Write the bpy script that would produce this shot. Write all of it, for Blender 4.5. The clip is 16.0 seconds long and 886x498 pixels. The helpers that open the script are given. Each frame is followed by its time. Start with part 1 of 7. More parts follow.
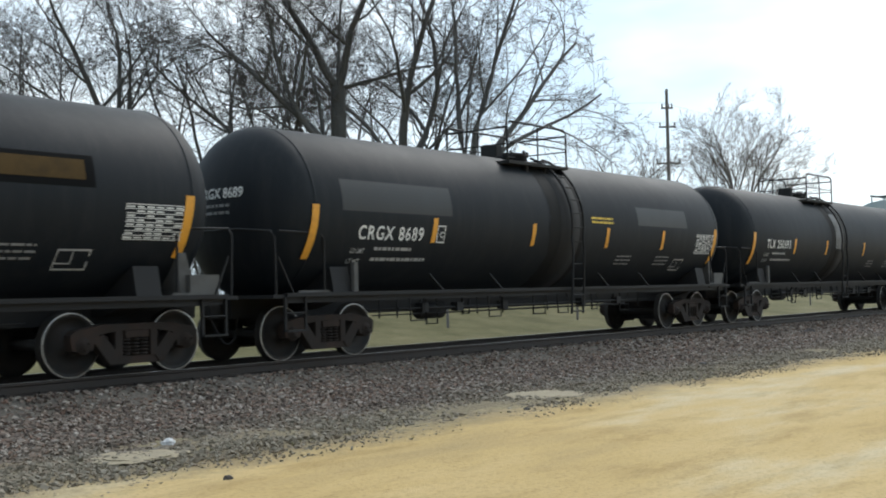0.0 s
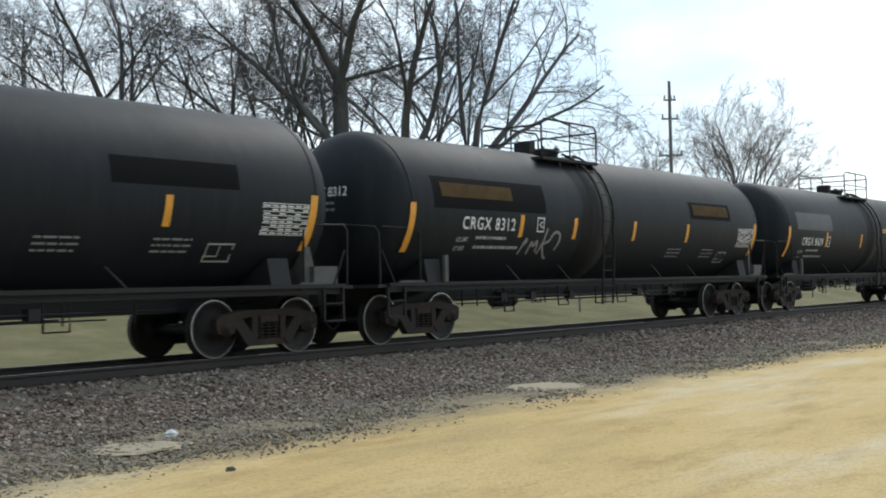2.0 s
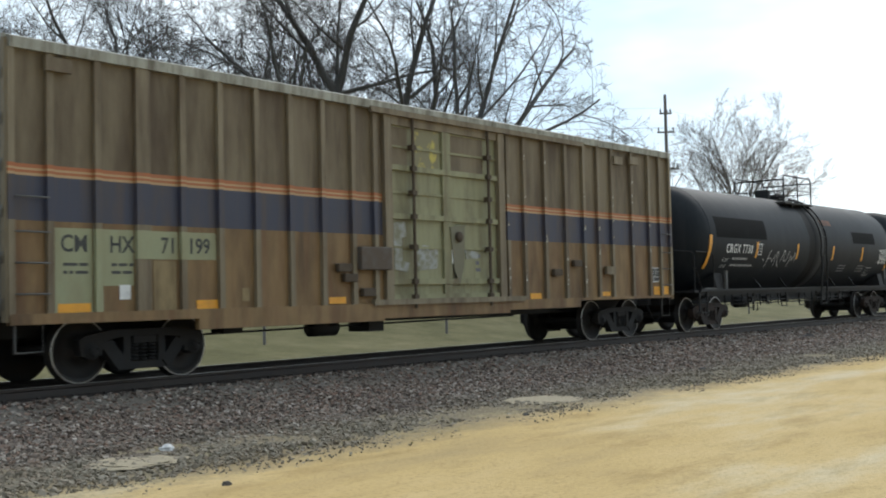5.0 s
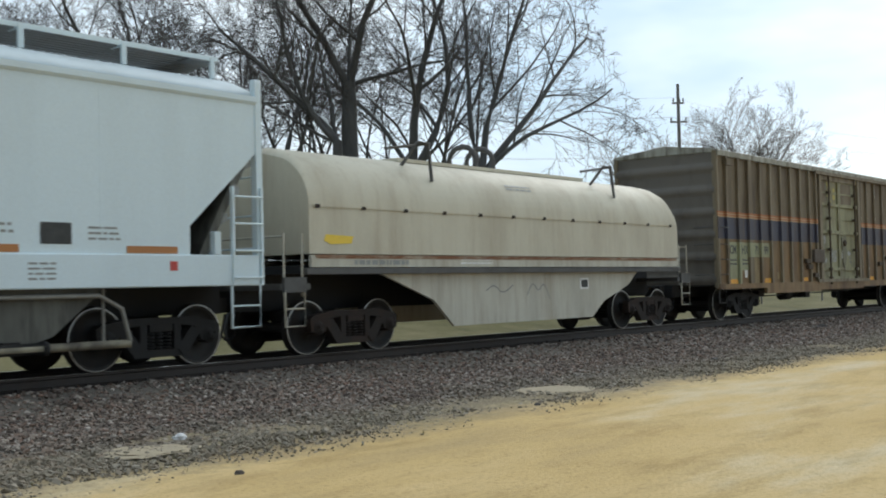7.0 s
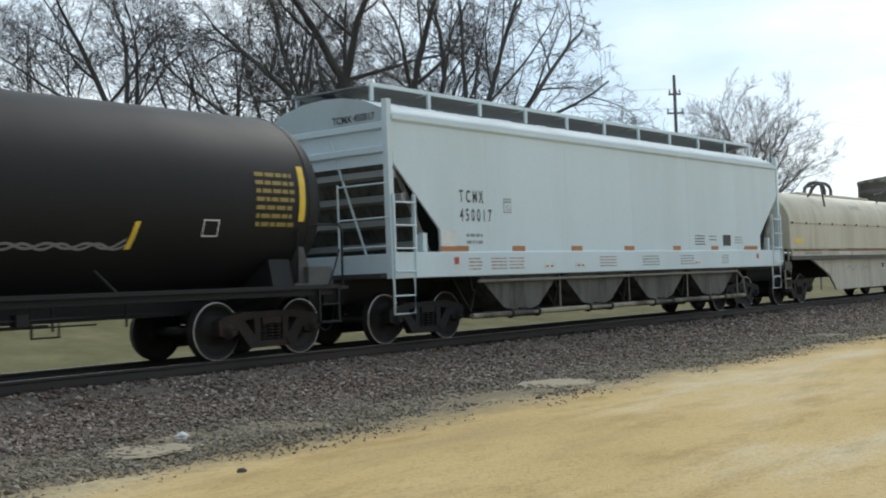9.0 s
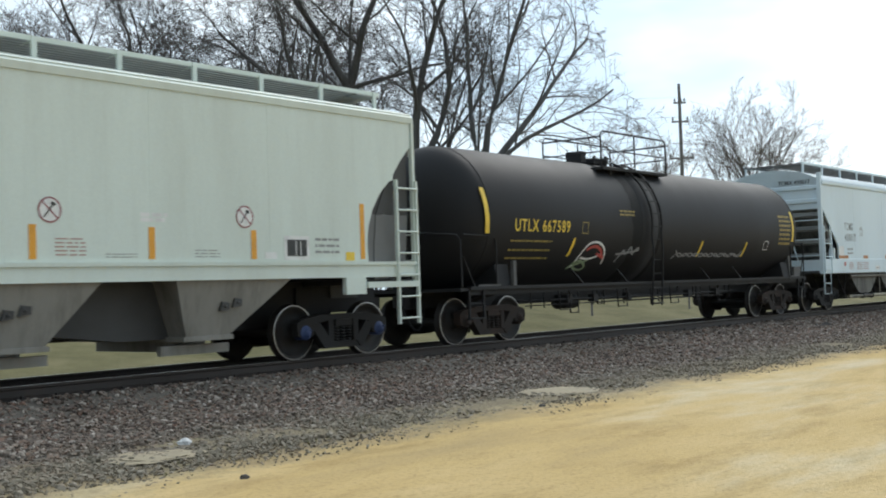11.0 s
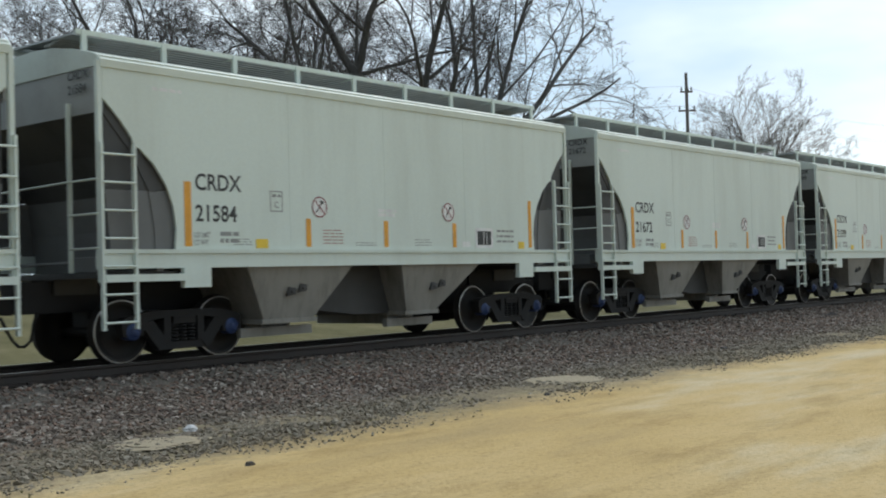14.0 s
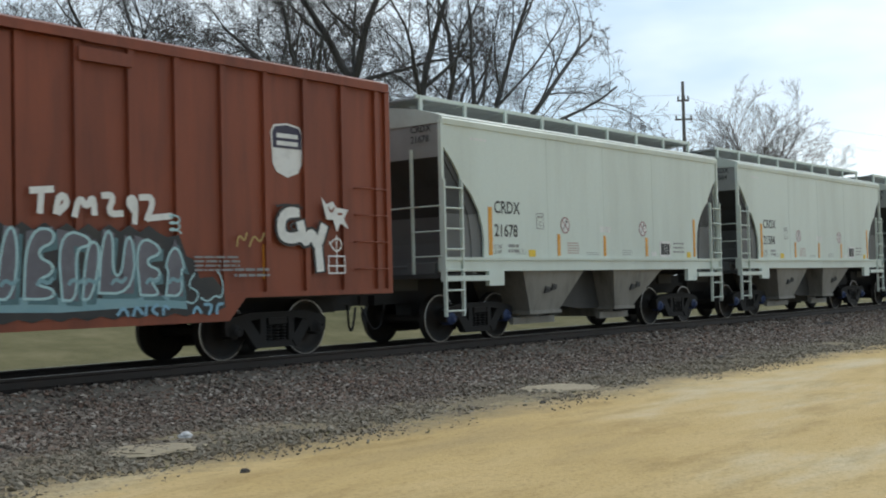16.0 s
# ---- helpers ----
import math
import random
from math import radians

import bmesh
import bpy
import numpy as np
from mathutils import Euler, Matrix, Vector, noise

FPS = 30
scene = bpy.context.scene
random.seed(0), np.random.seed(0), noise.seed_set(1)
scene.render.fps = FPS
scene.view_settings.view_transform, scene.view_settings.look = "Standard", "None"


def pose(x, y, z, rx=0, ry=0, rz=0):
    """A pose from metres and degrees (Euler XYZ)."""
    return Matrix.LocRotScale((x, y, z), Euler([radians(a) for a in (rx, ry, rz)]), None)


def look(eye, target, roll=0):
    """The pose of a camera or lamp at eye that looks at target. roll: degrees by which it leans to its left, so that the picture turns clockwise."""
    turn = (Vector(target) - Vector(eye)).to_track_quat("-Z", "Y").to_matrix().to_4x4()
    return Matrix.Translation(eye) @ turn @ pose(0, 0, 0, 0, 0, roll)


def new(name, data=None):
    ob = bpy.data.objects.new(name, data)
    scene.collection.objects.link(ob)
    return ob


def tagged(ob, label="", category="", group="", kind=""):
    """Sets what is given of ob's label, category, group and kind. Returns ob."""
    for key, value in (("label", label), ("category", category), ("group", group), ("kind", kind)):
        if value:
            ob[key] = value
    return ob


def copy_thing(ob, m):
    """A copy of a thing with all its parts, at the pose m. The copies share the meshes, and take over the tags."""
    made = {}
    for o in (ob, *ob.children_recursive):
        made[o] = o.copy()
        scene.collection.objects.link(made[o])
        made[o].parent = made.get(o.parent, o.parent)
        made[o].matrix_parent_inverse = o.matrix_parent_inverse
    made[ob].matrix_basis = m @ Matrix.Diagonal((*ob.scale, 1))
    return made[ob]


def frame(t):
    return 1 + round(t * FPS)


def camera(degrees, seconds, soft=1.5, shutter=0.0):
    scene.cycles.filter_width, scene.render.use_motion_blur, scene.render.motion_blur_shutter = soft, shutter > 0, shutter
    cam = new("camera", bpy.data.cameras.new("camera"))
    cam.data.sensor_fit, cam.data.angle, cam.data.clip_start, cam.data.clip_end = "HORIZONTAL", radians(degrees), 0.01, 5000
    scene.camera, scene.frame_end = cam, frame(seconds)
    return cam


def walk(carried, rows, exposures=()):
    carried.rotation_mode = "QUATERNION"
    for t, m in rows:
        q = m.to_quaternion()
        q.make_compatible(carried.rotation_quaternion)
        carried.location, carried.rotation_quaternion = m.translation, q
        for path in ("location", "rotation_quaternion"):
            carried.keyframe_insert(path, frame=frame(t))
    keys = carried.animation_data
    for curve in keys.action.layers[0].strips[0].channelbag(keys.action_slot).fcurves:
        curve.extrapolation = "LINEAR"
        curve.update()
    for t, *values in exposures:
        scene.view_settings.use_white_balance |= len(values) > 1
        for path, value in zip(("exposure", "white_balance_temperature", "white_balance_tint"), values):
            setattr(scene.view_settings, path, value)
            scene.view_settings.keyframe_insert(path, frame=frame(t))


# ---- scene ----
cam = camera(42.39, 16.0, soft=1.95, shutter=0.12)

# camera held in the hand on the dirt beside the line: only its turn changes
EYE = (0.0, 0.0, 1.105)
TURNS = (
    (0.0, -51.56, 2.09, 1.28), (0.5, -51.88, 1.82, 1.13), (1.0, -51.71, 1.82, 1.15), (1.5, -51.39, 1.86, 1.24),
    (2.0, -51.45, 1.69, 1.25), (2.5, -51.26, 1.69, 1.09), (3.0, -51.20, 1.94, 1.28), (3.5, -50.98, 2.24, 1.24),
    (4.0, -51.55, 2.28, 1.36), (4.5, -51.25, 2.43, 1.41), (5.0, -51.62, 2.36, 1.33), (5.2, -51.54, 2.23, 1.33),
    (6.3, -51.2, 2.0, 1.33), (7.5, -50.84, 1.73, 1.34), (8.0, -50.72, 1.58, 1.62), (8.5, -51.06, 1.53, 2.18),
    (9.7, -51.0, 1.75, 2.05), (11.0, -50.86, 1.99, 1.88), (11.5, -50.86, 1.70, 1.71), (12.0, -50.89, 1.54, 1.57),
    (12.5, -50.85, 1.34, 1.66), (13.0, -50.67, 1.31, 1.59), (13.5, -50.55, 1.34, 1.62), (14.0, -50.58, 1.41, 1.62),
    (14.5, -50.65, 1.63, 1.76), (15.0, -50.86, 1.95, 1.74), (15.5, -50.84, 1.99, 1.44), (16.0, -50.77, 1.78, 1.37))
walk(cam, [(t, pose(*EYE, 90 + pitch, roll, yaw)) for t, yaw, pitch, roll in TURNS],
     exposures=[(0.0, 0.32), (5.2, 0.30), (7.5, 0.05), (8.7, 0.08), (10.8, 0.33), (11.2, 0.31), (11.6, 0.22), (12.0, 0.08), (16.0, 0.02)])

TRACK = 14.714          # y of the track's centre line; rail heads at z = 0
GROUND = -0.55


def run(t):
    """How far the train has come, in metres."""
    return 10.04 * t - 0.006 * t * t


# ------------------------------------------------------------------ light
SUN_WAY = Vector((0.72, 0.12, 0.68)).normalized()     # towards the sun behind the clouds


def make_world():
    w = bpy.data.worlds.new("overcast_sky")
    scene.world = w
    w.use_nodes = True
    nt = w.node_tree
    nt.nodes.clear()
    n, l = nt.nodes.new, nt.links.new
    out, bg, sky = n("ShaderNodeOutputWorld"), n("ShaderNodeBackground"), n("ShaderNodeTexSky")
    sky.sky_type, sky.sun_disc = "NISHITA", False
    sky.sun_elevation, sky.sun_rotation = radians(48), radians(80)
    gain = n("ShaderNodeVectorMath")
    gain.operation = "SCALE"
    gain.inputs["Scale"].default_value = 0.10
    l(sky.outputs[0], gain.inputs[0])
    co, mp, nz, rp, mix = n("ShaderNodeTexCoord"), n("ShaderNodeMapping"), n("ShaderNodeTexNoise"), n("ShaderNodeValToRGB"), n("ShaderNodeMix")
    mp.inputs["Scale"].default_value = (1.0, 1.0, 3.2)
    nz.inputs["Scale"].default_value, nz.inputs["Detail"].default_value, nz.inputs["Roughness"].default_value = 1.7, 5, 0.55
    rp.color_ramp.elements[0].position, rp.color_ramp.elements[1].position = 0.40, 0.62
    rp.color_ramp.elements[0].color, rp.color_ramp.elements[1].color = (0.50, 0.64, 0.76, 1), (0.855, 0.93, 0.955, 1)
    l(co.outputs["Generated"], mp.inputs[0])
    l(mp.outputs[0], nz.inputs["Vector"])
    thin, thick = n("ShaderNodeVectorMath"), n("ShaderNodeMapRange")
    thin.operation = "DOT_PRODUCT"
    thin.inputs[1].default_value = SUN_WAY
    l(co.outputs["Generated"], thin.inputs[0])
    thick.inputs["From Min"].default_value, thick.inputs["From Max"].default_value = 0.52, 0.80
    thick.inputs["To Min"].default_value, thick.inputs["To Max"].default_value = -0.10, 0.06
    l(thin.outputs["Value"], thick.inputs["Value"])
    cover = n("ShaderNodeMath")
    l(nz.outputs["Fac"], cover.inputs[0])
    l(thick.outputs[0], cover.inputs[1])
    l(cover.outputs[0], rp.inputs[0])
    mix.data_type = "RGBA"
    mix.inputs["Factor"].default_value = 0.86
    l(gain.outputs[0], mix.inputs["A"])
    l(rp.outputs[0], mix.inputs["B"])
    # clouds are brighter round the hidden sun
    dot, glow = n("ShaderNodeVectorMath"), n("ShaderNodeMapRange")
    dot.operation = "DOT_PRODUCT"
    dot.inputs[1].default_value = SUN_WAY
    l(co.outputs["Generated"], dot.inputs[0])
    glow.inputs["From Min"].default_value, glow.inputs["From Max"].default_value = -0.2, 0.9
    glow.inputs["To Min"].default_value, glow.inputs["To Max"].default_value = 0.76, 1.35
    l(dot.outputs["Value"], glow.inputs["Value"])
    l(glow.outputs[0], bg.inputs[1])
    l(mix.outputs["Result"], bg.inputs[0])
    l(bg.outputs[0], out.inputs[0])


make_world()
sun = new("sun", bpy.data.lights.new("sun", "SUN"))
sun.data.energy, sun.data.angle, sun.data.color = 1.1, radians(25), (1.0, 0.97, 0.92)
sun.matrix_world = look((0, 0, 0), -SUN_WAY)


# ------------------------------------------------------------------ materials
def paint(name, base, rough=0.5, metal=0.0, dirt=(0.12, 0.09, 0.06), amount=0.3, scale=1.2, streak=1.0, bump=0.05, fine=30.0, spec=0.5, spread=(0.45, 0.75), vary=0.0, runs=None, run_amount=0.5, run_cut=0.56):
    """A worn surface: base colour, stains at a coarse scale (drawn out upright by streak), fine grain, bump."""
    m = bpy.data.materials.new(name)
    m.use_nodes = True
    nt = m.node_tree
    n, l = nt.nodes.new, nt.links.new
    b = nt.nodes["Principled BSDF"]
    co, mp = n("ShaderNodeTexCoord"), n("ShaderNodeMapping")
    mp.inputs["Scale"].default_value = (1, 1, 1 / streak)
    l(co.outputs["Object"], mp.inputs[0])
    big, small = n("ShaderNodeTexNoise"), n("ShaderNodeTexNoise")
    for z, s, d in ((big, scale, 6), (small, fine, 4)):
        z.inputs["Scale"].default_value, z.inputs["Detail"].default_value, z.inputs["Roughness"].default_value = s, d, 0.6
    l(mp.outputs[0], big.inputs["Vector"])
    l(co.outputs["Object"], small.inputs["Vector"])
    rg = n("ShaderNodeMapRange")
    rg.inputs["From Min"].default_value, rg.inputs["From Max"].default_value = spread
    rg.inputs["To Max"].default_value = amount
    l(big.outputs["Fac"], rg.inputs["Value"])
    mx = n("ShaderNodeMix")
    mx.data_type = "RGBA"
    mx.inputs["A"].default_value, mx.inputs["B"].default_value = (*base, 1), (*dirt, 1)
    l(rg.outputs[0], mx.inputs["Factor"])
    gr = n("ShaderNodeMapRange")
    gr.inputs["To Min"].default_value, gr.inputs["To Max"].default_value = 0.92, 1.08
    l(small.outputs["Fac"], gr.inputs["Value"])
    ml = n("ShaderNodeVectorMath")
    ml.operation = "SCALE"
    top = mx.outputs["Result"]
    if runs:
        # thin upright runs of rust or grime, broken up by the coarse stains
        mr, rn, rc, ra, rm = n("ShaderNodeMapping"), n("ShaderNodeTexNoise"), n("ShaderNodeMapRange"), n("ShaderNodeMath"), n("ShaderNodeMix")
        mr.inputs["Scale"].default_value = (4.5, 4.5, 0.45)
        l(co.outputs["Object"], mr.inputs[0])
        l(mr.outputs[0], rn.inputs["Vector"])
        rn.inputs["Scale"].default_value, rn.inputs["Detail"].default_value, rn.inputs["Roughness"].default_value = 1.0, 7, 0.68
        rc.inputs["From Min"].default_value, rc.inputs["From Max"].default_value = run_cut - 0.06, run_cut + 0.14
        rc.inputs["To Max"].default_value = run_amount * 1.8
        l(rn.outputs["Fac"], rc.inputs["Value"])
        ra.operation = "MULTIPLY"
        l(rc.outputs[0], ra.inputs[0])
        l(big.outputs["Fac"], ra.inputs[1])
        rm.data_type = "RGBA"
        l(ra.outputs[0], rm.inputs["Factor"])
        l(top, rm.inputs["A"])
        rm.inputs["B"].default_value = (*runs, 1)
        top = rm.outputs["Result"]
    l(top, ml.inputs[0])
    if vary:
        info, vr, mu = n("ShaderNodeObjectInfo"), n("ShaderNodeMapRange"), n("ShaderNodeMath")
        vr.inputs["To Min"].default_value, vr.inputs["To Max"].default_value = 1 - vary, 1 + vary
        l(info.outputs["Random"], vr.inputs["Value"])
        mu.operation = "MULTIPLY"
        l(vr.outputs[0], mu.inputs[0])
        l(gr.outputs[0], mu.inputs[1])
        l(mu.outputs[0], ml.inputs["Scale"])
    else:
        l(gr.outputs[0], ml.inputs["Scale"])
    l(ml.outputs[0], b.inputs["Base Color"])
    rr = n("ShaderNodeMapRange")
    rr.inputs["To Min"].default_value, rr.inputs["To Max"].default_value = max(0.05, rough - 0.1), min(1, rough + 0.12)
    l(big.outputs["Fac"], rr.inputs["Value"])
    l(rr.outputs[0], b.inputs["Roughness"])
    b.inputs["Metallic"].default_value = metal
    b.inputs["Specular IOR Level"].default_value = spec
    if bump:
        bp = n("ShaderNodeBump")
        bp.inputs["Strength"].default_value, bp.inputs["Distance"].default_value = bump, 0.02
        l(small.outputs["Fac"], bp.inputs["Height"])
        l(bp.outputs[0], b.inputs["Normal"])
    return m


TANK = paint("black_tank_paint", (0.0065, 0.0095, 0.0135), 0.60, dirt=(0.020, 0.022, 0.025), amount=0.5, scale=0.7, streak=3, bump=0.03, spec=0.24, runs=(0.018, 0.020, 0.023), run_amount=0.6, run_cut=0.52)
TANK_B = paint("brownish_black_tank_paint", (0.0095, 0.0095, 0.0105), 0.60, dirt=(0.022, 0.019, 0.018), amount=0.4, scale=0.7, streak=3, bump=0.02, spec=0.30)
BLACK = paint("black_steel", (0.007, 0.007, 0.008), 0.7, dirt=(0.018, 0.015, 0.013), amount=0.5, scale=2)
TRUCK = paint("grimy_cast_steel", (0.010, 0.0095, 0.0095), 0.8, dirt=(0.026, 0.019, 0.015), amount=0.5, scale=3)
TRUCK_RUST = paint("rusty_cast_steel", (0.020, 0.014, 0.011), 0.85, dirt=(0.062, 0.032, 0.021), amount=0.6, scale=3)
WHEEL = paint("dark_wheel_steel", (0.012, 0.011, 0.010), 0.7, dirt=(0.035, 0.02, 0.014), amount=0.5, scale=4)
RIM = paint("worn_rim_steel", (0.45, 0.44, 0.42), 0.35, 0.7, dirt=(0.15, 0.12, 0.1), amount=0.5, scale=8)
BLUE_CAP = paint("blue_bearing_cap", (0.022, 0.045, 0.13), 0.5)
ORANGE = paint("orange_reflective_tape", (0.75, 0.34, 0.03), 0.5, dirt=(0.35, 0.18, 0.05), amount=0.4, scale=6)
YELLOW = paint("yellow_paint", (0.80, 0.55, 0.05), 0.5, amount=0.25, scale=6)
WHITE = paint("white_lettering", (0.74, 0.74, 0.72), 0.6, dirt=(0.2, 0.2, 0.2), amount=0.35, scale=5)
STENCIL = paint("greyed_white_stencil", (0.42, 0.42, 0.41), 0.7, dirt=(0.1, 0.1, 0.1), amount=0.5, scale=8)
DIM = paint("faded_white_lettering", (0.25, 0.25, 0.25), 0.7, amount=0.3, scale=5)
CREAM = paint("pale_grey_green_hopper_paint", (0.635, 0.705, 0.645), 0.47, dirt=(0.46, 0.49, 0.43), amount=0.45, scale=0.8, streak=5, bump=0.02, runs=(0.50, 0.54, 0.48), run_amount=0.3, run_cut=0.56)
# Bay grey: much darker than the side paint, with mottling and upright runs.
BAY_GREY = paint("mottled_grey_bay_paint", (0.235, 0.225, 0.20), 0.6, dirt=(0.13, 0.12, 0.10), amount=0.6, scale=1.5, streak=3, runs=(0.09, 0.08, 0.065), run_amount=0.6, run_cut=0.55)
# Hopper end greys: the shade under the car end is put into both colours.
END_DARK = paint("dark_grey_paint_and_shade", (0.05, 0.05, 0.049), 0.6, dirt=(0.028, 0.026, 0.024), amount=0.5, scale=1.5)
END_LOW = paint("grey_lower_end_with_shade", (0.135, 0.138, 0.136), 0.55, dirt=(0.10, 0.095, 0.09), amount=0.5, scale=1.5)
# Roof paints set darker than the sides to offset the bright light from above.
CREAM_ROOF = paint("toned_down_pale_grey_roof_paint", (0.50, 0.55, 0.50), 0.6, dirt=(0.34, 0.35, 0.31), amount=0.6, scale=1.2)
PALE_ROOF = paint("toned_down_pale_blue_roof_paint", (0.47, 0.55, 0.58), 0.6, dirt=(0.36, 0.40, 0.41), amount=0.6, scale=1.0)
TANK_SPILL = paint("spilled_tar_black", (0.006, 0.006, 0.006), 0.72, dirt=(0.024, 0.022, 0.020), amount=0.5, scale=1.3, streak=4, bump=0.06, spec=0.25)
PIPE_TAN = paint("dusty_tan_pipe_paint", (0.30, 0.27, 0.19), 0.7, dirt=(0.06, 0.05, 0.04), amount=0.95, scale=0.9, spread=(0.42, 0.6))
END_GREY = paint("mid_grey_end_paint", (0.27, 0.28, 0.27), 0.5, dirt=(0.16, 0.16, 0.15), amount=0.4, scale=2)
PALE = paint("pale_blue_white_hopper_paint", (0.64, 0.745, 0.79), 0.52, dirt=(0.50, 0.57, 0.59), amount=0.4, scale=0.7, streak=6, bump=0.02)
GALV = paint("galvanised_grating", (0.20, 0.21, 0.22), 0.5, 0.2, dirt=(0.12, 0.12, 0.12), amount=0.4, scale=3)
GALV_PALE = paint("pale_galvanised_grating", (0.36, 0.385, 0.39), 0.5, 0.2, dirt=(0.22, 0.23, 0.24), amount=0.4, scale=3)
TAN = paint("tan_coil_hood_paint", (0.56, 0.52, 0.41), 0.55, dirt=(0.25, 0.19, 0.12), amount=0.4, scale=1.1, streak=3, runs=(0.34, 0.26, 0.17), run_amount=0.35, run_cut=0.55)
TAN_LOW = paint("pale_tan_side_paint", (0.52, 0.50, 0.42), 0.6, dirt=(0.24, 0.2, 0.15), amount=0.5, scale=1.4, streak=4, runs=(0.26, 0.19, 0.12), run_amount=0.5, run_cut=0.53)
BROWN_LOW = paint("rusty_brown_boxcar_paint", (0.225, 0.14, 0.06), 0.65, dirt=(0.075, 0.043, 0.02), amount=0.9, scale=2.0, streak=4, spread=(0.42, 0.68), bump=0.06, runs=(0.15, 0.062, 0.026), run_amount=0.45, run_cut=0.5)
# Dark bay grey with darker mottling and upright runs; also used on slope sheets.
BAY_DARK = paint("dark_streaked_bay_paint", (0.105, 0.105, 0.09), 0.6, dirt=(0.03, 0.028, 0.025), amount=0.9, scale=1.5, streak=3, runs=(0.018, 0.016, 0.014), run_amount=1.0, run_cut=0.5)
BROWN = paint("weathered_brown_boxcar_paint", (0.185, 0.145, 0.088), 0.65, dirt=(0.065, 0.042, 0.022), amount=0.9, scale=1.8, streak=5, spread=(0.42, 0.68), bump=0.06, runs=(0.070, 0.042, 0.022), run_amount=0.45, run_cut=0.5)
BROWN_POST = paint("weathered_grey_brown_post_paint", (0.215, 0.175, 0.112), 0.65, dirt=(0.075, 0.05, 0.028), amount=0.85, scale=2.5, streak=6, runs=(0.075, 0.045, 0.024), run_amount=0.6, run_cut=0.5)
ROOF_GALV = paint("galvanised_roof_edge", (0.36, 0.36, 0.31), 0.6, dirt=(0.2, 0.19, 0.15), amount=0.5, scale=2, runs=(0.10, 0.085, 0.06), run_amount=0.9, run_cut=0.48)
BAND_BLUE = paint("dark_blue_band_paint", (0.045, 0.048, 0.075), 0.6, dirt=(0.09, 0.07, 0.05), amount=0.6, scale=1.5, streak=4, runs=(0.10, 0.065, 0.04), run_amount=0.6, run_cut=0.54)
BAND_ORANGE = paint("orange_line_paint", (0.36, 0.12, 0.045), 0.6, dirt=(0.25, 0.12, 0.06), amount=0.5, scale=3, streak=3)
BAND_PALE = paint("pale_line_paint", (0.44, 0.29, 0.15), 0.6, dirt=(0.3, 0.18, 0.1), amount=0.5, scale=3, streak=3)
DOOR_GREEN = paint("olive_green_door_paint", (0.265, 0.26, 0.145), 0.6, dirt=(0.10, 0.08, 0.045), amount=0.85, scale=2.4, streak=4, runs=(0.10, 0.06, 0.03), run_amount=0.45, run_cut=0.52)
PATCH_GREEN = paint("grey_green_patch_paint", (0.29, 0.30, 0.18), 0.65, dirt=(0.2, 0.15, 0.08), amount=0.5, scale=2, streak=3)
RED = paint("oxide_red_boxcar_paint", (0.235, 0.055, 0.022), 0.55, dirt=(0.11, 0.03, 0.017), amount=0.7, scale=0.9, streak=5, bump=0.03, runs=(0.10, 0.027, 0.015), run_amount=0.4, run_cut=0.52)
NAVY = paint("navy_paint", (0.03, 0.03, 0.07), 0.6)
INK = paint("black_lettering", (0.03, 0.032, 0.032), 0.6, dirt=(0.2, 0.2, 0.18), amount=0.2, scale=6)
SIGN_RED = paint("dark_red_sign_paint", (0.25, 0.07, 0.075), 0.6)
PALE_RED = paint("faded_red_stencil", (0.45, 0.28, 0.24), 0.7)
SPRAY_BLUE = paint("pale_blue_spray_paint", (0.19, 0.34, 0.38), 0.5, dirt=(0.3, 0.43, 0.46), amount=0.5, scale=3)
SPRAY_CYAN = paint("light_cyan_spray_paint", (0.40, 0.60, 0.62), 0.5, dirt=(0.24, 0.40, 0.45), amount=0.5, scale=4)
SPRAY_TEAL = paint("dark_teal_spray_paint", (0.07, 0.15, 0.17), 0.5, dirt=(0.16, 0.28, 0.30), amount=0.6, scale=4)
SPRAY_GREY = paint("grey_blue_spray_paint", (0.12, 0.115, 0.135), 0.5, dirt=(0.2, 0.21, 0.24), amount=0.5, scale=4)
SPRAY_DARK = paint("black_spray_paint", (0.02, 0.022, 0.025), 0.5)
SPRAY_WHITE = paint("white_spray_paint", (0.75, 0.75, 0.72), 0.5, dirt=(0.4, 0.4, 0.38), amount=0.4, scale=6)
SPRAY_RED = paint("red_spray_paint", (0.5, 0.06, 0.05), 0.5)
SPRAY_GREEN = paint("green_spray_paint", (0.25, 0.33, 0.2), 0.5)
RAIL = paint("brown_rail_steel", (0.03, 0.022, 0.018), 0.65, dirt=(0.06, 0.038, 0.026), amount=0.5, scale=3)
RAIL_TOP = paint("polished_rail_head", (0.35, 0.34, 0.33), 0.3, 0.8, dirt=(0.2, 0.17, 0.15), amount=0.4, scale=4)
TIE = paint("weathered_timber_tie", (0.07, 0.055, 0.045), 0.9, dirt=(0.15, 0.13, 0.11), amount=0.6, scale=5, bump=0.4)
# Bark greys include haze; the far twigs are paler still, for sky bleed.
BARK = paint("grey_brown_bark", (0.115, 0.112, 0.108), 0.9, dirt=(0.05, 0.048, 0.047), amount=0.7, scale=1.5, streak=3, bump=0.5, fine=12)
TWIG = paint("dark_twig_bark", (0.100, 0.095, 0.094), 0.9, bump=0)
TWIG_FAR = paint("pale_far_twig_bark", (0.175, 0.155, 0.14), 0.9, bump=0)
POLE = paint("weathered_pole_timber", (0.19, 0.175, 0.165), 0.9, streak=8, scale=3)
STONE = paint("dark_stone", (0.09, 0.08, 0.075), 0.9, bump=0.4, vary=0.4)


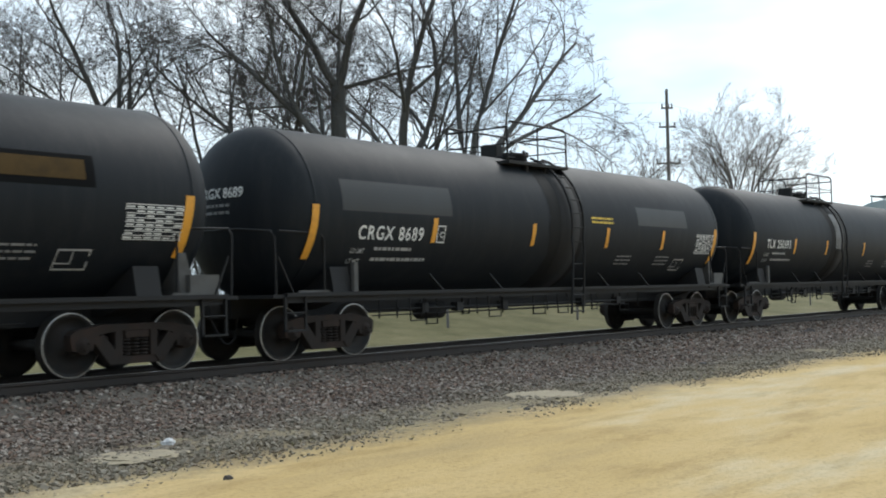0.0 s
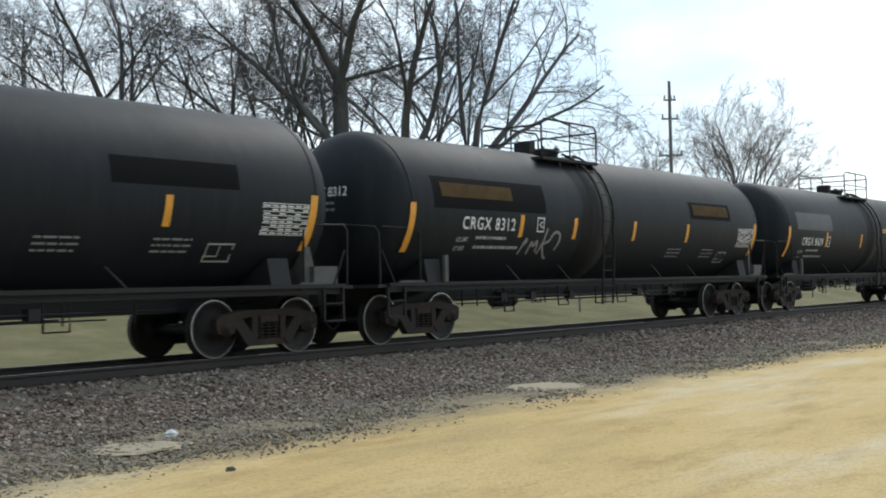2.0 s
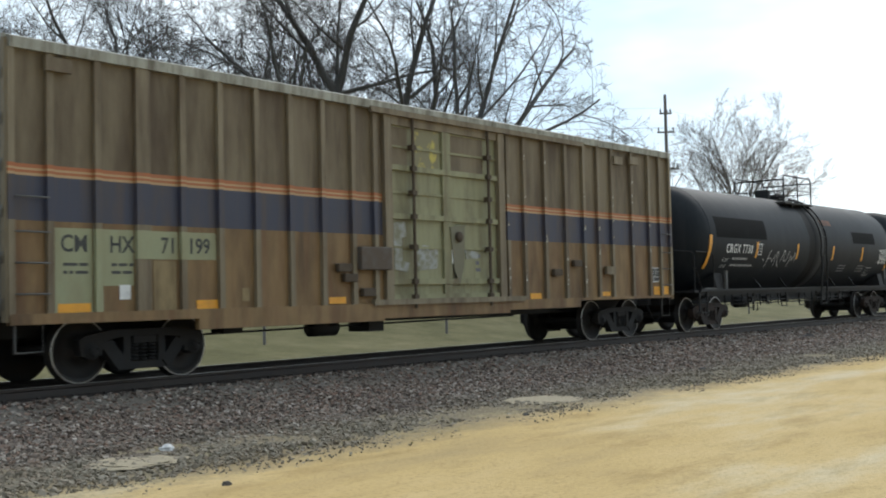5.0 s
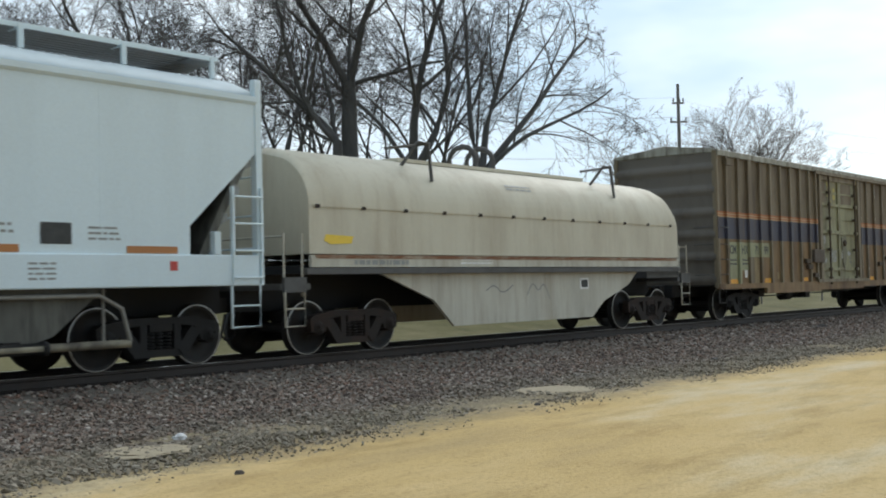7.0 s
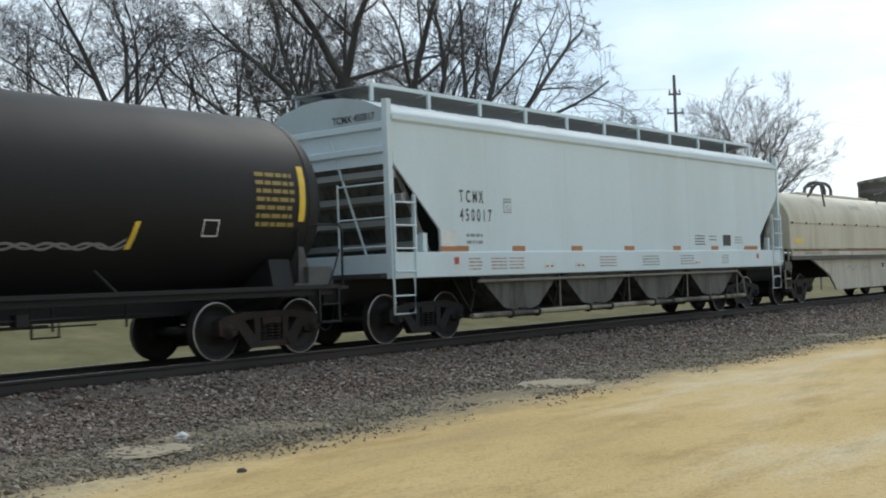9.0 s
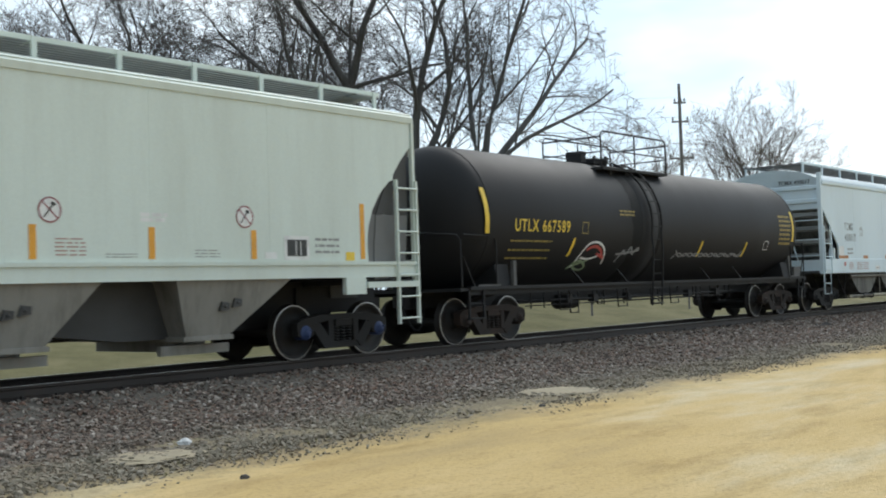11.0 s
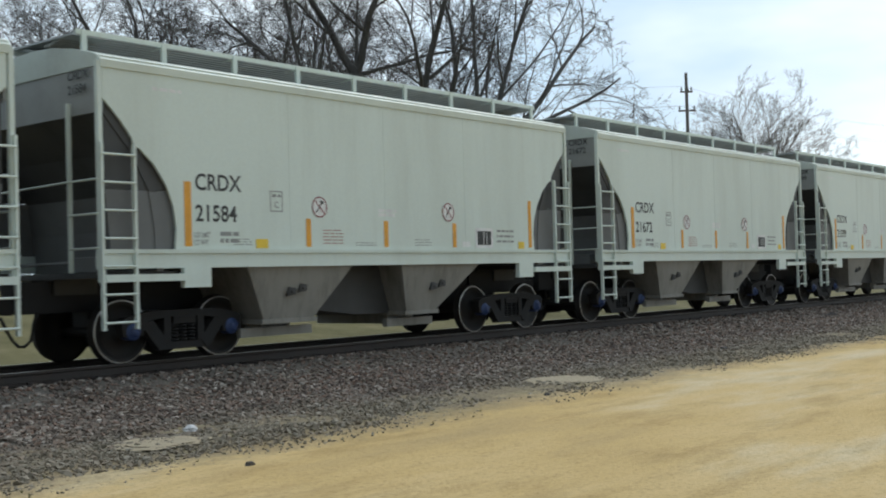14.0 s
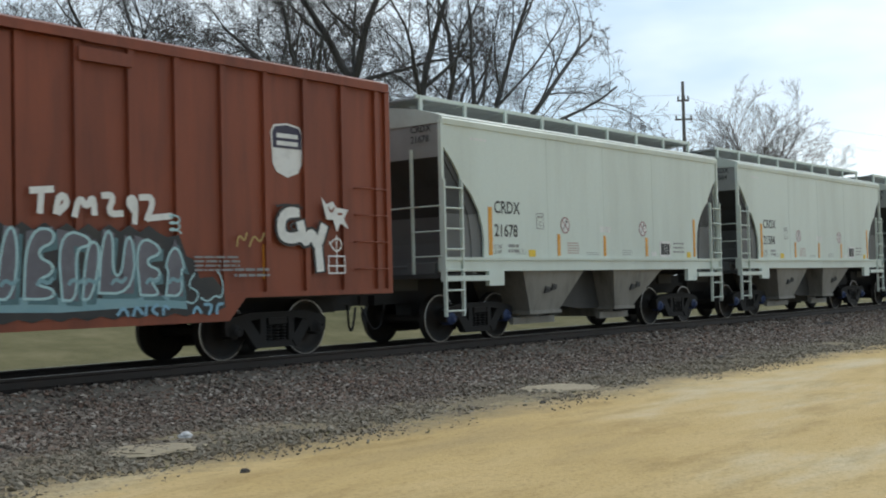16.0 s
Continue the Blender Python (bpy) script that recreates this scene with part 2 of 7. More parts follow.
# ------------------------------------------------------------------ mesh building
class Mesh:
    """Collects faces of one part; several materials by slot."""

    def __init__(self):
        self.v, self.f, self.m, self.s = [], [], [], []

    def add(self, verts, faces, slot=0, smooth=False):
        o = len(self.v)
        self.v += [tuple(p) for p in verts]
        for f in faces:
            self.f.append([i + o for i in f])
            self.m.append(slot)
            self.s.append(smooth)
        return self

    def box(self, x0, x1, y0, y1, z0, z1, slot=0):
        vs = [(x, y, z) for z in (z0, z1) for y in (y0, y1) for x in (x0, x1)]
        return self.add(vs, [(0, 2, 3, 1), (4, 5, 7, 6), (0, 1, 5, 4), (2, 6, 7, 3), (0, 4, 6, 2), (1, 3, 7, 5)], slot)

    def prism(self, poly, y0, y1, slot=0):
        """poly: x, z outline seen from -y, extruded from y0 to y1."""
        n = len(poly)
        vs = [(x, y0, z) for x, z in poly] + [(x, y1, z) for x, z in poly]
        fs = [tuple(range(n)), tuple(range(2 * n - 1, n - 1, -1))] + [(i, i + n, (i + 1) % n + n, (i + 1) % n) for i in range(n)]
        return self.add(vs, fs, slot)

    def prism_x(self, poly, x0, x1, slot=0, smooth=False):
        """poly: y, z outline, extruded along x."""
        n = len(poly)
        vs = [(x0, y, z) for y, z in poly] + [(x1, y, z) for y, z in poly]
        self.add(vs, [(i, (i + 1) % n, (i + 1) % n + n, i + n) for i in range(n)], slot, smooth)
        return self.add(vs, [tuple(range(n))[::-1], tuple(range(n, 2 * n))], slot)

    def tube(self, pts, r, n=6, slot=0, r1=None, caps=True, smooth=True):
        pts = [Vector(p) for p in pts]
        k = len(pts)
        vs, fs = [], []
        up = Vector((0, 0, 1))
        for i, p in enumerate(pts):
            d = (pts[min(i + 1, k - 1)] - pts[max(i - 1, 0)]).normalized()
            a = d.cross(up if abs(d.z) < 0.95 else Vector((1, 0, 0))).normalized()
            b = a.cross(d)
            rad = r if r1 is None else r + (r1 - r) * i / (k - 1)
            for j in range(n):
                w = 2 * math.pi * j / n
                vs.append(p + a * (rad * math.cos(w)) + b * (rad * math.sin(w)))
        for i in range(k - 1):
            for j in range(n):
                j2 = (j + 1) % n
                fs.append((i * n + j, i * n + j2, (i + 1) * n + j2, (i + 1) * n + j))
        self.add(vs, fs, slot, smooth)
        if caps:
            self.add(vs[:n], [tuple(range(n))], slot)
            self.add(vs[-n:], [tuple(range(n))[::-1]], slot)
        return self

    def spin(self, profile, n=32, axis="x", at=(0, 0, 0), slot=0, smooth=True):
        """profile: (along, radius) pairs turned round an axis through at."""
        vs, fs = [], []
        for a, r in profile:
            for j in range(n):
                w = 2 * math.pi * j / n
                c, s = r * math.cos(w), r * math.sin(w)
                p = {"x": (a, c, s), "y": (c, a, s), "z": (c, s, a)}[axis]
                vs.append((p[0] + at[0], p[1] + at[1], p[2] + at[2]))
        for i in range(len(profile) - 1):
            for j in range(n):
                j2 = (j + 1) % n
                fs.append((i * n + j, i * n + j2, (i + 1) * n + j2, (i + 1) * n + j))
        return self.add(vs, fs, slot, smooth)

    def done(self, name, mats, parent=None, label="", bevel=0.0):
        me = bpy.data.meshes.new(name)
        me.from_pydata(self.v, [], self.f)
        for m in mats if isinstance(mats, (list, tuple)) else [mats]:
            me.materials.append(m)
        me.polygons.foreach_set("material_index", self.m)
        me.polygons.foreach_set("use_smooth", self.s)
        bm = bmesh.new()
        bm.from_mesh(me)
        bmesh.ops.recalc_face_normals(bm, faces=bm.faces)
        bm.to_mesh(me)
        bm.free()
        return link(name, me, parent, label, bevel)


def link(name, me, parent=None, label="", bevel=0.0):
    ob = new(name, me)
    if parent:
        ob.parent = parent
    if label:
        ob["label"] = label
    if bevel:
        md = ob.modifiers.new("edge", "BEVEL")
        md.width, md.segments, md.limit_method = bevel, 2, "ANGLE"
    return ob


def arc(cx, cz, r, a0, a1, n):
    return [(cx + r * math.cos(radians(a0 + (a1 - a0) * i / n)), cz + r * math.sin(radians(a0 + (a1 - a0) * i / n))) for i in range(n + 1)]


TEXTS = {}


def lettering(words, size, where, material, parent, name="lettering", stretch=1.0, label="", spacing=1.0):
    """Words as a thin mesh; where(u, v) lays a point of the text (u right, v up) on its surface."""
    if (words, spacing) not in TEXTS:
        cu = bpy.data.curves.new("words", "FONT")
        cu.body, cu.size, cu.resolution_u, cu.offset, cu.space_character = words, 1.0, 3, 0.016, spacing
        tmp = bpy.data.objects.new("words", cu)
        me = tmp.to_mesh()
        TEXTS[(words, spacing)] = ([tuple(v.co) for v in me.vertices], [tuple(p.vertices) for p in me.polygons])
        tmp.to_mesh_clear()
        bpy.data.objects.remove(tmp)
    vs, fs = TEXTS[(words, spacing)]
    k = size / 0.7
    mesh = Mesh().add([where(x * k * stretch, y * k) for x, y, _ in vs], fs)
    return mesh.done(name, material, parent, label)


def flat(x0, z0, y):
    return lambda u, v: (x0 + u, y, z0 + v)


def bars(parent, x0, x1, z0, z1, lines, where, material, name="stencil", fill=0.5, seed=1, label=""):
    """Small stencilled writing too small to read: rows of short plain bars."""
    rnd = random.Random(seed)
    m = Mesh()
    h = (z1 - z0) / lines
    for i in range(lines):
        x = x0
        top = z1 - i * h
        while x < x1 - 0.03:
            w = min(rnd.uniform(0.05, 0.22), x1 - x)
            m.add([where(x, top - h * fill), where(x + w, top - h * fill), where(x + w, top), where(x, top)], [(0, 1, 2, 3)])
            x += w + 0.03
    return tagged(m.done(name, material, parent, label), kind="stuff")


# ------------------------------------------------------------------ ground and track
def ground_material():
    """Sandy dirt by the camera, gravelly fringe, grass past the track: surfaces that run into one another along y."""
    m = bpy.data.materials.new("dirt_gravel_and_grass")
    m.use_nodes = True
    nt = m.node_tree
    n, l = nt.nodes.new, nt.links.new
    b = nt.nodes["Principled BSDF"]
    co = n("ShaderNodeTexCoord")
    sep = n("ShaderNodeSeparateXYZ")
    l(co.outputs["Object"], sep.inputs[0])

    def noise_at(scale, detail=5, rough=0.6, src=None):
        z = n("ShaderNodeTexNoise")
        z.inputs["Scale"].default_value, z.inputs["Detail"].default_value, z.inputs["Roughness"].default_value = scale, detail, rough
        l(src or co.outputs["Object"], z.inputs["Vector"])
        return z.outputs["Fac"]

    def ramp(src, *stops):
        r = n("ShaderNodeValToRGB")
        e = r.color_ramp.elements
        while len(e) < len(stops):
            e.new(0.5)
        for q, (p, c) in zip(e, stops):
            q.position, q.color = p, (*c, 1)
        l(src, r.inputs[0])
        return r.outputs[0]

    def mixed(f, a, c):
        x = n("ShaderNodeMix")
        x.data_type = "RGBA"
        l(f, x.inputs["Factor"])
        l(a, x.inputs["A"])
        l(c, x.inputs["B"])
        return x.outputs["Result"]

    def step(src, lo, hi):
        x = n("ShaderNodeMapRange")
        x.inputs["From Min"].default_value, x.inputs["From Max"].default_value = lo, hi
        l(src, x.inputs["Value"])
        return x.outputs[0]

    def plus(a, c, k):
        x = n("ShaderNodeMath")
        x.operation = "MULTIPLY_ADD"
        l(c, x.inputs[0])
        x.inputs[1].default_value = k
        l(a, x.inputs[2])
        return x.outputs[0]

    stretch = n("ShaderNodeMapping")
    stretch.inputs["Scale"].default_value = (0.35, 1.0, 1.0)
    stretch.inputs["Rotation"].default_value = (0, 0, radians(-12))
    l(co.outputs["Object"], stretch.inputs[0])
    dirt = ramp(noise_at(0.5, 7, 0.62, stretch.outputs[0]), (0.22, (0.38, 0.28, 0.14)), (0.44, (0.545, 0.385, 0.17)), (0.56, (0.59, 0.43, 0.21)), (0.68, (0.61, 0.50, 0.32)), (0.85, (0.62, 0.55, 0.43)))
    specks = ramp(noise_at(26, 3), (0.28, (0.55, 0.5, 0.42)), (0.48, (1, 1, 1)), (0.8, (1.08, 1.06, 1.0)))
    mul = n("ShaderNodeMix")
    mul.data_type, mul.blend_type = "RGBA", "MULTIPLY"
    mul.inputs["Factor"].default_value = 0.55
    l(dirt, mul.inputs["A"])
    l(specks, mul.inputs["B"])
    fringe = ramp(noise_at(34, 8, 0.85), (0.34, (0.07, 0.055, 0.04)), (0.47, (0.18, 0.145, 0.10)), (0.56, (0.29, 0.24, 0.155)), (0.72, (0.48, 0.41, 0.28)))
    tracks = n("ShaderNodeMix")
    tracks.data_type, tracks.blend_type = "RGBA", "MULTIPLY"
    tracks.inputs["Factor"].default_value = 0.7
    l(mul.outputs["Result"], tracks.inputs["A"])
    l(ramp(noise_at(1.6, 8, 0.7, stretch.outputs[0]), (0.36, (0.72, 0.70, 0.66)), (0.5, (1, 1, 1)), (0.7, (1.04, 1.04, 1.06))), tracks.inputs["B"])
    weeds = ramp(noise_at(14, 6, 0.75), (0.35, (0.11, 0.09, 0.06)), (0.5, (0.25, 0.21, 0.125)), (0.7, (0.40, 0.345, 0.23)))
    grass = ramp(noise_at(0.35, 8, 0.75), (0.3, (0.085, 0.078, 0.032)), (0.5, (0.138, 0.124, 0.056)), (0.7, (0.21, 0.175, 0.092)))
    edge = plus(plus(sep.outputs["Y"], noise_at(0.9, 6, 0.7), 1.5), noise_at(6, 6, 0.75), 1.6)
    fr = mixed(step(noise_at(1.1, 5), 0.50, 0.62), fringe, weeds)
    near = mixed(step(edge, 9.7, 10.9), tracks.outputs["Result"], fr)
    col = mixed(step(edge, 18.4, 18.9), near, grass)
    l(col, b.inputs["Base Color"])
    b.inputs["Roughness"].default_value = 0.95
    b.inputs["Specular IOR Level"].default_value = 0.2
    bp = n("ShaderNodeBump")
    bp.inputs["Strength"].default_value, bp.inputs["Distance"].default_value = 0.6, 0.03
    l(noise_at(18, 6, 0.7), bp.inputs["Height"])
    l(bp.outputs[0], b.inputs["Normal"])
    return m


def field(y):
    """Height of the grass past the track: it rises gently towards the trees."""
    f = min(1, max(0, (y - 21) / 16))
    return GROUND - 0.1 + 1.65 * f * f * (3 - 2 * f)


def make_ground():
    xs = [-900, -120, -40, -12] + [i * 0.5 for i in range(-16, 101)] + [55, 65, 80, 110, 180, 400, 1200]
    ys = [-300, -60, -15, -4] + [i * 0.25 for i in range(0, 50)] + [13, 14, 15, 16.5, 18, 20, 22, 24, 26, 28, 30, 32, 34, 36, 38, 40, 46, 55, 80, 140, 400, 2500]
    vs = []
    for y in ys:
        for x in xs:
            z = GROUND - 0.004
            z += 0.03 * noise.noise(Vector((x * 0.35, y * 0.5, 0))) + 0.018 * noise.noise(Vector((x * 1.3, y * 1.6, 3)))
            if y > 18:
                z = field(y) + 0.05 * noise.noise(Vector((x * 0.1, y * 0.1, 7)))
            vs.append((x, y, z))
    k = len(xs)
    fs = [(j * k + i, j * k + i + 1, (j + 1) * k + i + 1, (j + 1) * k + i) for j in range(len(ys) - 1) for i in range(k - 1)]
    ob = Mesh().add(vs, fs, 0, True).done("ground", ground_material())
    tagged(ob, "yellow sandy dirt lot running into mown olive grass", "ground", kind="structure")


make_ground()


def bed_top(y):
    """Height of the stone bed across the track, from its centre."""
    d = abs(y - TRACK)
    if d < 0.9:
        return -0.22
    if d < 1.45:
        return -0.172
    if d < 2.1:
        return -0.172 - (d - 1.45) * 0.25
    return max(-0.334 - (d - 2.1) * 0.115, GROUND - 0.05) if d < 4.4 else GROUND - 0.05


def stone_material():
    m = bpy.data.materials.new("crushed_stone")
    m.use_nodes = True
    nt = m.node_tree
    n, l = nt.nodes.new, nt.links.new
    b = nt.nodes["Principled BSDF"]
    geo, r, mx, co, nz = n("ShaderNodeNewGeometry"), n("ShaderNodeValToRGB"), n("ShaderNodeMix"), n("ShaderNodeTexCoord"), n("ShaderNodeTexNoise")
    e = r.color_ramp.elements
    stops = ((0.0, (0.082, 0.060, 0.050)), (0.3, (0.15, 0.115, 0.094)), (0.55, (0.205, 0.165, 0.135)), (0.72, (0.21, 0.12, 0.086)), (0.85, (0.29, 0.245, 0.20)), (1.0, (0.45, 0.40, 0.35)))
    while len(e) < len(stops):
        e.new(0.5)
    for q, (p, c) in zip(e, stops):
        q.position, q.color = p, (*c, 1)
    l(geo.outputs["Random Per Island"], r.inputs[0])
    nz.inputs["Scale"].default_value, nz.inputs["Detail"].default_value = 0.8, 5
    l(co.outputs["Object"], nz.inputs["Vector"])
    rg = n("ShaderNodeMapRange")
    rg.inputs["From Min"].default_value, rg.inputs["From Max"].default_value, rg.inputs["To Max"].default_value = 0.4, 0.7, 0.45
    l(nz.outputs["Fac"], rg.inputs["Value"])
    mx.data_type = "RGBA"
    l(rg.outputs[0], mx.inputs["Factor"])
    l(r.outputs[0], mx.inputs["A"])
    mx.inputs["B"].default_value = (0.15, 0.115, 0.09, 1)
    # sandy dust where the bed runs out into the dirt
    sep, far, dust, jit = n("ShaderNodeSeparateXYZ"), n("ShaderNodeMapRange"), n("ShaderNodeMix"), n("ShaderNodeMath")
    l(co.outputs["Object"], sep.inputs[0])
    jit.operation = "MULTIPLY_ADD"
    l(nz.outputs["Fac"], jit.inputs[0])
    jit.inputs[1].default_value = 2.2
    l(sep.outputs["Y"], jit.inputs[2])
    far.inputs["From Min"].default_value, far.inputs["From Max"].default_value = TRACK - 2.2, TRACK - 3.6
    far.inputs["To Max"].default_value = 0.62
    l(jit.outputs[0], far.inputs["Value"])
    dust.data_type = "RGBA"
    l(far.outputs[0], dust.inputs["Factor"])
    l(mx.outputs["Result"], dust.inputs["A"])
    dust.inputs["B"].default_value = (0.24, 0.21, 0.15, 1)
    l(dust.outputs["Result"], b.inputs["Base Color"])
    b.inputs["Roughness"].default_value = 0.9
    return m


STONES = stone_material()
BED = paint("stone_dust", (0.11, 0.095, 0.08), 0.95, dirt=(0.22, 0.19, 0.15), amount=0.8, scale=22, bump=0.8, fine=40)


def make_track():
    xs = [-60 + i * 1.0 for i in range(0, 261)]
    ys = [TRACK + d for d in (-4.6, -4.2, -3.6, -3.0, -2.5, -2.1, -1.45, -1.0, -0.85, 0.85, 1.0, 1.45, 2.1, 2.5, 3.0, 3.6, 4.2)]
    vs = [(x, y, bed_top(y) + 0.03 * noise.noise(Vector((x * 0.9, y * 1.3, 5)))) for y in ys for x in xs]
    k = len(xs)
    fs = [(j * k + i, j * k + i + 1, (j + 1) * k + i + 1, (j + 1) * k + i) for j in range(len(ys) - 1) for i in range(k - 1)]
    bed = tagged(Mesh().add(vs, fs, 0, True).done("ballast_bed", BED), "low bed of grey and brown crushed stone under the track", "ballast", kind="structure")
    # crushed stones lying on the bed, thick where the camera is close
    rnd = random.Random(5)
    shapes = []
    for i in range(14):
        pts = [Vector((rnd.uniform(-1, 1), rnd.uniform(-1, 1), rnd.uniform(-0.7, 0.9))).normalized() * rnd.uniform(0.75, 1.1) for _ in range(9)]
        bm = bmesh.new()
        for p in pts:
            bm.verts.new(p)
        bmesh.ops.convex_hull(bm, input=bm.verts)
        bmesh.ops.triangulate(bm, faces=bm.faces)
        lone = [v for v in bm.verts if not v.link_faces]
        bmesh.ops.delete(bm, geom=lone, context="VERTS")
        bm.verts.index_update()
        shapes.append((np.array([v.co[:] for v in bm.verts]), np.array([[v.index for v in f.verts] for f in bm.faces])))
        bm.free()
    V, F, base = [], [], 0
    for i in range(80000):
        u = rnd.random()
        x = 3.5 + 44 * u ** 1.5
        d = rnd.triangular(-5.9, -0.85, -2.9) if rnd.random() < 0.93 else rnd.uniform(-0.6, 0.6)
        tiny = rnd.random() < 0.34
        if tiny:
            d = rnd.triangular(-6.5, -3.3, -4.7)
        s = rnd.uniform(0.018, 0.048) * (1.0 if x < 22 else 1.3) * (0.5 if tiny else 1.0)
        y = TRACK + d
        z = max(bed_top(y), GROUND - 0.01) + 0.03 * noise.noise(Vector((x * 0.9, y * 1.3, 5)))
        pv, pf = shapes[i % 14]
        a = rnd.uniform(0, 6.28)
        c, sn = math.cos(a), math.sin(a)
        q = pv * (s * rnd.uniform(0.8, 1.5), s, s * rnd.uniform(0.7, 1.0))
        q = np.stack([q[:, 0] * c - q[:, 1] * sn + x, q[:, 0] * sn + q[:, 1] * c + y, q[:, 2] + z + s * 0.25], 1)
        V.append(q)
        F.append(pf + base)
        base += len(pv)
    me = bpy.data.meshes.new("ballast_stones")
    me.from_pydata(np.concatenate(V).tolist(), [], np.concatenate(F).tolist())
    me.materials.append(STONES)
    tagged(link("ballast_stones", me), "loose grey, brown and reddish crushed track stones", "gravel", kind="stuff")
    # rails
    prof = [(-0.075, -0.18), (0.075, -0.18), (0.075, -0.168), (0.012, -0.14), (0.009, -0.05), (0.036, -0.035), (0.036, -0.006), (0.028, 0.0), (-0.028, 0.0), (-0.036, -0.006), (-0.036, -0.035), (-0.009, -0.05), (-0.012, -0.14), (-0.075, -0.168)]
    for side in (-1, 1):
        y0 = TRACK + side * 0.753
        r = Mesh().prism_x([(y0 + y, z) for y, z in prof], -60, 200)
        r.box(-60, 200, y0 - 0.022, y0 + 0.022, -0.001, 0.0025, 1)
        tagged(r.done("rail", [RAIL, RAIL_TOP]), "brown steel rail with a bright worn head", "rail", "rails", "structure")
    tie = Mesh().box(-0.115, 0.115, -1.3, 1.3, -0.36, -0.182)
    first = tie.done("tie", TIE, None, "", 0.0)
    for side in (-1, 1):
        Mesh().box(-0.1, 0.1, side * 0.753 - 0.17, side * 0.753 + 0.17, -0.182, -0.168).box(-0.02, 0.02, side * 0.753 - 0.11, side * 0.753 - 0.07, -0.168, -0.135).done("tie_plate", RAIL, first)
    tagged(first, "weathered grey-brown timber railway tie", "railway tie", "ties under the rails")
    first.matrix_basis = pose(3.0, TRACK, 0)
    for i in range(1, 80):
        copy_thing(first, pose(3.0 + i * 0.52, TRACK + rnd.uniform(-0.04, 0.04), 0, 0, 0, rnd.uniform(-1, 1)))


make_track()


# ------------------------------------------------------------------ running gear shared by all cars
WHEELS = []      # (wheelset, first angle)
R_WHEEL = 0.457


def wheel_mesh(material):
    m = Mesh()
    for s in (-1, 1):
        y = lambda a: s * a
        # tread, flange and outer rim face; dished plate; hub
        m.spin([(y(0.665), 0.36), (y(0.665), 0.475), (y(0.685), 0.482), (y(0.705), 0.462), (y(0.80), R_WHEEL)], 36, "y")
        m.spin([(y(0.80), R_WHEEL), (y(0.803), 0.452), (y(0.803), 0.438)], 36, "y", slot=1)
        m.spin([(y(0.803), 0.438), (y(0.803), 0.395), (y(0.775), 0.375), (y(0.735), 0.30), (y(0.745), 0.18), (y(0.80), 0.14), (y(0.82), 0.13), (y(0.82), 0.0)], 36, "y")
        m.spin([(y(0.665), 0.36), (y(0.70), 0.2), (y(0.66), 0.14), (y(0.6), 0.1)], 24, "y")
    m.spin([(-0.98, 0.08), (0.98, 0.08)], 14, "y")
    me = m.done("wheelset", [material, RIM])
    data = me.data
    bpy.data.objects.remove(me)
    return data


WHEEL_DATA = {"grimy": wheel_mesh(WHEEL)}


def truck_parts(material):
    """The parts of one truck about its own centre, as mesh data by name."""
    out = {}

    def keep(name, m, mats):
        ob = m.done(name, mats)
        out[name] = ob.data
        bpy.data.objects.remove(ob)

    for name, s in (("near", -1), ("far", 1)):
        a, b = s * 0.93, s * 1.09
        m = Mesh()
        m.prism([(-1.08, 0.50), (-0.70, 0.50), (-0.62, 0.60), (-0.30, 0.645), (0.30, 0.645), (0.62, 0.60), (0.70, 0.50), (1.08, 0.50), (1.08, 0.61), (1.0, 0.665), (0.55, 0.74), (-0.55, 0.74), (-1.0, 0.665), (-1.08, 0.61)], a, b)
        for k in (-1, 1):
            m.prism([(k * 0.74, 0.53), (k * 0.56, 0.61), (k * 0.30, 0.30), (k * 0.40, 0.17), (k * 0.45, 0.17)][::k], a, b)
            m.prism([(k * 0.36, 0.65), (k * 0.24, 0.65), (k * 0.24, 0.28), (k * 0.36, 0.28)][::k], a, b)
            m.prism([(k * 1.08, 0.52), (k * 1.00, 0.52), (k * 0.985, 0.38), (k * 1.06, 0.40)][::k], a, b)
            m.prism([(k * 0.80, 0.52), (k * 0.70, 0.52), (k * 0.72, 0.40), (k * 0.79, 0.38)][::k], a, b)
        m.prism([(-0.46, 0.17), (0.46, 0.17), (0.42, 0.28), (-0.42, 0.28)], a - 0.02, b + 0.02)
        keep("side_frame_" + name, m, material)
    m = Mesh()
    for i in range(5):
        z = 0.29 + i * 0.05
        m.spin([(z, 0.045), (z + 0.006, 0.068), (z + 0.026, 0.068), (z + 0.034, 0.045)], 12, "z")
    m.spin([(0.54, 0.06), (0.63, 0.06)], 8, "z")
    keep("spring", m, material)
    # bolster block and brake beams oversized to darken the gaps between the wheels
    keep("bolster", Mesh().prism_x([(-1.1, 0.54), (1.1, 0.54), (1.1, 0.64), (0.6, 0.72), (-0.6, 0.72), (-1.1, 0.64)], -0.2, 0.2).spin([(0.70, 0.2), (0.80, 0.2)], 16, "z").box(-0.30, 0.30, -0.7, 0.7, 0.30, 0.56), material)
    keep("brake_beam", Mesh().box(-0.54, -0.40, -0.8, 0.8, 0.24, 0.46).box(0.40, 0.54, -0.8, 0.8, 0.24, 0.46).box(-0.5, 0.5, -0.03, 0.03, 0.32, 0.36).box(-0.46, -0.40, -0.78, -0.70, 0.22, 0.46).box(0.40, 0.46, -0.78, -0.70, 0.22, 0.46), BLACK)
    return out


TRUCK_SETS = {"grimy": truck_parts(TRUCK), "rusty": truck_parts(TRUCK_RUST)}


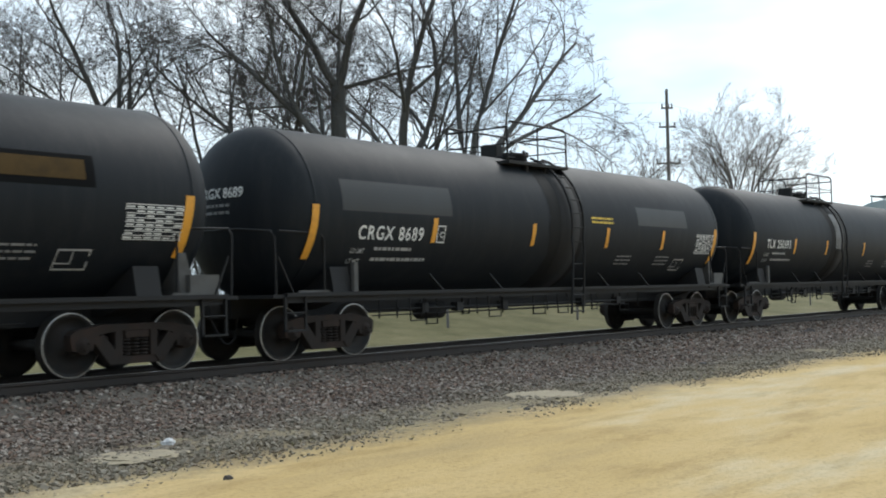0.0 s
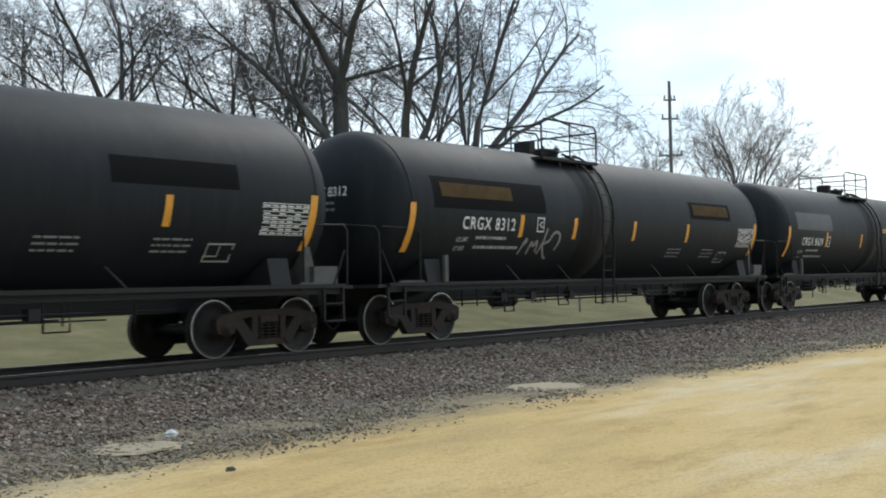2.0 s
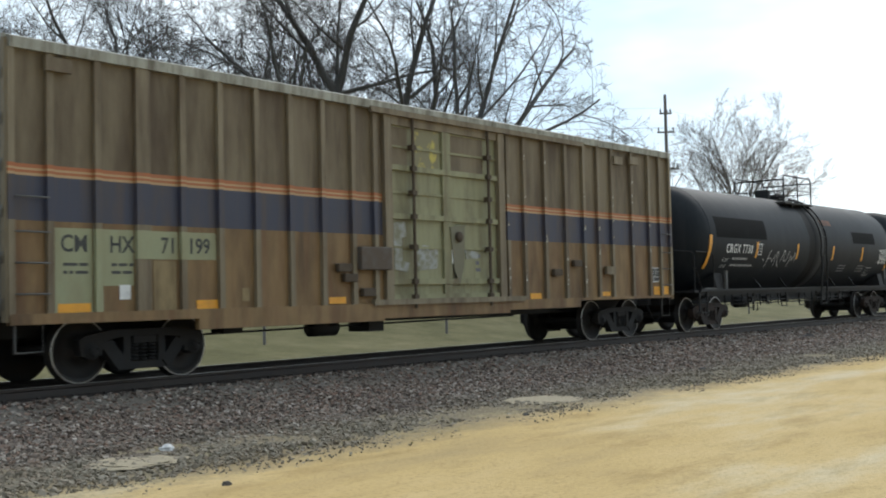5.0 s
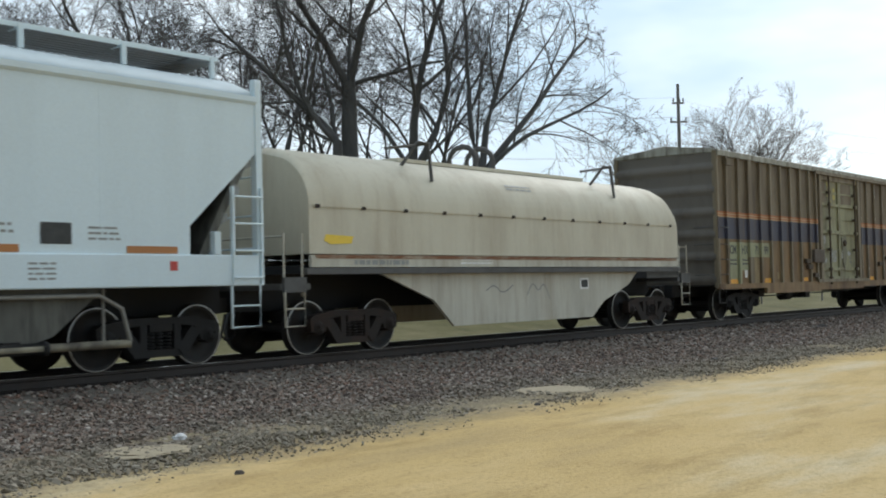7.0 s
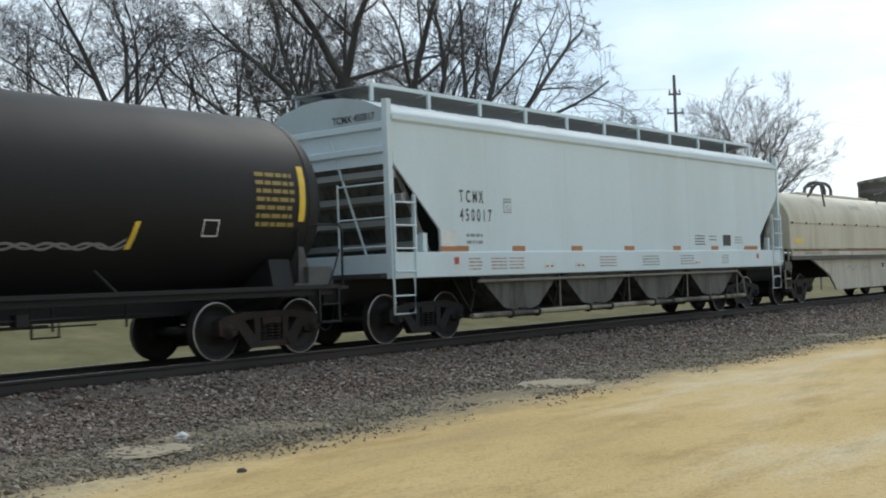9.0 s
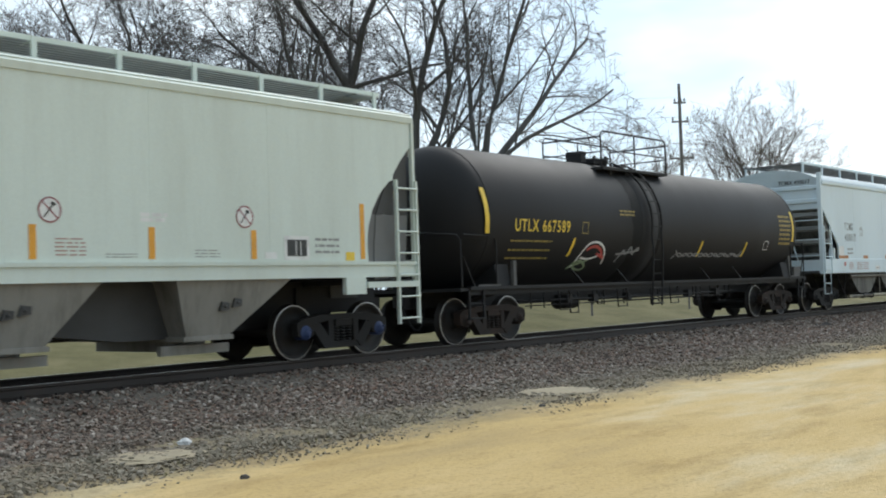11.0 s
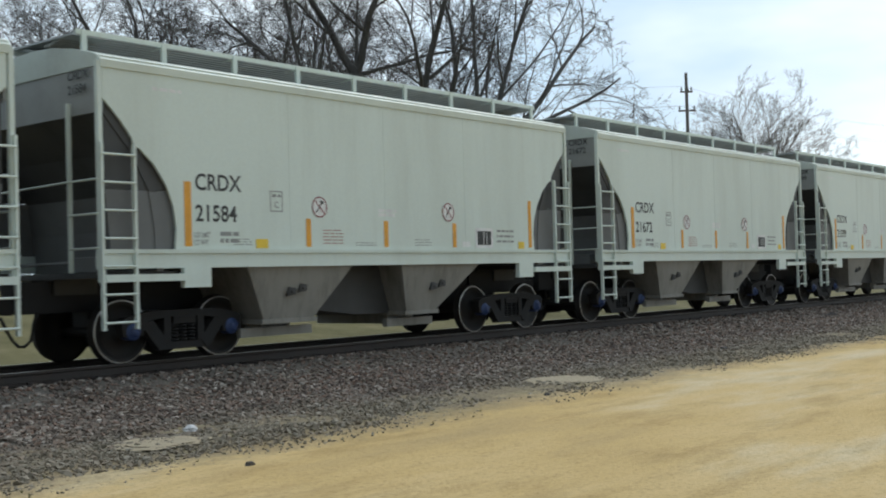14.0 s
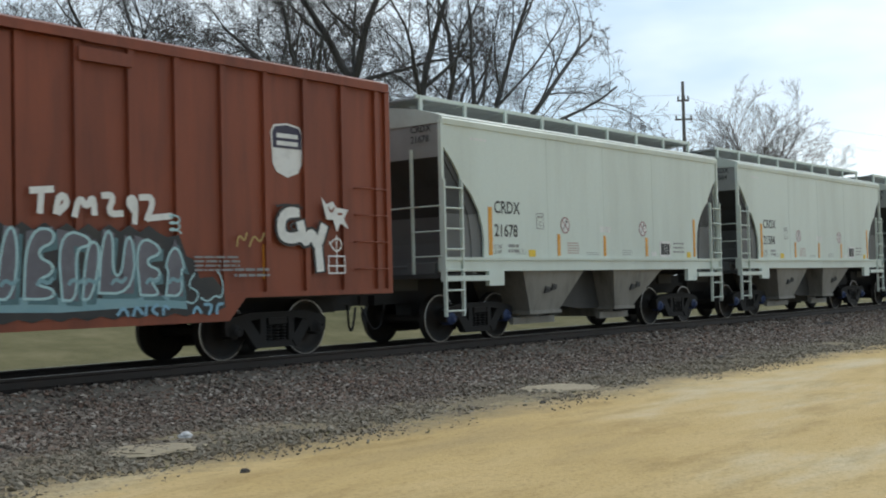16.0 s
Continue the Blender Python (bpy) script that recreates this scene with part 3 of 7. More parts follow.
def cap_mesh(material):
    m = Mesh()
    m.spin([(-0.08, 0.125), (0.10, 0.125), (0.115, 0.11), (0.115, 0.085), (0.16, 0.07), (0.165, 0.0)], 18, "y")
    for i in range(3):
        w = 2.1 * i + 0.5
        m.box(0.06 * math.cos(w) - 0.014, 0.06 * math.cos(w) + 0.014, 0.16, 0.185, 0.06 * math.sin(w) - 0.014, 0.06 * math.sin(w) + 0.014)
    ob = m.done("bearing", material)
    d = ob.data
    bpy.data.objects.remove(ob)
    return d


CAPS = {"rusty": cap_mesh(TRUCK_RUST), "blue": cap_mesh(BLUE_CAP), "grimy": cap_mesh(TRUCK)}


def truck(car, x, style="grimy", cap="grimy"):
    p = TRUCK_SETS[style]
    root = link("truck", p["bolster"], car)
    root.location = (x, 0, 0)
    for side, s in (("near", -1), ("far", 1)):
        link("side_frame", p["side_frame_" + side], root)
        for q in (-0.15, 0.0, 0.15):
            link("spring", p["spring"], root).location = (q, s * 1.03, 0)
    link("brake_beam", p["brake_beam"], root)
    for dx in (-0.889, 0.889):
        w = link("wheelset", WHEEL_DATA["grimy"], root)
        w.location = (dx, 0, R_WHEEL)
        WHEELS.append((w, dx, random.uniform(0, 6.28)))
        for s in (-1, 1):
            b = link("bearing", CAPS[cap], root)
            b.location, b.rotation_euler = (dx, s * 0.985, R_WHEEL), (0, 0, radians(180) if s < 0 else 0)


def coupler(car, x, s, material=None):
    """Coupler, its yoke and the hanging air hose at the end at x; s: which way it points."""
    m = Mesh()
    m.box(min(x - s * 0.7, x), max(x - s * 0.7, x), -0.07, 0.07, 0.80, 0.94)
    m.prism([(x - s * 0.05, 0.74), (x + s * 0.16, 0.76), (x + s * 0.17, 0.98), (x - s * 0.05, 1.0)][::s], -0.14, 0.11)
    m.done("coupler", TRUCK, car)
    pts = [(x - s * 0.3, -0.32, 0.78)] + [(x - s * 0.3 + s * 0.42 * i / 6, -0.32 + 0.2 * i / 6, 0.72 - 0.42 * math.sin(math.pi * min(1, 0.15 + 0.85 * i / 6))) for i in range(1, 7)]
    Mesh().tube(pts, 0.022, 7).done("air_hose", BLACK, car)


def ladder(car, x0, x1, z0, z1, y, rungs, material, r=0.018, lean=0.0, name="ladder"):
    m = Mesh()
    for x in (x0, x1):
        m.box(x - 0.022, x + 0.022, y - 0.03, y + 0.03, z0, z1)
    for i in range(rungs):
        z = z0 + 0.1 + (z1 - z0 - 0.25) * i / max(1, rungs - 1)
        m.tube([(x0, y - 0.045, z), (x1, y - 0.045, z)], r, 6)
    return m.done(name, material, car)


CARS = []       # (car, place of its centre when the clip starts)


def new_car(name, x, label, category="freight car"):
    car = new(name)
    car.empty_display_size = 0.5
    CARS.append((car, x))
    car.location = (x, TRACK, 0)
    return tagged(car, label, category, "cars of the train")


# ------------------------------------------------------------------ tank cars
TANK_Z, TANK_R = 2.50, 1.49


def on_tank(x0, z0, off=0.012):
    """Lays u along the tank and v round its side, from the height z0 on the near side."""
    a0 = math.asin(max(-1, min(1, (z0 - TANK_Z) / TANK_R)))

    def where(u, v):
        a = a0 + v / TANK_R
        return (x0 + u, -(TANK_R + off) * math.cos(a), TANK_Z + (TANK_R + off) * math.sin(a))
    return where


def tape_on_tank(car, x, z0, z1, w, material=None, lean=0.0):
    m = Mesh()
    where = on_tank(0, z0)
    k = 8
    for i in range(k):
        v0, v1 = (z1 - z0) * i / k, (z1 - z0) * (i + 1) / k
        l0, l1 = lean * i / k, lean * (i + 1) / k
        m.add([where(x - w / 2 + l0, v0), where(x + w / 2 + l0, v0), where(x + w / 2 + l1, v1), where(x - w / 2 + l1, v1)], [(0, 1, 2, 3)])
    return m.done("reflective_tape", material or ORANGE, car)


def patch_on_tank(car, x0, x1, z0, z1, material, name="paint_patch", off=0.005, label=""):
    m = Mesh()
    where = on_tank(0, z0, off)
    k = 8
    for i in range(k):
        v0, v1 = (z1 - z0) * i / k, (z1 - z0) * (i + 1) / k
        m.add([where(x0, v0), where(x1, v0), where(x1, v1), where(x0, v1)], [(0, 1, 2, 3)], 0, True)
    return m.done(name, material, car, label)


def tank_car(x, label, material=None, half=6.83, style="rusty", band=0.3, cage=(-1.5, 0.78)):
    car = new_car("tank_car", x, label, "tank car")
    mat_t = material or TANK
    truck(car, -half, style, "rusty")
    truck(car, half, style, "rusty")
    L, bulge = 7.55, 0.80
    prof = []
    for i in range(13):
        a = radians(90 * i / 12)
        prof.append((-L - bulge * math.cos(a), TANK_R * math.sin(a) ** 0.9))
    mid = [(-L + 0.02, TANK_R + 0.004)] + [(q, TANK_R + 0.004) for q in (-5.0, -4.98, -2.5, 0, 2.5, 4.98, 5.0)] + [(L - 0.02, TANK_R + 0.004)]
    prof = prof + mid + [(-a, r) for a, r in prof[::-1]]
    Mesh().spin(prof, 64, "x", (0, 0, TANK_Z)).done("tank", mat_t, car)
    # seam rings
    for q in (-L, L):
        Mesh().spin([(q - 0.02, TANK_R + 0.003), (q - 0.008, TANK_R + 0.011), (q + 0.008, TANK_R + 0.011), (q + 0.02, TANK_R + 0.003)], 64, "x", (0, 0, TANK_Z)).done("weld_seam", mat_t, car)
    # spilled lading run down the sides under the fittings
    rr = random.Random(int(x * 10))
    k = 42
    edge = [0.72 * (0.75 + 0.35 * rr.random()) for _ in range(2 * k)]
    edge = [sum(edge[max(0, i - 3):i + 4]) / len(edge[max(0, i - 3):i + 4]) for i in range(2 * k)]
    for s in (-1, 1):
        m = Mesh()
        where = on_tank(0, 1.15, 0.009)
        for i in range(k):
            v0, v1 = 3.3 * i / k, 3.3 * (i + 1) / k
            j = min(i + 1, k - 1)
            q = [where(band - edge[i] * 1.25, v0), where(band + edge[k + i] * 0.8, v0), where(band + edge[k + j] * 0.8, v1), where(band - edge[j] * 1.25, v1)]
            m.add([(a, s * -b, c) for a, b, c in q], [(0, 1, 2, 3)], 0, True)
        m.done("spill_stain", TANK_SPILL, car, "matt black run-down stain")
    # broad band with ladder over the middle
    Mesh().spin([(band - 0.38, TANK_R + 0.004), (band - 0.37, TANK_R + 0.016), (band + 0.37, TANK_R + 0.016), (band + 0.38, TANK_R + 0.004)], 64, "x", (0, 0, TANK_Z)).done("jacket_band", BLACK, car)
    m = Mesh()
    for dx in (band - 0.1, band + 0.36):
        pts = [(dx, -1.52, 0.55), (dx, -1.56, 1.1), (dx, -1.60, 1.9)] + [(dx, -1.60 * math.cos(a) , TANK_Z + 1.60 * math.sin(a)) for a in (radians(b) for b in range(-10, 72, 8))]
        m.tube(pts, 0.028, 6)
    for z in (0.6, 0.95, 1.3, 1.62):
        m.tube([(band - 0.1, -1.56, z), (band + 0.36, -1.56, z)], 0.016, 6)
    for b in range(-14, 72, 11):
        a = radians(b)
        m.tube([(band - 0.1, -1.6 * math.cos(a), TANK_Z + 1.6 * math.sin(a)), (band + 0.36, -1.6 * math.cos(a), TANK_Z + 1.6 * math.sin(a))], 0.016, 6)
    m.done("ladder", BLACK, car)
    # manway platform with railing on the crown
    top = band - 0.2
    m = Mesh()
    m.box(cage[0], cage[1], -1.09, -0.55, 3.74, 3.80).box(-0.8, 0.8, 0.55, 0.7, 3.84, 3.90).box(-0.8, -0.55, -0.6, 0.6, 3.95, 3.99).box(0.55, 0.8, -0.6, 0.6, 3.95, 3.99)
    for q in (-0.7, 0.0, 0.7):
        m.box(q - 0.03, q + 0.03, -1.0, -0.6, 3.45, 3.74)
    m.done("platform", BLACK, car).location.x = top
    m = Mesh()
    m.spin([(3.8, 0.42), (4.03, 0.42), (4.05, 0.46), (4.11, 0.46), (4.14, 0.30), (4.16, 0.0)], 24, "z")
    for i in range(8):
        w = i * math.pi / 4
        m.spin([(4.05, 0.035), (4.17, 0.035), (4.18, 0.0)], 6, "z", (0.44 * math.cos(w), 0.44 * math.sin(w), 0))
    m.done("manway", BLACK, car).location.x = top
    Mesh().box(-0.74, -0.50, -0.22, 0.22, 3.85, 4.28).done("valve_housing", BLACK, car, bevel=0.02).location.x = top
    Mesh().spin([(3.9, 0.09), (4.12, 0.09), (4.13, 0.13), (4.2, 0.13), (4.22, 0.0)], 12, "z", (0.62, 0, 0)).done("relief_valve", BLACK, car).location.x = top
    c0, c1 = cage
    m = Mesh()
    for y in (-1.05, 0.55):
        m.tube([(c0, y, 3.78), (c0, y, 4.54), (c0 + 0.1, y, 4.63), (c1 - 0.1, y, 4.63), (c1, y, 4.54), (c1, y, 3.78)], 0.024, 6)
        m.tube([(c0, y, 4.2), (c1, y, 4.2)], 0.016, 6)
        m.tube([((c0 + c1) / 2, y, 3.78), ((c0 + c1) / 2, y, 4.63)], 0.020, 6)
    for q in cage:
        m.tube([(q, -1.05, 4.5), (q, 0.55, 4.5)], 0.022, 6)
        m.tube([(q, -1.05, 4.15), (q, 0.55, 4.15)], 0.016, 6)
    m.done("railing", BLACK, car).location.x = top
    # side sill, saddles and gussets
    for s in (-1, 1):
        Mesh().box(-8.2, 8.2, s * 1.43 - 0.05, s * 1.43 + 0.05, 1.06, 1.125).box(-8.2, 8.2, s * 1.38 - 0.012, s * 1.38 + 0.012, 0.96, 1.07).done("side_sill", BLACK, car)
    Mesh().box(-8.35, 8.35, -0.30, 0.30, 0.72, 1.10).done("centre_sill", BLACK, car)
    for q in (-half, half):
        Mesh().prism_x([(-1.4, 1.07), (-1.30, 1.55), (-1.0, 1.38), (-0.6, 1.16), (0, 1.06), (0.6, 1.16), (1.0, 1.38), (1.30, 1.55), (1.4, 1.07), (0.5, 0.82), (-0.5, 0.82)], q - 0.22, q + 0.22).done("saddle", BLACK, car)
        if q < 0:
            Mesh().box(q + 0.2, q + 0.3, -1.47, -1.40, 1.1, 1.62).done("saddle_post", paint_grey, car)
    for q in (-4.1, -2.2, 2.0, 3.9):
        Mesh().tube([(q, -1.40, 1.1), (q - 0.28, -1.28, 1.42)], 0.025, 6).done("gusset", BLACK, car)
    # brake rigging below the sill
    m = Mesh()
    m.tube([(-5.4, -0.55, 0.78), (5.4, -0.55, 0.78)], 0.02, 6).tube([(-5.4, -0.75, 0.68), (4.0, -0.75, 0.68)], 0.014, 6).tube([(-5.4, 0.6, 0.82), (5.4, 0.6, 0.82)], 0.025, 6)
    for q in (-5.2, -4.7, -4.0, -2.7, -2.2, -1.3, 0.4, 2.3, 3.3, 4.5):
        m.tube([(q, -0.75, 0.98), (q, -0.75, 0.62)], 0.018, 6)
    for q in (-4.9, -2.5, 0.0):
        m.tube([(q - 0.2, -1.4, 0.98), (q - 0.2, -1.42, 0.58), (q + 0.2, -1.42, 0.58), (q + 0.2, -1.4, 0.98)], 0.018, 6)
    for q, w_, z in ((-4.35, 0.16, 0.50), (-3.3, 0.10, 0.66), (-0.75, 0.22, 0.58), (1.5, 0.12, 0.62), (2.85, 0.2, 0.56)):
        m.tube([(q - w_, -1.3, 0.98), (q - w_, -1.3, z), (q + w_, -1.3, z), (q + w_, -1.3, 0.98)], 0.02, 6)
    m.tube([(-5.3, -1.3, 0.80), (-1.4, -1.3, 0.78), (3.4, -1.3, 0.80)], 0.022, 6).tube([(-3.9, -1.28, 0.70), (2.9, -1.28, 0.72)], 0.014, 6)
    for q in (-4.6, -3.55, -2.05, 0.95, 2.5):
        m.box(q - 0.09, q + 0.09, -1.36, -1.2, 0.72, 0.88)
    m.done("brake_rigging", BLACK, car)
    Mesh().spin([(-1.0, 0.0), (-1.0, 0.16), (-0.3, 0.16), (-0.3, 0.0)], 16, "x", (-2.6, -0.35, 0.72)).done("air_reservoir", BLACK, car)
    # end decks, handrails and brake wheel
    for s in (-1, 1):
        x0, x1 = s * 7.2, s * 8.45
        Mesh().box(min(x0, x1), max(x0, x1), -1.42, 1.42, 1.04, 1.10).done("end_deck", BLACK, car)
        Mesh().box(min(x0, s * 7.9), max(x0, s * 7.9), -1.44, -1.40, 1.09, 1.16).done("deck_edge", paint_grey, car)
        m = Mesh()
        m.tube([(s * 8.35, -1.38, 1.1), (s * 8.37, -1.38, 2.02), (s * 8.38, -1.30, 2.12), (s * 8.44, -0.6, 2.18), (s * 8.44, 1.2, 2.18), (s * 8.4, 1.38, 2.1), (s * 8.4, 1.38, 1.1)], 0.02, 6)
        m.tube([(s * 7.3, -1.42, 1.1), (s * 7.3, -1.42, 2.0), (s * 7.4, -1.42, 2.1), (s * 8.3, -1.40, 2.12)], 0.02, 6)
        m.tube([(s * 8.0, -1.42, 1.1), (s * 8.3, -1.38, 1.7)], 0.016, 6)
        m.done("handrail", BLACK, car)
        m = Mesh()
        for q in (7.75, 8.2):
            m.box(s * q - 0.02, s * q + 0.02, -1.44, -1.40, 0.5, 1.06)
        m.box(min(s * 7.75, s * 8.2), max(s * 7.75, s * 8.2), -1.48, -1.36, 0.5, 0.53).tube([(s * 7.75, -1.44, 0.8), (s * 8.2, -1.44, 0.8)], 0.015, 6)
        m.done("step", BLACK, car)
        coupler(car, s * 8.5, s)
    Mesh().box(7.55, 8.1, -1.4, -0.75, 1.1, 1.42).prism([(7.45, 1.1), (7.75, 1.1), (7.55, 1.75), (7.4, 1.75)], -1.3, -0.9).done("brake_cylinder", paint_grey, car)
    bw = Mesh()
    bw.spin([(-8.55, 0.27), (-8.52, 0.29), (-8.49, 0.27), (-8.52, 0.25), (-8.55, 0.27)], 24, "x", (0, 0.75, 1.75))
    for i in range(4):
        a = i * math.pi / 4
        bw.tube([(-8.52, 0.75 - 0.27 * math.cos(a), 1.75 - 0.27 * math.sin(a)), (-8.52, 0.75 + 0.27 * math.cos(a), 1.75 + 0.27 * math.sin(a))], 0.012, 5)
    bw.tube([(-8.52, 0.75, 1.75), (-8.40, 0.75, 1.75), (-8.40, 0.75, 1.1)], 0.02, 6).done("brake_wheel", BLACK, car)
    return car


paint_grey = paint("dusty_grey_steel", (0.095, 0.093, 0.09), 0.75, dirt=(0.04, 0.035, 0.03), amount=0.6, scale=3)


def white_frame(car, x0, x1, z0, z1, where, material, t=0.025, name="stencil_frame"):
    m = Mesh()
    for a, b, c, d in ((x0, x1, z0, z0 + t), (x0, x1, z1 - t, z1), (x0, x0 + t, z0, z1), (x1 - t, x1, z0, z1)):
        m.add([where(a, c), where(b, c), where(b, d), where(a, d)], [(0, 1, 2, 3)])
    return m.done(name, material, car)


GLOSS = paint("glossy_black_repaint", (0.014, 0.015, 0.015), 0.5, amount=0.2, dirt=(0.03, 0.03, 0.03), bump=0.0)
DULL = paint("dull_black_repaint", (0.0045, 0.005, 0.0055), 0.8, dirt=(0.014, 0.012, 0.010), amount=0.35, scale=1.5, spec=0.12)
FADED = paint("faded_brown_orange_panel", (0.085, 0.055, 0.024), 0.85, dirt=(0.03, 0.025, 0.02), amount=0.6, scale=3, spec=0.1)


def scrawl(car, strokes, where, material, w=0.05, name="graffiti", label=""):
    """Sprayed lines: each stroke a run of u, v points, drawn as a ribbon."""
    for st in strokes:
        m = Mesh()
        pts = []
        for i in range(len(st) - 1):
            for j in range(4):
                f = j / 4
                pts.append((st[i][0] * (1 - f) + st[i + 1][0] * f, st[i][1] * (1 - f) + st[i + 1][1] * f))
        pts.append(st[-1])
        sm = [pts[0]] + [tuple(sum(p[k] for p in pts[max(0, i - 2):i + 3]) / len(pts[max(0, i - 2):i + 3]) for k in (0, 1)) for i in range(1, len(pts) - 1)] + [pts[-1]]
        for (ax, ay), (bx, by) in zip(sm, sm[1:]):
            d = Vector((bx - ax, by - ay))
            if d.length < 1e-5:
                continue
            n = Vector((-d.y, d.x)).normalized() * (w / 2)
            e = d.normalized() * (w * 0.25)
            m.add([where(ax - n.x - e.x, ay - n.y - e.y), where(bx - n.x + e.x, by - n.y + e.y), where(bx + n.x + e.x, by + n.y + e.y), where(ax + n.x - e.x, ay + n.y - e.y)], [(0, 1, 2, 3)])
        m.done(name, material, car, label)


def hatch_plate(car, x0, x1, z0, z1):
    """White ruled data panel near the end of a tank."""
    m = Mesh()
    w = on_tank(0, z0, 0.014)
    h = z1 - z0
    for i in range(9):
        v = h * i / 8
        m.add([w(x0, v), w(x1, v), w(x1, v + 0.012), w(x0, v + 0.012)], [(0, 1, 2, 3)])
    rnd = random.Random(3)
    for i in range(8):
        for j in range(6):
            a = x0 + (x1 - x0) * j / 6
            if rnd.random() < 0.75:
                m.add([w(a + 0.02, h * i / 8 + 0.022), w(a + (x1 - x0) / 6 - 0.02, h * i / 8 + 0.022), w(a + (x1 - x0) / 6 - 0.02, h * i / 8 + 0.045), w(a + 0.02, h * i / 8 + 0.045)], [(0, 1, 2, 3)])
    for a in (x0, x1 - 0.015):
        m.add([w(a, 0), w(a + 0.015, 0), w(a + 0.015, h), w(a, h)], [(0, 1, 2, 3)])
    m.done("data_panel", WHITE, car)


def on_head(y0, z0, s, off=0.012):
    """Lays u, v on the rounded tank head that faces backwards."""
    def where(u, v):
        y, z = y0 - u, z0 + v
        r = min(0.999, math.hypot(y, z - TANK_Z) / TANK_R)
        return (s * (7.55 + 0.80 * math.sqrt(1 - r ** 2.2) + off), y, z)
    return where


def dress_tank(car, mark, number, xs, zt, tape, end_text=True, size=0.24, letter=None, plate=True):
    """Marks, tapes and stencils of one tank car."""
    letter = letter or WHITE
    full = mark + " " + number
    lettering(full, size, on_tank(xs, zt), letter, car, stretch=0.90, spacing=1.17)
    for x, z0, z1, lean in tape:
        tape_on_tank(car, x, z0, z1, 0.13 if z1 - z0 < 0.7 else 0.16, None, lean)
    lettering("LD LMT", 0.095, on_tank(xs - 0.1, zt - 0.24), STENCIL, car, "stencil", 0.8)
    lettering("LT WT", 0.095, on_tank(xs - 0.1, zt - 0.41), STENCIL, car, "stencil", 0.8)
    bars(car, xs + 0.5, xs + 1.5, zt - 0.24, zt - 0.13, 1, lambda u, v: on_tank(u, v)(0, 0), STENCIL, seed=len(number))
    bars(car, xs + 0.5, xs + 2.0, zt - 0.42, zt - 0.31, 1, lambda u, v: on_tank(u, v)(0, 0), STENCIL, seed=7)
    if plate:
        hatch_plate(car, 6.38, 7.38, 1.92, 2.42)
        white_frame(car, 5.42, 5.95, 1.50, 1.78, lambda u, v: on_tank(u, v)(0, 0), STENCIL)
        white_frame(car, 5.42, 5.68, 1.58, 1.78, lambda u, v: on_tank(u, v)(0, 0), STENCIL, 0.018)
    for a, b in ((2.5, 3.2), (4.4, 5.1)):
        bars(car, a, b, 1.58, 1.84, 3, lambda u, v: on_tank(u, v)(0, 0), DIM, seed=int(a * 10), fill=0.35)
    if end_text:
        lettering(full, 0.17, on_head(0.52, 2.72, -1, 0.02), WHITE, car, stretch=0.9)
        bars(car, 0, 0.8, 2.38, 2.62, 2, lambda u, v: on_head(0.50 - u, v, -1, 0.02)(0, 0), DIM, seed=4, fill=0.4)


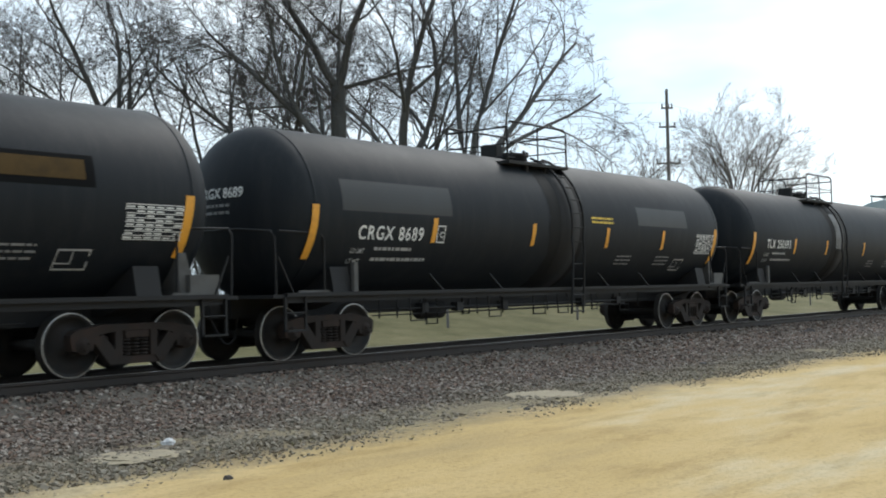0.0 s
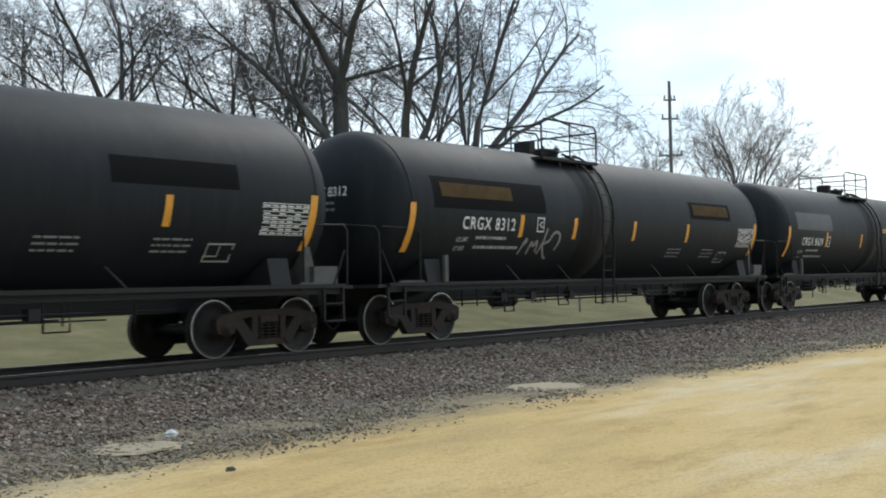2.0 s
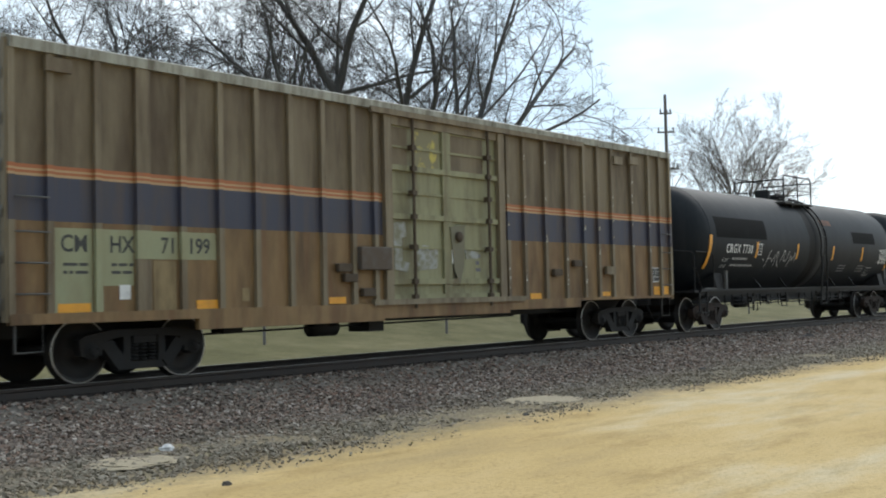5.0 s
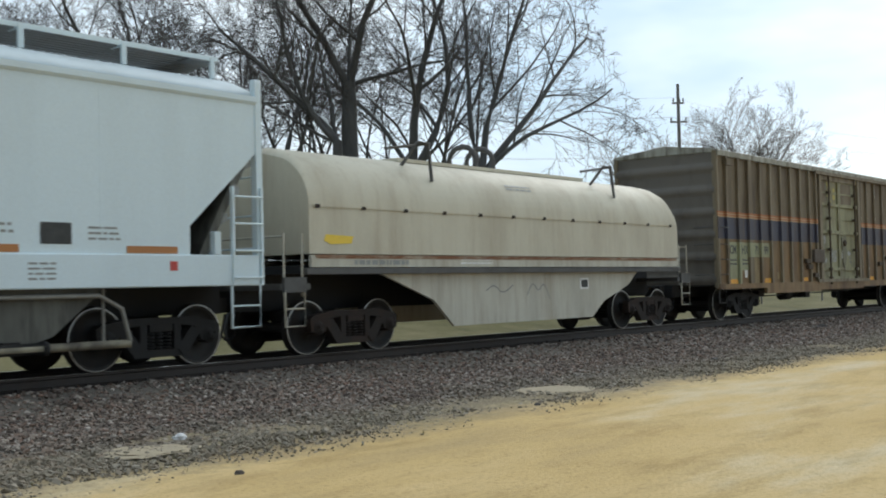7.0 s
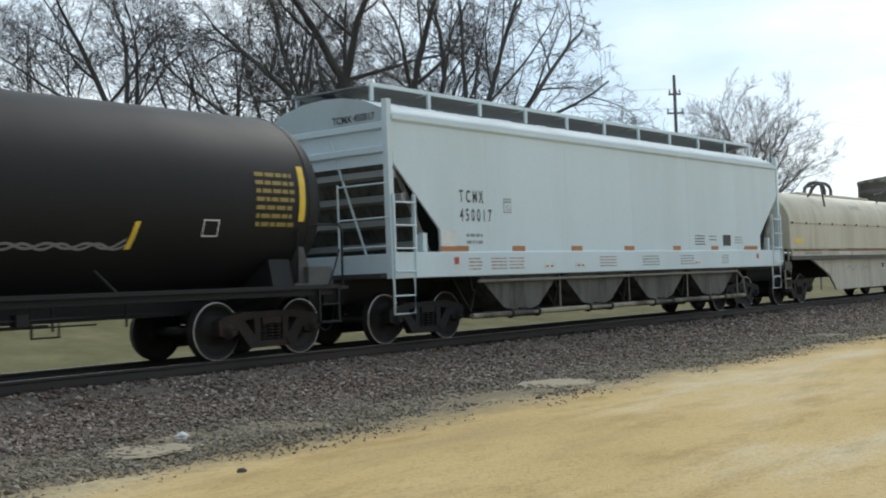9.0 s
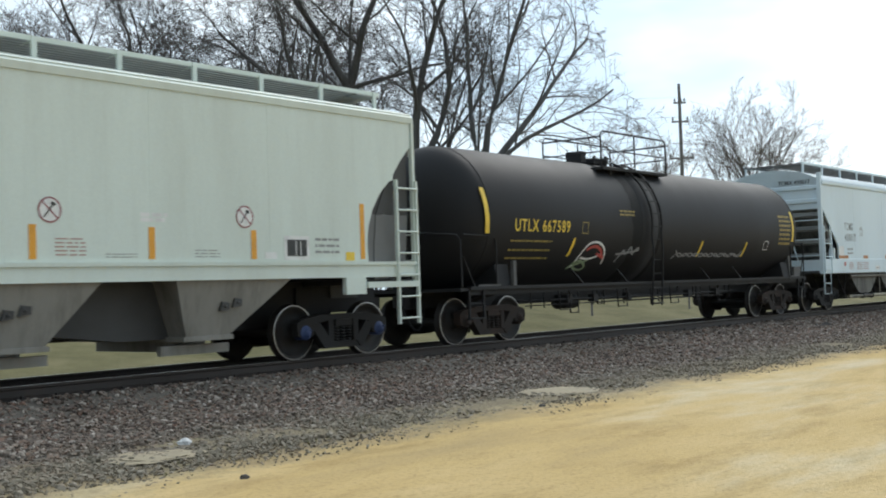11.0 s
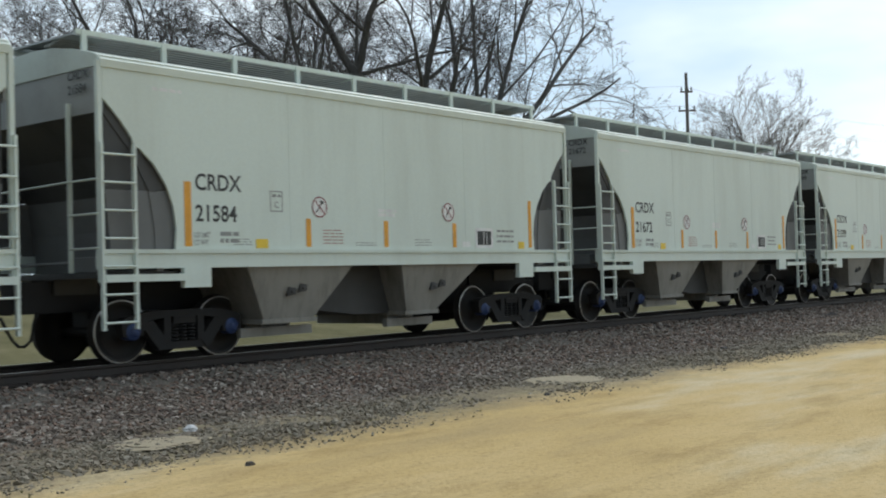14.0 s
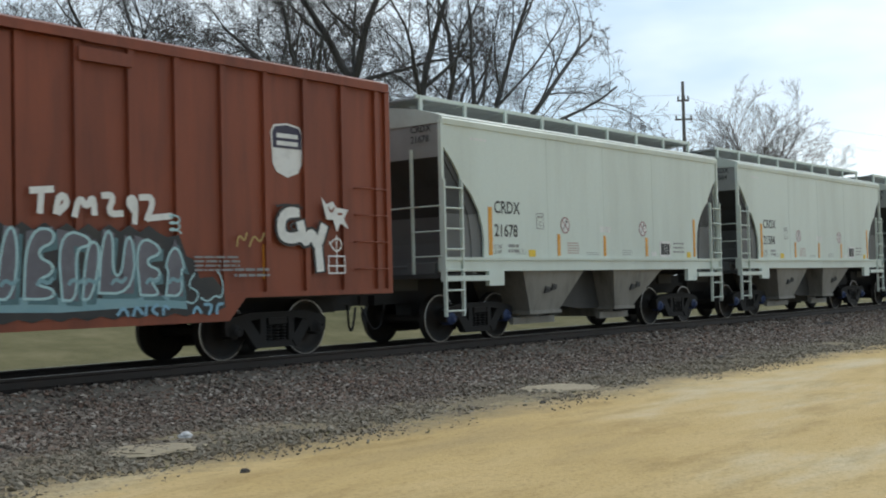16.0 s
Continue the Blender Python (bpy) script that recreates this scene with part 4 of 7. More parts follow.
def build_tanks():
    t = lambda *xs: [(x, 2.0, 2.46, 0.03) for x in xs]
    ends = [(-7.62, 1.68, 2.62, 0.08), (7.40, 1.68, 2.62, 0.10)]
    a = tank_car(20.9, "glossy black tank car with white marks and orange tapes", band=0.28)
    dress_tank(a, "CRGX", "8689", -6.49, 2.03, t(-4.43, -1.15, 1.86, 4.55) + ends)
    white_frame(a, -4.33, -4.09, 2.0, 2.32, lambda u, v: on_tank(u, v)(0, 0), WHITE)
    lettering("C", 0.11, on_tank(-4.255, 2.100, 0.014), WHITE, a)
    bars(a, 1.16, 2.1, 2.5, 2.68, 2, lambda u, v: on_tank(u, v)(0, 0), YELLOW, seed=2)
    patch_on_tank(a, -6.9, -3.9, 2.5, 3.05, GLOSS)
    patch_on_tank(a, 3.3, 5.85, 2.55, 3.0, GLOSS)
    b = tank_car(3.27, "black tank car with a brown faded panel and pale scrawl", band=-0.95)
    dress_tank(b, "CRGX", "8312", -6.07, 2.13, t(-4.10, -2.05, 0.58, 3.32) + ends)
    white_frame(b, -3.52, -3.26, 2.12, 2.42, lambda u, v: on_tank(u, v)(0, 0), WHITE)
    lettering("C", 0.11, on_tank(-3.435, 2.220, 0.014), WHITE, b)
    patch_on_tank(b, -6.94, -3.2, 2.5, 3.12, DULL)
    patch_on_tank(b, -6.7, -4.4, 2.72, 3.0, FADED, "faded_lettering_panel", 0.009)
    patch_on_tank(b, 3.5, 5.9, 2.6, 3.05, DULL)
    patch_on_tank(b, 3.7, 5.75, 2.7, 2.98, FADED, "faded_lettering_panel", 0.009)
    scrawl(b, [[(0, 0), (0.1, 0.35), (0.2, 0.3), (0.05, 0.18)], [(0.3, 0), (0.35, 0.35), (0.45, 0.1), (0.55, 0.38), (0.6, 0.05)], [(0.7, 0), (0.85, 0.55)], [(0.72, 0.2), (1.0, 0.3)], [(0.78, 0.2), (0.95, -0.05), (1.1, -0.12)], [(1.0, 0.3), (1.1, 0.5), (1.35, 0.5), (1.4, 0.3), (1.3, 0.1)]], on_tank(-3.96, 1.68), DIM, 0.06, label="pale sprayed scrawl")
    c = tank_car(-14.28, "black tank car with white scrawl and a rust stain", band=0.4)
    dress_tank(c, "CRGX", "7730", -6.55, 2.12, t(-4.50, -1.42, 1.68, 4.55) + ends, size=0.24)
    white_frame(c, -4.38, -4.12, 2.08, 2.4, lambda u, v: on_tank(u, v)(0, 0), WHITE)
    lettering("C", 0.11, on_tank(-4.295, 2.180, 0.014), WHITE, c)
    patch_on_tank(c, -7.2, -3.8, 2.52, 3.1, DULL)
    patch_on_tank(c, 3.6, 5.9, 2.58, 2.98, DULL)
    patch_on_tank(c, 0.7, 1.9, 3.12, 3.32, paint("rust_stain", (0.13, 0.055, 0.03), 0.8, dirt=(0.04, 0.03, 0.03), amount=0.9, scale=3), "rust_stain")
    scrawl(c, [[(-0.35, 0.25), (-0.2, 0.2)], [(0, 0), (0.1, 0.45), (0.25, 0.5)], [(0.0, 0.25), (0.35, 0.3), (0.4, 0.1), (0.55, 0.4)], [(0.6, 0.05), (0.65, 0.5), (0.85, 0.45), (0.7, 0.2), (1.0, 0.0)], [(1.05, 0.2), (1.2, 0.55), (1.35, 0.5), (1.15, 0.25), (1.45, 0.15), (1.6, 0.5)], [(1.65, 0.0), (1.75, 0.5), (1.9, 0.1), (2.05, 0.6), (2.15, 0.2)]], on_tank(-3.66, 1.75), STENCIL, 0.032, label="pale sprayed scrawl")
    d = tank_car(38.55, "black tank car with a pale streak down its middle", band=-0.6)
    dress_tank(d, "TLX", "250693", -6.64, 2.15, t(-4.5, -1.8, 1.8, 4.5) + ends)
    patch_on_tank(d, -1.0, -0.5, 2.2, 3.4, paint("pale_streak", (0.2, 0.2, 0.2), 0.6, dirt=(0.03, 0.03, 0.03), amount=0.8, scale=3), off=0.02)
    e = tank_car(-84.4, "brownish black tank car with yellow marks and small graffiti", TANK_B, 7.0, band=-1.2, cage=(-1.2, 1.9))
    lettering("UTLX 667589", 0.24, on_tank(-6.72, 2.22), YELLOW, e, stretch=0.86, spacing=1.22)
    tape_on_tank(e, -7.62, 2.15, 3.05, 0.13, YELLOW, -0.08)
    tape_on_tank(e, 7.36, 2.15, 3.05, 0.13, YELLOW, 0.04)
    for x in (-4.55, -1.45, 1.5, 4.15):
        tape_on_tank(e, x, 1.72, 2.14, 0.09, YELLOW, 0.1)
    ylow = paint("faded_yellow_stencil", (0.30, 0.22, 0.05), 0.6)
    for z in (2.04, 1.86, 1.70):
        bars(e, -6.8, -5.3, z - 0.07, z, 1, lambda u, v: on_tank(u, v)(0, 0), ylow, seed=int(z * 100))
    bars(e, -2.6, -1.9, 2.6, 2.76, 2, lambda u, v: on_tank(u, v)(0, 0), ylow, seed=5)
    bars(e, 6.4, 7.2, 2.0, 2.9, 7, lambda u, v: on_tank(u, v)(0, 0), ylow, seed=6)
    white_frame(e, -4.2, -3.95, 2.2, 2.45, lambda u, v: on_tank(u, v)(0, 0), ylow, 0.02)
    white_frame(e, 5.4, 5.7, 1.9, 2.15, lambda u, v: on_tank(u, v)(0, 0), WHITE, 0.02)
    w = on_tank(-4.29, 1.42)
    scrawl(e, [[(0.1, 0.1), (0.3, 0.6), (0.6, 0.75), (1.0, 0.7), (1.25, 0.5), (1.3, 0.2)], [(0.3, 0.35), (0.7, 0.3), (1.1, 0.45)]], w, WHITE, 0.05)
    scrawl(e, [[(0.45, 0.55), (0.7, 0.65), (1.0, 0.58), (1.15, 0.4)], [(0.9, 0.45), (1.25, 0.35)]], w, SPRAY_RED, 0.07)
    scrawl(e, [[(0, 0.05), (0.2, 0.3), (0.5, 0.25), (0.75, 0.05), (0.4, 0.0), (0.1, 0.15), (0.35, 0.2), (0.65, 0.3)]], w, SPRAY_GREEN, 0.06)
    scrawl(e, [[(0, 0), (0.2, 0.4), (0.3, 0.1), (0.5, 0.5), (0.6, 0.1), (0.8, 0.45), (1.0, 0.2)], [(-0.1, 0.2), (0.5, 0.25), (1.1, 0.35)]], on_tank(-2.45, 1.6), DIM, 0.05)
    scrawl(e, [[(0.3 * i, 0.1 + 0.2 * (i % 2)) for i in range(14)], [(0.28 * i + 0.1, 0.3 - 0.22 * (i % 2)) for i in range(15)]], on_tank(0.2, 1.6), DIM, 0.04)


build_tanks()


# ------------------------------------------------------------------ covered hoppers
def hopper_section(y_eave, z_sill, z_eave, rise, bow=0.06):
    """Cross-section outline y, z of the body, from the near sill over the roof to the far sill."""
    side = [(y_eave - 0.05, z_sill), (y_eave, z_sill + 0.35), (y_eave + bow * 0.3, (z_sill + z_eave) / 2), (y_eave - 0.01, z_eave - 0.12)]
    roof = [(y_eave + 0.04, z_eave - 0.10), (y_eave + 0.04, z_eave), (y_eave - 0.10, z_eave + 0.06), (y_eave * 0.6, z_eave + rise * 0.7), (y_eave * 0.3, z_eave + rise * 0.95)]
    right = [(y, z) for y, z in side + roof]
    return [(-y, z) for y, z in right] + [(y, z) for y, z in right[::-1]]


def no_hammer_sign(car, x, z, y, r=0.17):
    m = Mesh()
    k = 24
    for a, b, slot in ((0.0, r * 0.87, 0), (r * 0.87, r, 1)):
        vs = [(x + q * math.cos(6.2832 * i / k), y, z + q * math.sin(6.2832 * i / k)) for q in (a, b) for i in range(k)]
        m.add(vs, [(i, (i + 1) % k, (i + 1) % k + k, i + k) for i in range(k)], slot)
    for p, q, w, slot in (((-0.7, 0.7), (0.7, -0.7), 0.022, 1), ((-0.5, -0.55), (0.35, 0.5), 0.022, 2), ((0.1, 0.55), (0.5, 0.38), 0.045, 2)):
        a, b = Vector((x + p[0] * r, 0, z + p[1] * r)), Vector((x + q[0] * r, 0, z + q[1] * r))
        d = (b - a).normalized()
        nn = Vector((-d.z, 0, d.x)) * (w / 2)
        m.add([(v.x, y - 0.003, v.z) for v in (a - nn, b - nn, b + nn, a + nn)], [(0, 1, 2, 3)], slot)
    m.done("no_hammer_sign", [WHITE, SIGN_RED, INK], car)


def roof_walk(car, half, z, step, posts_y, material, grating):
    """Grating walkways along the roof on upright brackets, and cross pieces at the ends."""
    for s in (-1, 1):
        board = Mesh().box(-half, half, s * posts_y - 0.012, s * posts_y + 0.012, z - 0.03, z + 0.04).done("walkway", material, car)
        for i in range(9):
            y = s * (posts_y - 0.055 - i * 0.085)
            Mesh().box(-half, half, y - 0.03, y + 0.03, z - 0.012 - i * 0.013, z + 0.022 - i * 0.013).done("grating_slat", grating, board)
        n = int(2 * half / step)
        for i in range(n + 1):
            x = -half + 0.12 + (2 * half - 0.24) * i / n
            Mesh().box(x - 0.04, x + 0.04, s * posts_y - 0.03, s * posts_y + 0.012, z - 0.30, z + 0.03).prism_x([(s * (posts_y - 0.03), z - 0.03), (s * (posts_y - 0.5), z - 0.05), (s * (posts_y - 0.5), z - 0.02), (s * (posts_y - 0.03), z - 0.01)], x - 0.02, x + 0.02).done("walkway_bracket", material, car)
    for s in (-1, 1):
        x = s * (half - 0.25)
        Mesh().box(x - 0.3, x + 0.3, -posts_y, posts_y, z - 0.05, z - 0.02).done("end_walkway", grating, car)


def two_bay_hopper(x, number):
    car = new_car("covered_hopper", x, "pale grey two-bay covered hopper car with black marks", "hopper car")
    truck(car, -3.87, "grimy", "blue")
    truck(car, 4.30, "grimy", "blue")
    Y, zs, ze, H = 1.60, 1.58, 4.17, 5.60
    # body: section swept along x; its lower corners are cut back in a curve at both ends
    prof = [(4.40, 1.58), (4.38, 1.9), (4.42, 2.2), (4.54, 2.5), (4.74, 2.78), (4.98, 2.99), (5.06, 3.0), (5.09, 3.12), (5.28, 3.36), (5.50, 3.58)]
    outline = [(-a, b) for a, b in prof] + [(-5.55, 3.62), (-5.55, 4.06), (5.55, 4.06), (5.55, 3.62)] + [(a, b) for a, b in prof[::-1]]
    for s in (-1, 1):
        Mesh().prism(outline, s * Y - 0.02, s * Y + 0.02).done("side_sheet", CREAM, car)
        Mesh().prism_x([(s * (Y + 0.045), ze - 0.13), (s * (Y + 0.06), ze - 0.03), (s * (Y - 0.02), ze + 0.05), (s * (Y - 0.06), ze - 0.13)], -H, H).done("roof_chord", CREAM, car)
        Mesh().prism_x([(s * (Y + 0.07), 1.545), (s * (Y + 0.075), 1.60), (s * (Y - 0.1), 1.605), (s * (Y - 0.1), 1.34), (s * (Y + 0.035), 1.34), (s * (Y + 0.035), 1.54)], -5.62, 5.62).done("side_sill", CREAM, car)
        for q in (-2.2, 0.0, 2.2):
            Mesh().box(q - 0.008, q + 0.008, s * Y - 0.0225, s * Y + 0.0225, 1.61, 4.04).done("side_seam", CREAM, car)
        for q in (-4.05, 4.05):
            Mesh().box(q - 0.24, q + 0.24, s * Y - 0.06, s * Y + 0.03, 1.06, 1.34).spin([(s * 1.625, 0.0), (s * 1.635, 0.045)], 12, "y", (q + 0.12, 0, 1.17), 1).done("jacking_pad", [CREAM, INK], car)
        for k in (-1, 1):
            Mesh().box(min(k * 4.3, k * 5.6), max(k * 4.3, k * 5.6), s * Y - 0.1, s * Y + 0.02, 1.16, 1.26).done("lower_sill", CREAM, car)
    Mesh().prism_x([(-Y - 0.03, ze + 0.02), (-1.35, ze + 0.11), (-1.0, ze + 0.20), (-0.5, ze + 0.28), (0, ze + 0.31), (0.5, ze + 0.28), (1.0, ze + 0.20), (1.35, ze + 0.11), (Y + 0.03, ze + 0.02), (Y - 0.05, ze - 0.1), (-Y + 0.05, ze - 0.1)], -5.58, 5.58).done("roof", CREAM_ROOF, car)
    for s in (-1, 1):
        a = s * 5.56
        Mesh().prism_x([(-1.58, 3.45), (1.58, 3.45), (1.58, 4.12), (1.0, 4.36), (0, 4.47), (-1.0, 4.36), (-1.58, 4.12)], min(a, a - s * 0.04), max(a, a - s * 0.04)).done("end_sheet", END_GREY, car)
        # sheet sloping in under the end, its grey darkened for shade, then the lighter upright sheet down to the frame
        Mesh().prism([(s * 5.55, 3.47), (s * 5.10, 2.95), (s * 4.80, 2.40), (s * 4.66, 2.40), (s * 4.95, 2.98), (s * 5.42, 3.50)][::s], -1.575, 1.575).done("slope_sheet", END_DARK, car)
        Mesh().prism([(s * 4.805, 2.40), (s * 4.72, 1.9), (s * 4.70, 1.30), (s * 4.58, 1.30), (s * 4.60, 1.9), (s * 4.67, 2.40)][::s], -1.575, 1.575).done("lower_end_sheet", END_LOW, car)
        # added sheets fill the side cut-outs; their two greys hold the shade
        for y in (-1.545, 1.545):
            Mesh().prism([(s * 4.25, 2.42), (s * 4.95, 3.12), (s * 5.50, 3.60), (s * 5.50, 2.42)][::-s], y - 0.012, y + 0.012).done("end_filler", END_DARK, car)
            Mesh().prism([(s * 4.25, 1.58), (s * 4.25, 2.415), (s * 5.50, 2.415), (s * 5.42, 1.58)][::-s], y - 0.012, y + 0.012).done("lower_end_filler", END_LOW, car)
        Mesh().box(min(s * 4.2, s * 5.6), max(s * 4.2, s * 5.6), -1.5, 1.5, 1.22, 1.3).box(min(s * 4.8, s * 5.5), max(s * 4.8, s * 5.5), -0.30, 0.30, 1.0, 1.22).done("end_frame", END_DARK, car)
        Mesh().box(min(s * 4.95, s * 5.35), max(s * 4.95, s * 5.35), -1.2, -0.5, 1.3, 1.52).tube([(s * 5.2, -1.3, 1.45), (s * 5.2, 1.2, 1.45)], 0.03, 6).done("brake_cylinder", END_LOW, car, bevel=0.015)
        Mesh().box(min(s * 5.57, s * 5.64), max(s * 5.57, s * 5.64), -1.64, -1.57, 1.16, 4.12).done("corner_post", CREAM, car)
        m = Mesh()
        m.box(min(s * 5.58, s * 5.64), max(s * 5.58, s * 5.64), -0.92, -0.88, 1.3, 3.62)
        for z in (1.62, 2.08, 2.54):
            m.tube([(s * 5.64, -1.6, z), (s * 5.64, -0.9, z)], 0.016, 6)
        m.tube([(s * 5.64, -0.9, 2.54), (s * 5.62, 1.4, 2.50)], 0.016, 6)
        m.done("end_ladder", CREAM, car)
        x0, x1 = sorted((s * 5.62, s * 5.10))
        ladder(car, x0, x1, 0.52, 3.02, -Y - 0.06, 7, CREAM)
        lettering("CRDX", 0.125, lambda u, v, s=s: (s * 5.598, s * (u + 0.88), 3.93 + v), INK, car)
        lettering(number, 0.125, lambda u, v, s=s: (s * 5.598, s * (u + 0.88), 3.74 + v), INK, car)
        coupler(car, s * 6.1, s)
        Mesh().box(min(s * 4.0, s * 6.0), max(s * 4.0, s * 6.0), -0.25, 0.25, 0.75, 1.2).done("draft_sill", BLACK, car)
    # sill drawn deep as a black fill for the dark between bays and trucks
    Mesh().box(-4.9, 4.9, -0.2, 0.2, 0.52, 1.3).done("centre_sill", BLACK, car)
    # discharge bays
    for q0, q1, b0, b1 in ((-3.05, -0.75, -2.60, -1.55), (0.45, 2.70, 0.72, 1.52)):
        vs = [(q0, -1.56, 1.36), (q1, -1.56, 1.36), (q1, 1.56, 1.36), (q0, 1.56, 1.36), (b0, -1.40, 0.52), (b1, -1.40, 0.52), (b1, 1.40, 0.52), (b0, 1.40, 0.52)]
        Mesh().add(vs, [(0, 1, 5, 4), (1, 2, 6, 5), (2, 3, 7, 6), (3, 0, 4, 7), (4, 5, 6, 7), (0, 3, 2, 1)]).done("hopper_bay", BAY_GREY, car)
        Mesh().box(b0 - 0.06, b1 + 0.06, -1.43, 1.43, 0.46, 0.53).box(b0 + 0.05, b1 - 0.05, -0.9, 0.9, 0.30, 0.46).box(b0 - 0.25, b1 + 0.2, -1.15, -1.05, 0.26, 0.40).done("outlet_gate", BAY_GREY, car)
        xm = (q0 + q1) / 2 - 0.1
        for dx, dz in ((-0.12, -0.02), (0.12, 0.03)):
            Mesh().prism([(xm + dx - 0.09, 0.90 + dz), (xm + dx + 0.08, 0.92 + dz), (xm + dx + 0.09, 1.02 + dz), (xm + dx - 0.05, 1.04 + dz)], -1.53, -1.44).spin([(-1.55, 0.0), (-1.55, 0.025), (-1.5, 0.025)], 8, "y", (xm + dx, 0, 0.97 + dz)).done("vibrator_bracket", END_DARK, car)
    # slanted sheets between the bays, filled solid in dark grey
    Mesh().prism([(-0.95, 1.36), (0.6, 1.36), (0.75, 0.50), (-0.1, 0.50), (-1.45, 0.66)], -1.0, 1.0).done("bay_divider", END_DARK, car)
    roof_walk(car, 5.5, 4.63, 1.35, 0.95, CREAM, GALV_PALE)
    for q in (-4.0, -1.4, 1.4, 4.0):
        Mesh().spin([(ze + 0.25, 0.38), (ze + 0.36, 0.38), (ze + 0.39, 0.30), (ze + 0.40, 0.0)], 20, "z", (q, 0, 0)).done("roof_hatch", CREAM, car)
    # marks
    yd = -Y - 0.024
    lettering("CRDX", 0.235, flat(-4.05, 2.46, yd), INK, car, stretch=0.92)
    lettering(number, 0.235, flat(-4.05, 2.01, yd), INK, car, stretch=0.92)
    w = lambda u, v: (u, yd, v)
    lettering("LD LMT", 0.075, flat(-4.08, 1.775, yd), END_GREY, car, "stencil", 0.8)
    lettering("LT WT", 0.075, flat(-4.08, 1.665, yd), END_GREY, car, "stencil", 0.8)
    bars(car, -3.6, -3.25, 1.66, 1.86, 2, w, END_GREY, seed=2, fill=0.6)
    bars(car, -4.75, -4.25, 3.80, 3.86, 1, w, WHITE, seed=3, fill=0.8)
    white_frame(car, -2.62, -2.36, 2.18, 2.50, w, END_GREY, 0.018)
    lettering("C", 0.10, flat(-2.535, 2.24, yd - 0.002), END_GREY, car)
    bars(car, -2.58, -2.40, 2.40, 2.45, 1, w, END_GREY, seed=4, fill=0.9)
    for q, z in ((-1.57, 2.28), (1.69, 2.28)):
        no_hammer_sign(car, q, z, yd - 0.004)
    for q, z1, ww in ((-4.18, 2.57, 0.12), (-1.82, 2.09, 0.10), (0.0, 2.09, 0.10), (1.86, 2.08, 0.10), (4.26, 2.57, 0.10)):
        Mesh().box(q - ww / 2, q + ww / 2, yd - 0.004, yd + 0.003, 1.645, z1).done("reflective_tape", ORANGE, car)
    bars(car, -0.18, 0.28, 2.15, 2.29, 2, w, WHITE, seed=5, fill=0.8)
    bars(car, -1.5, -1.05, 1.66, 1.92, 5, w, PALE_RED, seed=6, fill=0.35)
    bars(car, 0.75, 1.2, 1.64, 1.78, 3, w, END_GREY, seed=7, fill=0.3)
    bars(car, -0.75, -0.25, 1.64, 1.72, 2, w, END_GREY, seed=8, fill=0.3)
    bars(car, 3.15, 3.7, 1.68, 1.98, 3, w, END_GREY, seed=9, fill=0.4)
    bars(car, -3.35, -3.0, 1.64, 1.76, 3, w, END_GREY, seed=10, fill=0.3)
    Mesh().box(-2.92, -2.68, yd - 0.004, yd, 1.62, 1.76).done("yellow_label", YELLOW, car)
    Mesh().box(3.85, 4.05, yd - 0.004, yd, 1.62, 1.76).done("yellow_label", YELLOW, car)
    Mesh().box(2.48, 3.02, yd - 0.003, yd, 1.63, 2.01).box(2.54, 2.96, yd - 0.006, yd - 0.002, 1.69, 1.95, 1).box(2.72, 2.735, yd - 0.009, yd - 0.005, 1.70, 1.93).box(2.82, 2.835, yd - 0.009, yd - 0.005, 1.70, 1.93).done("data_label", [WHITE, INK], car)
    Mesh().box(2.08, 2.32, yd - 0.003, yd, 1.65, 1.75).done("white_label", WHITE, car)
    return car


HOPPERS = [two_bay_hopper(x, n) for x, n in ((-99.98, "21599"), (-112.45, "21672"), (-124.95, "21584"), (-137.42, "21678"))]


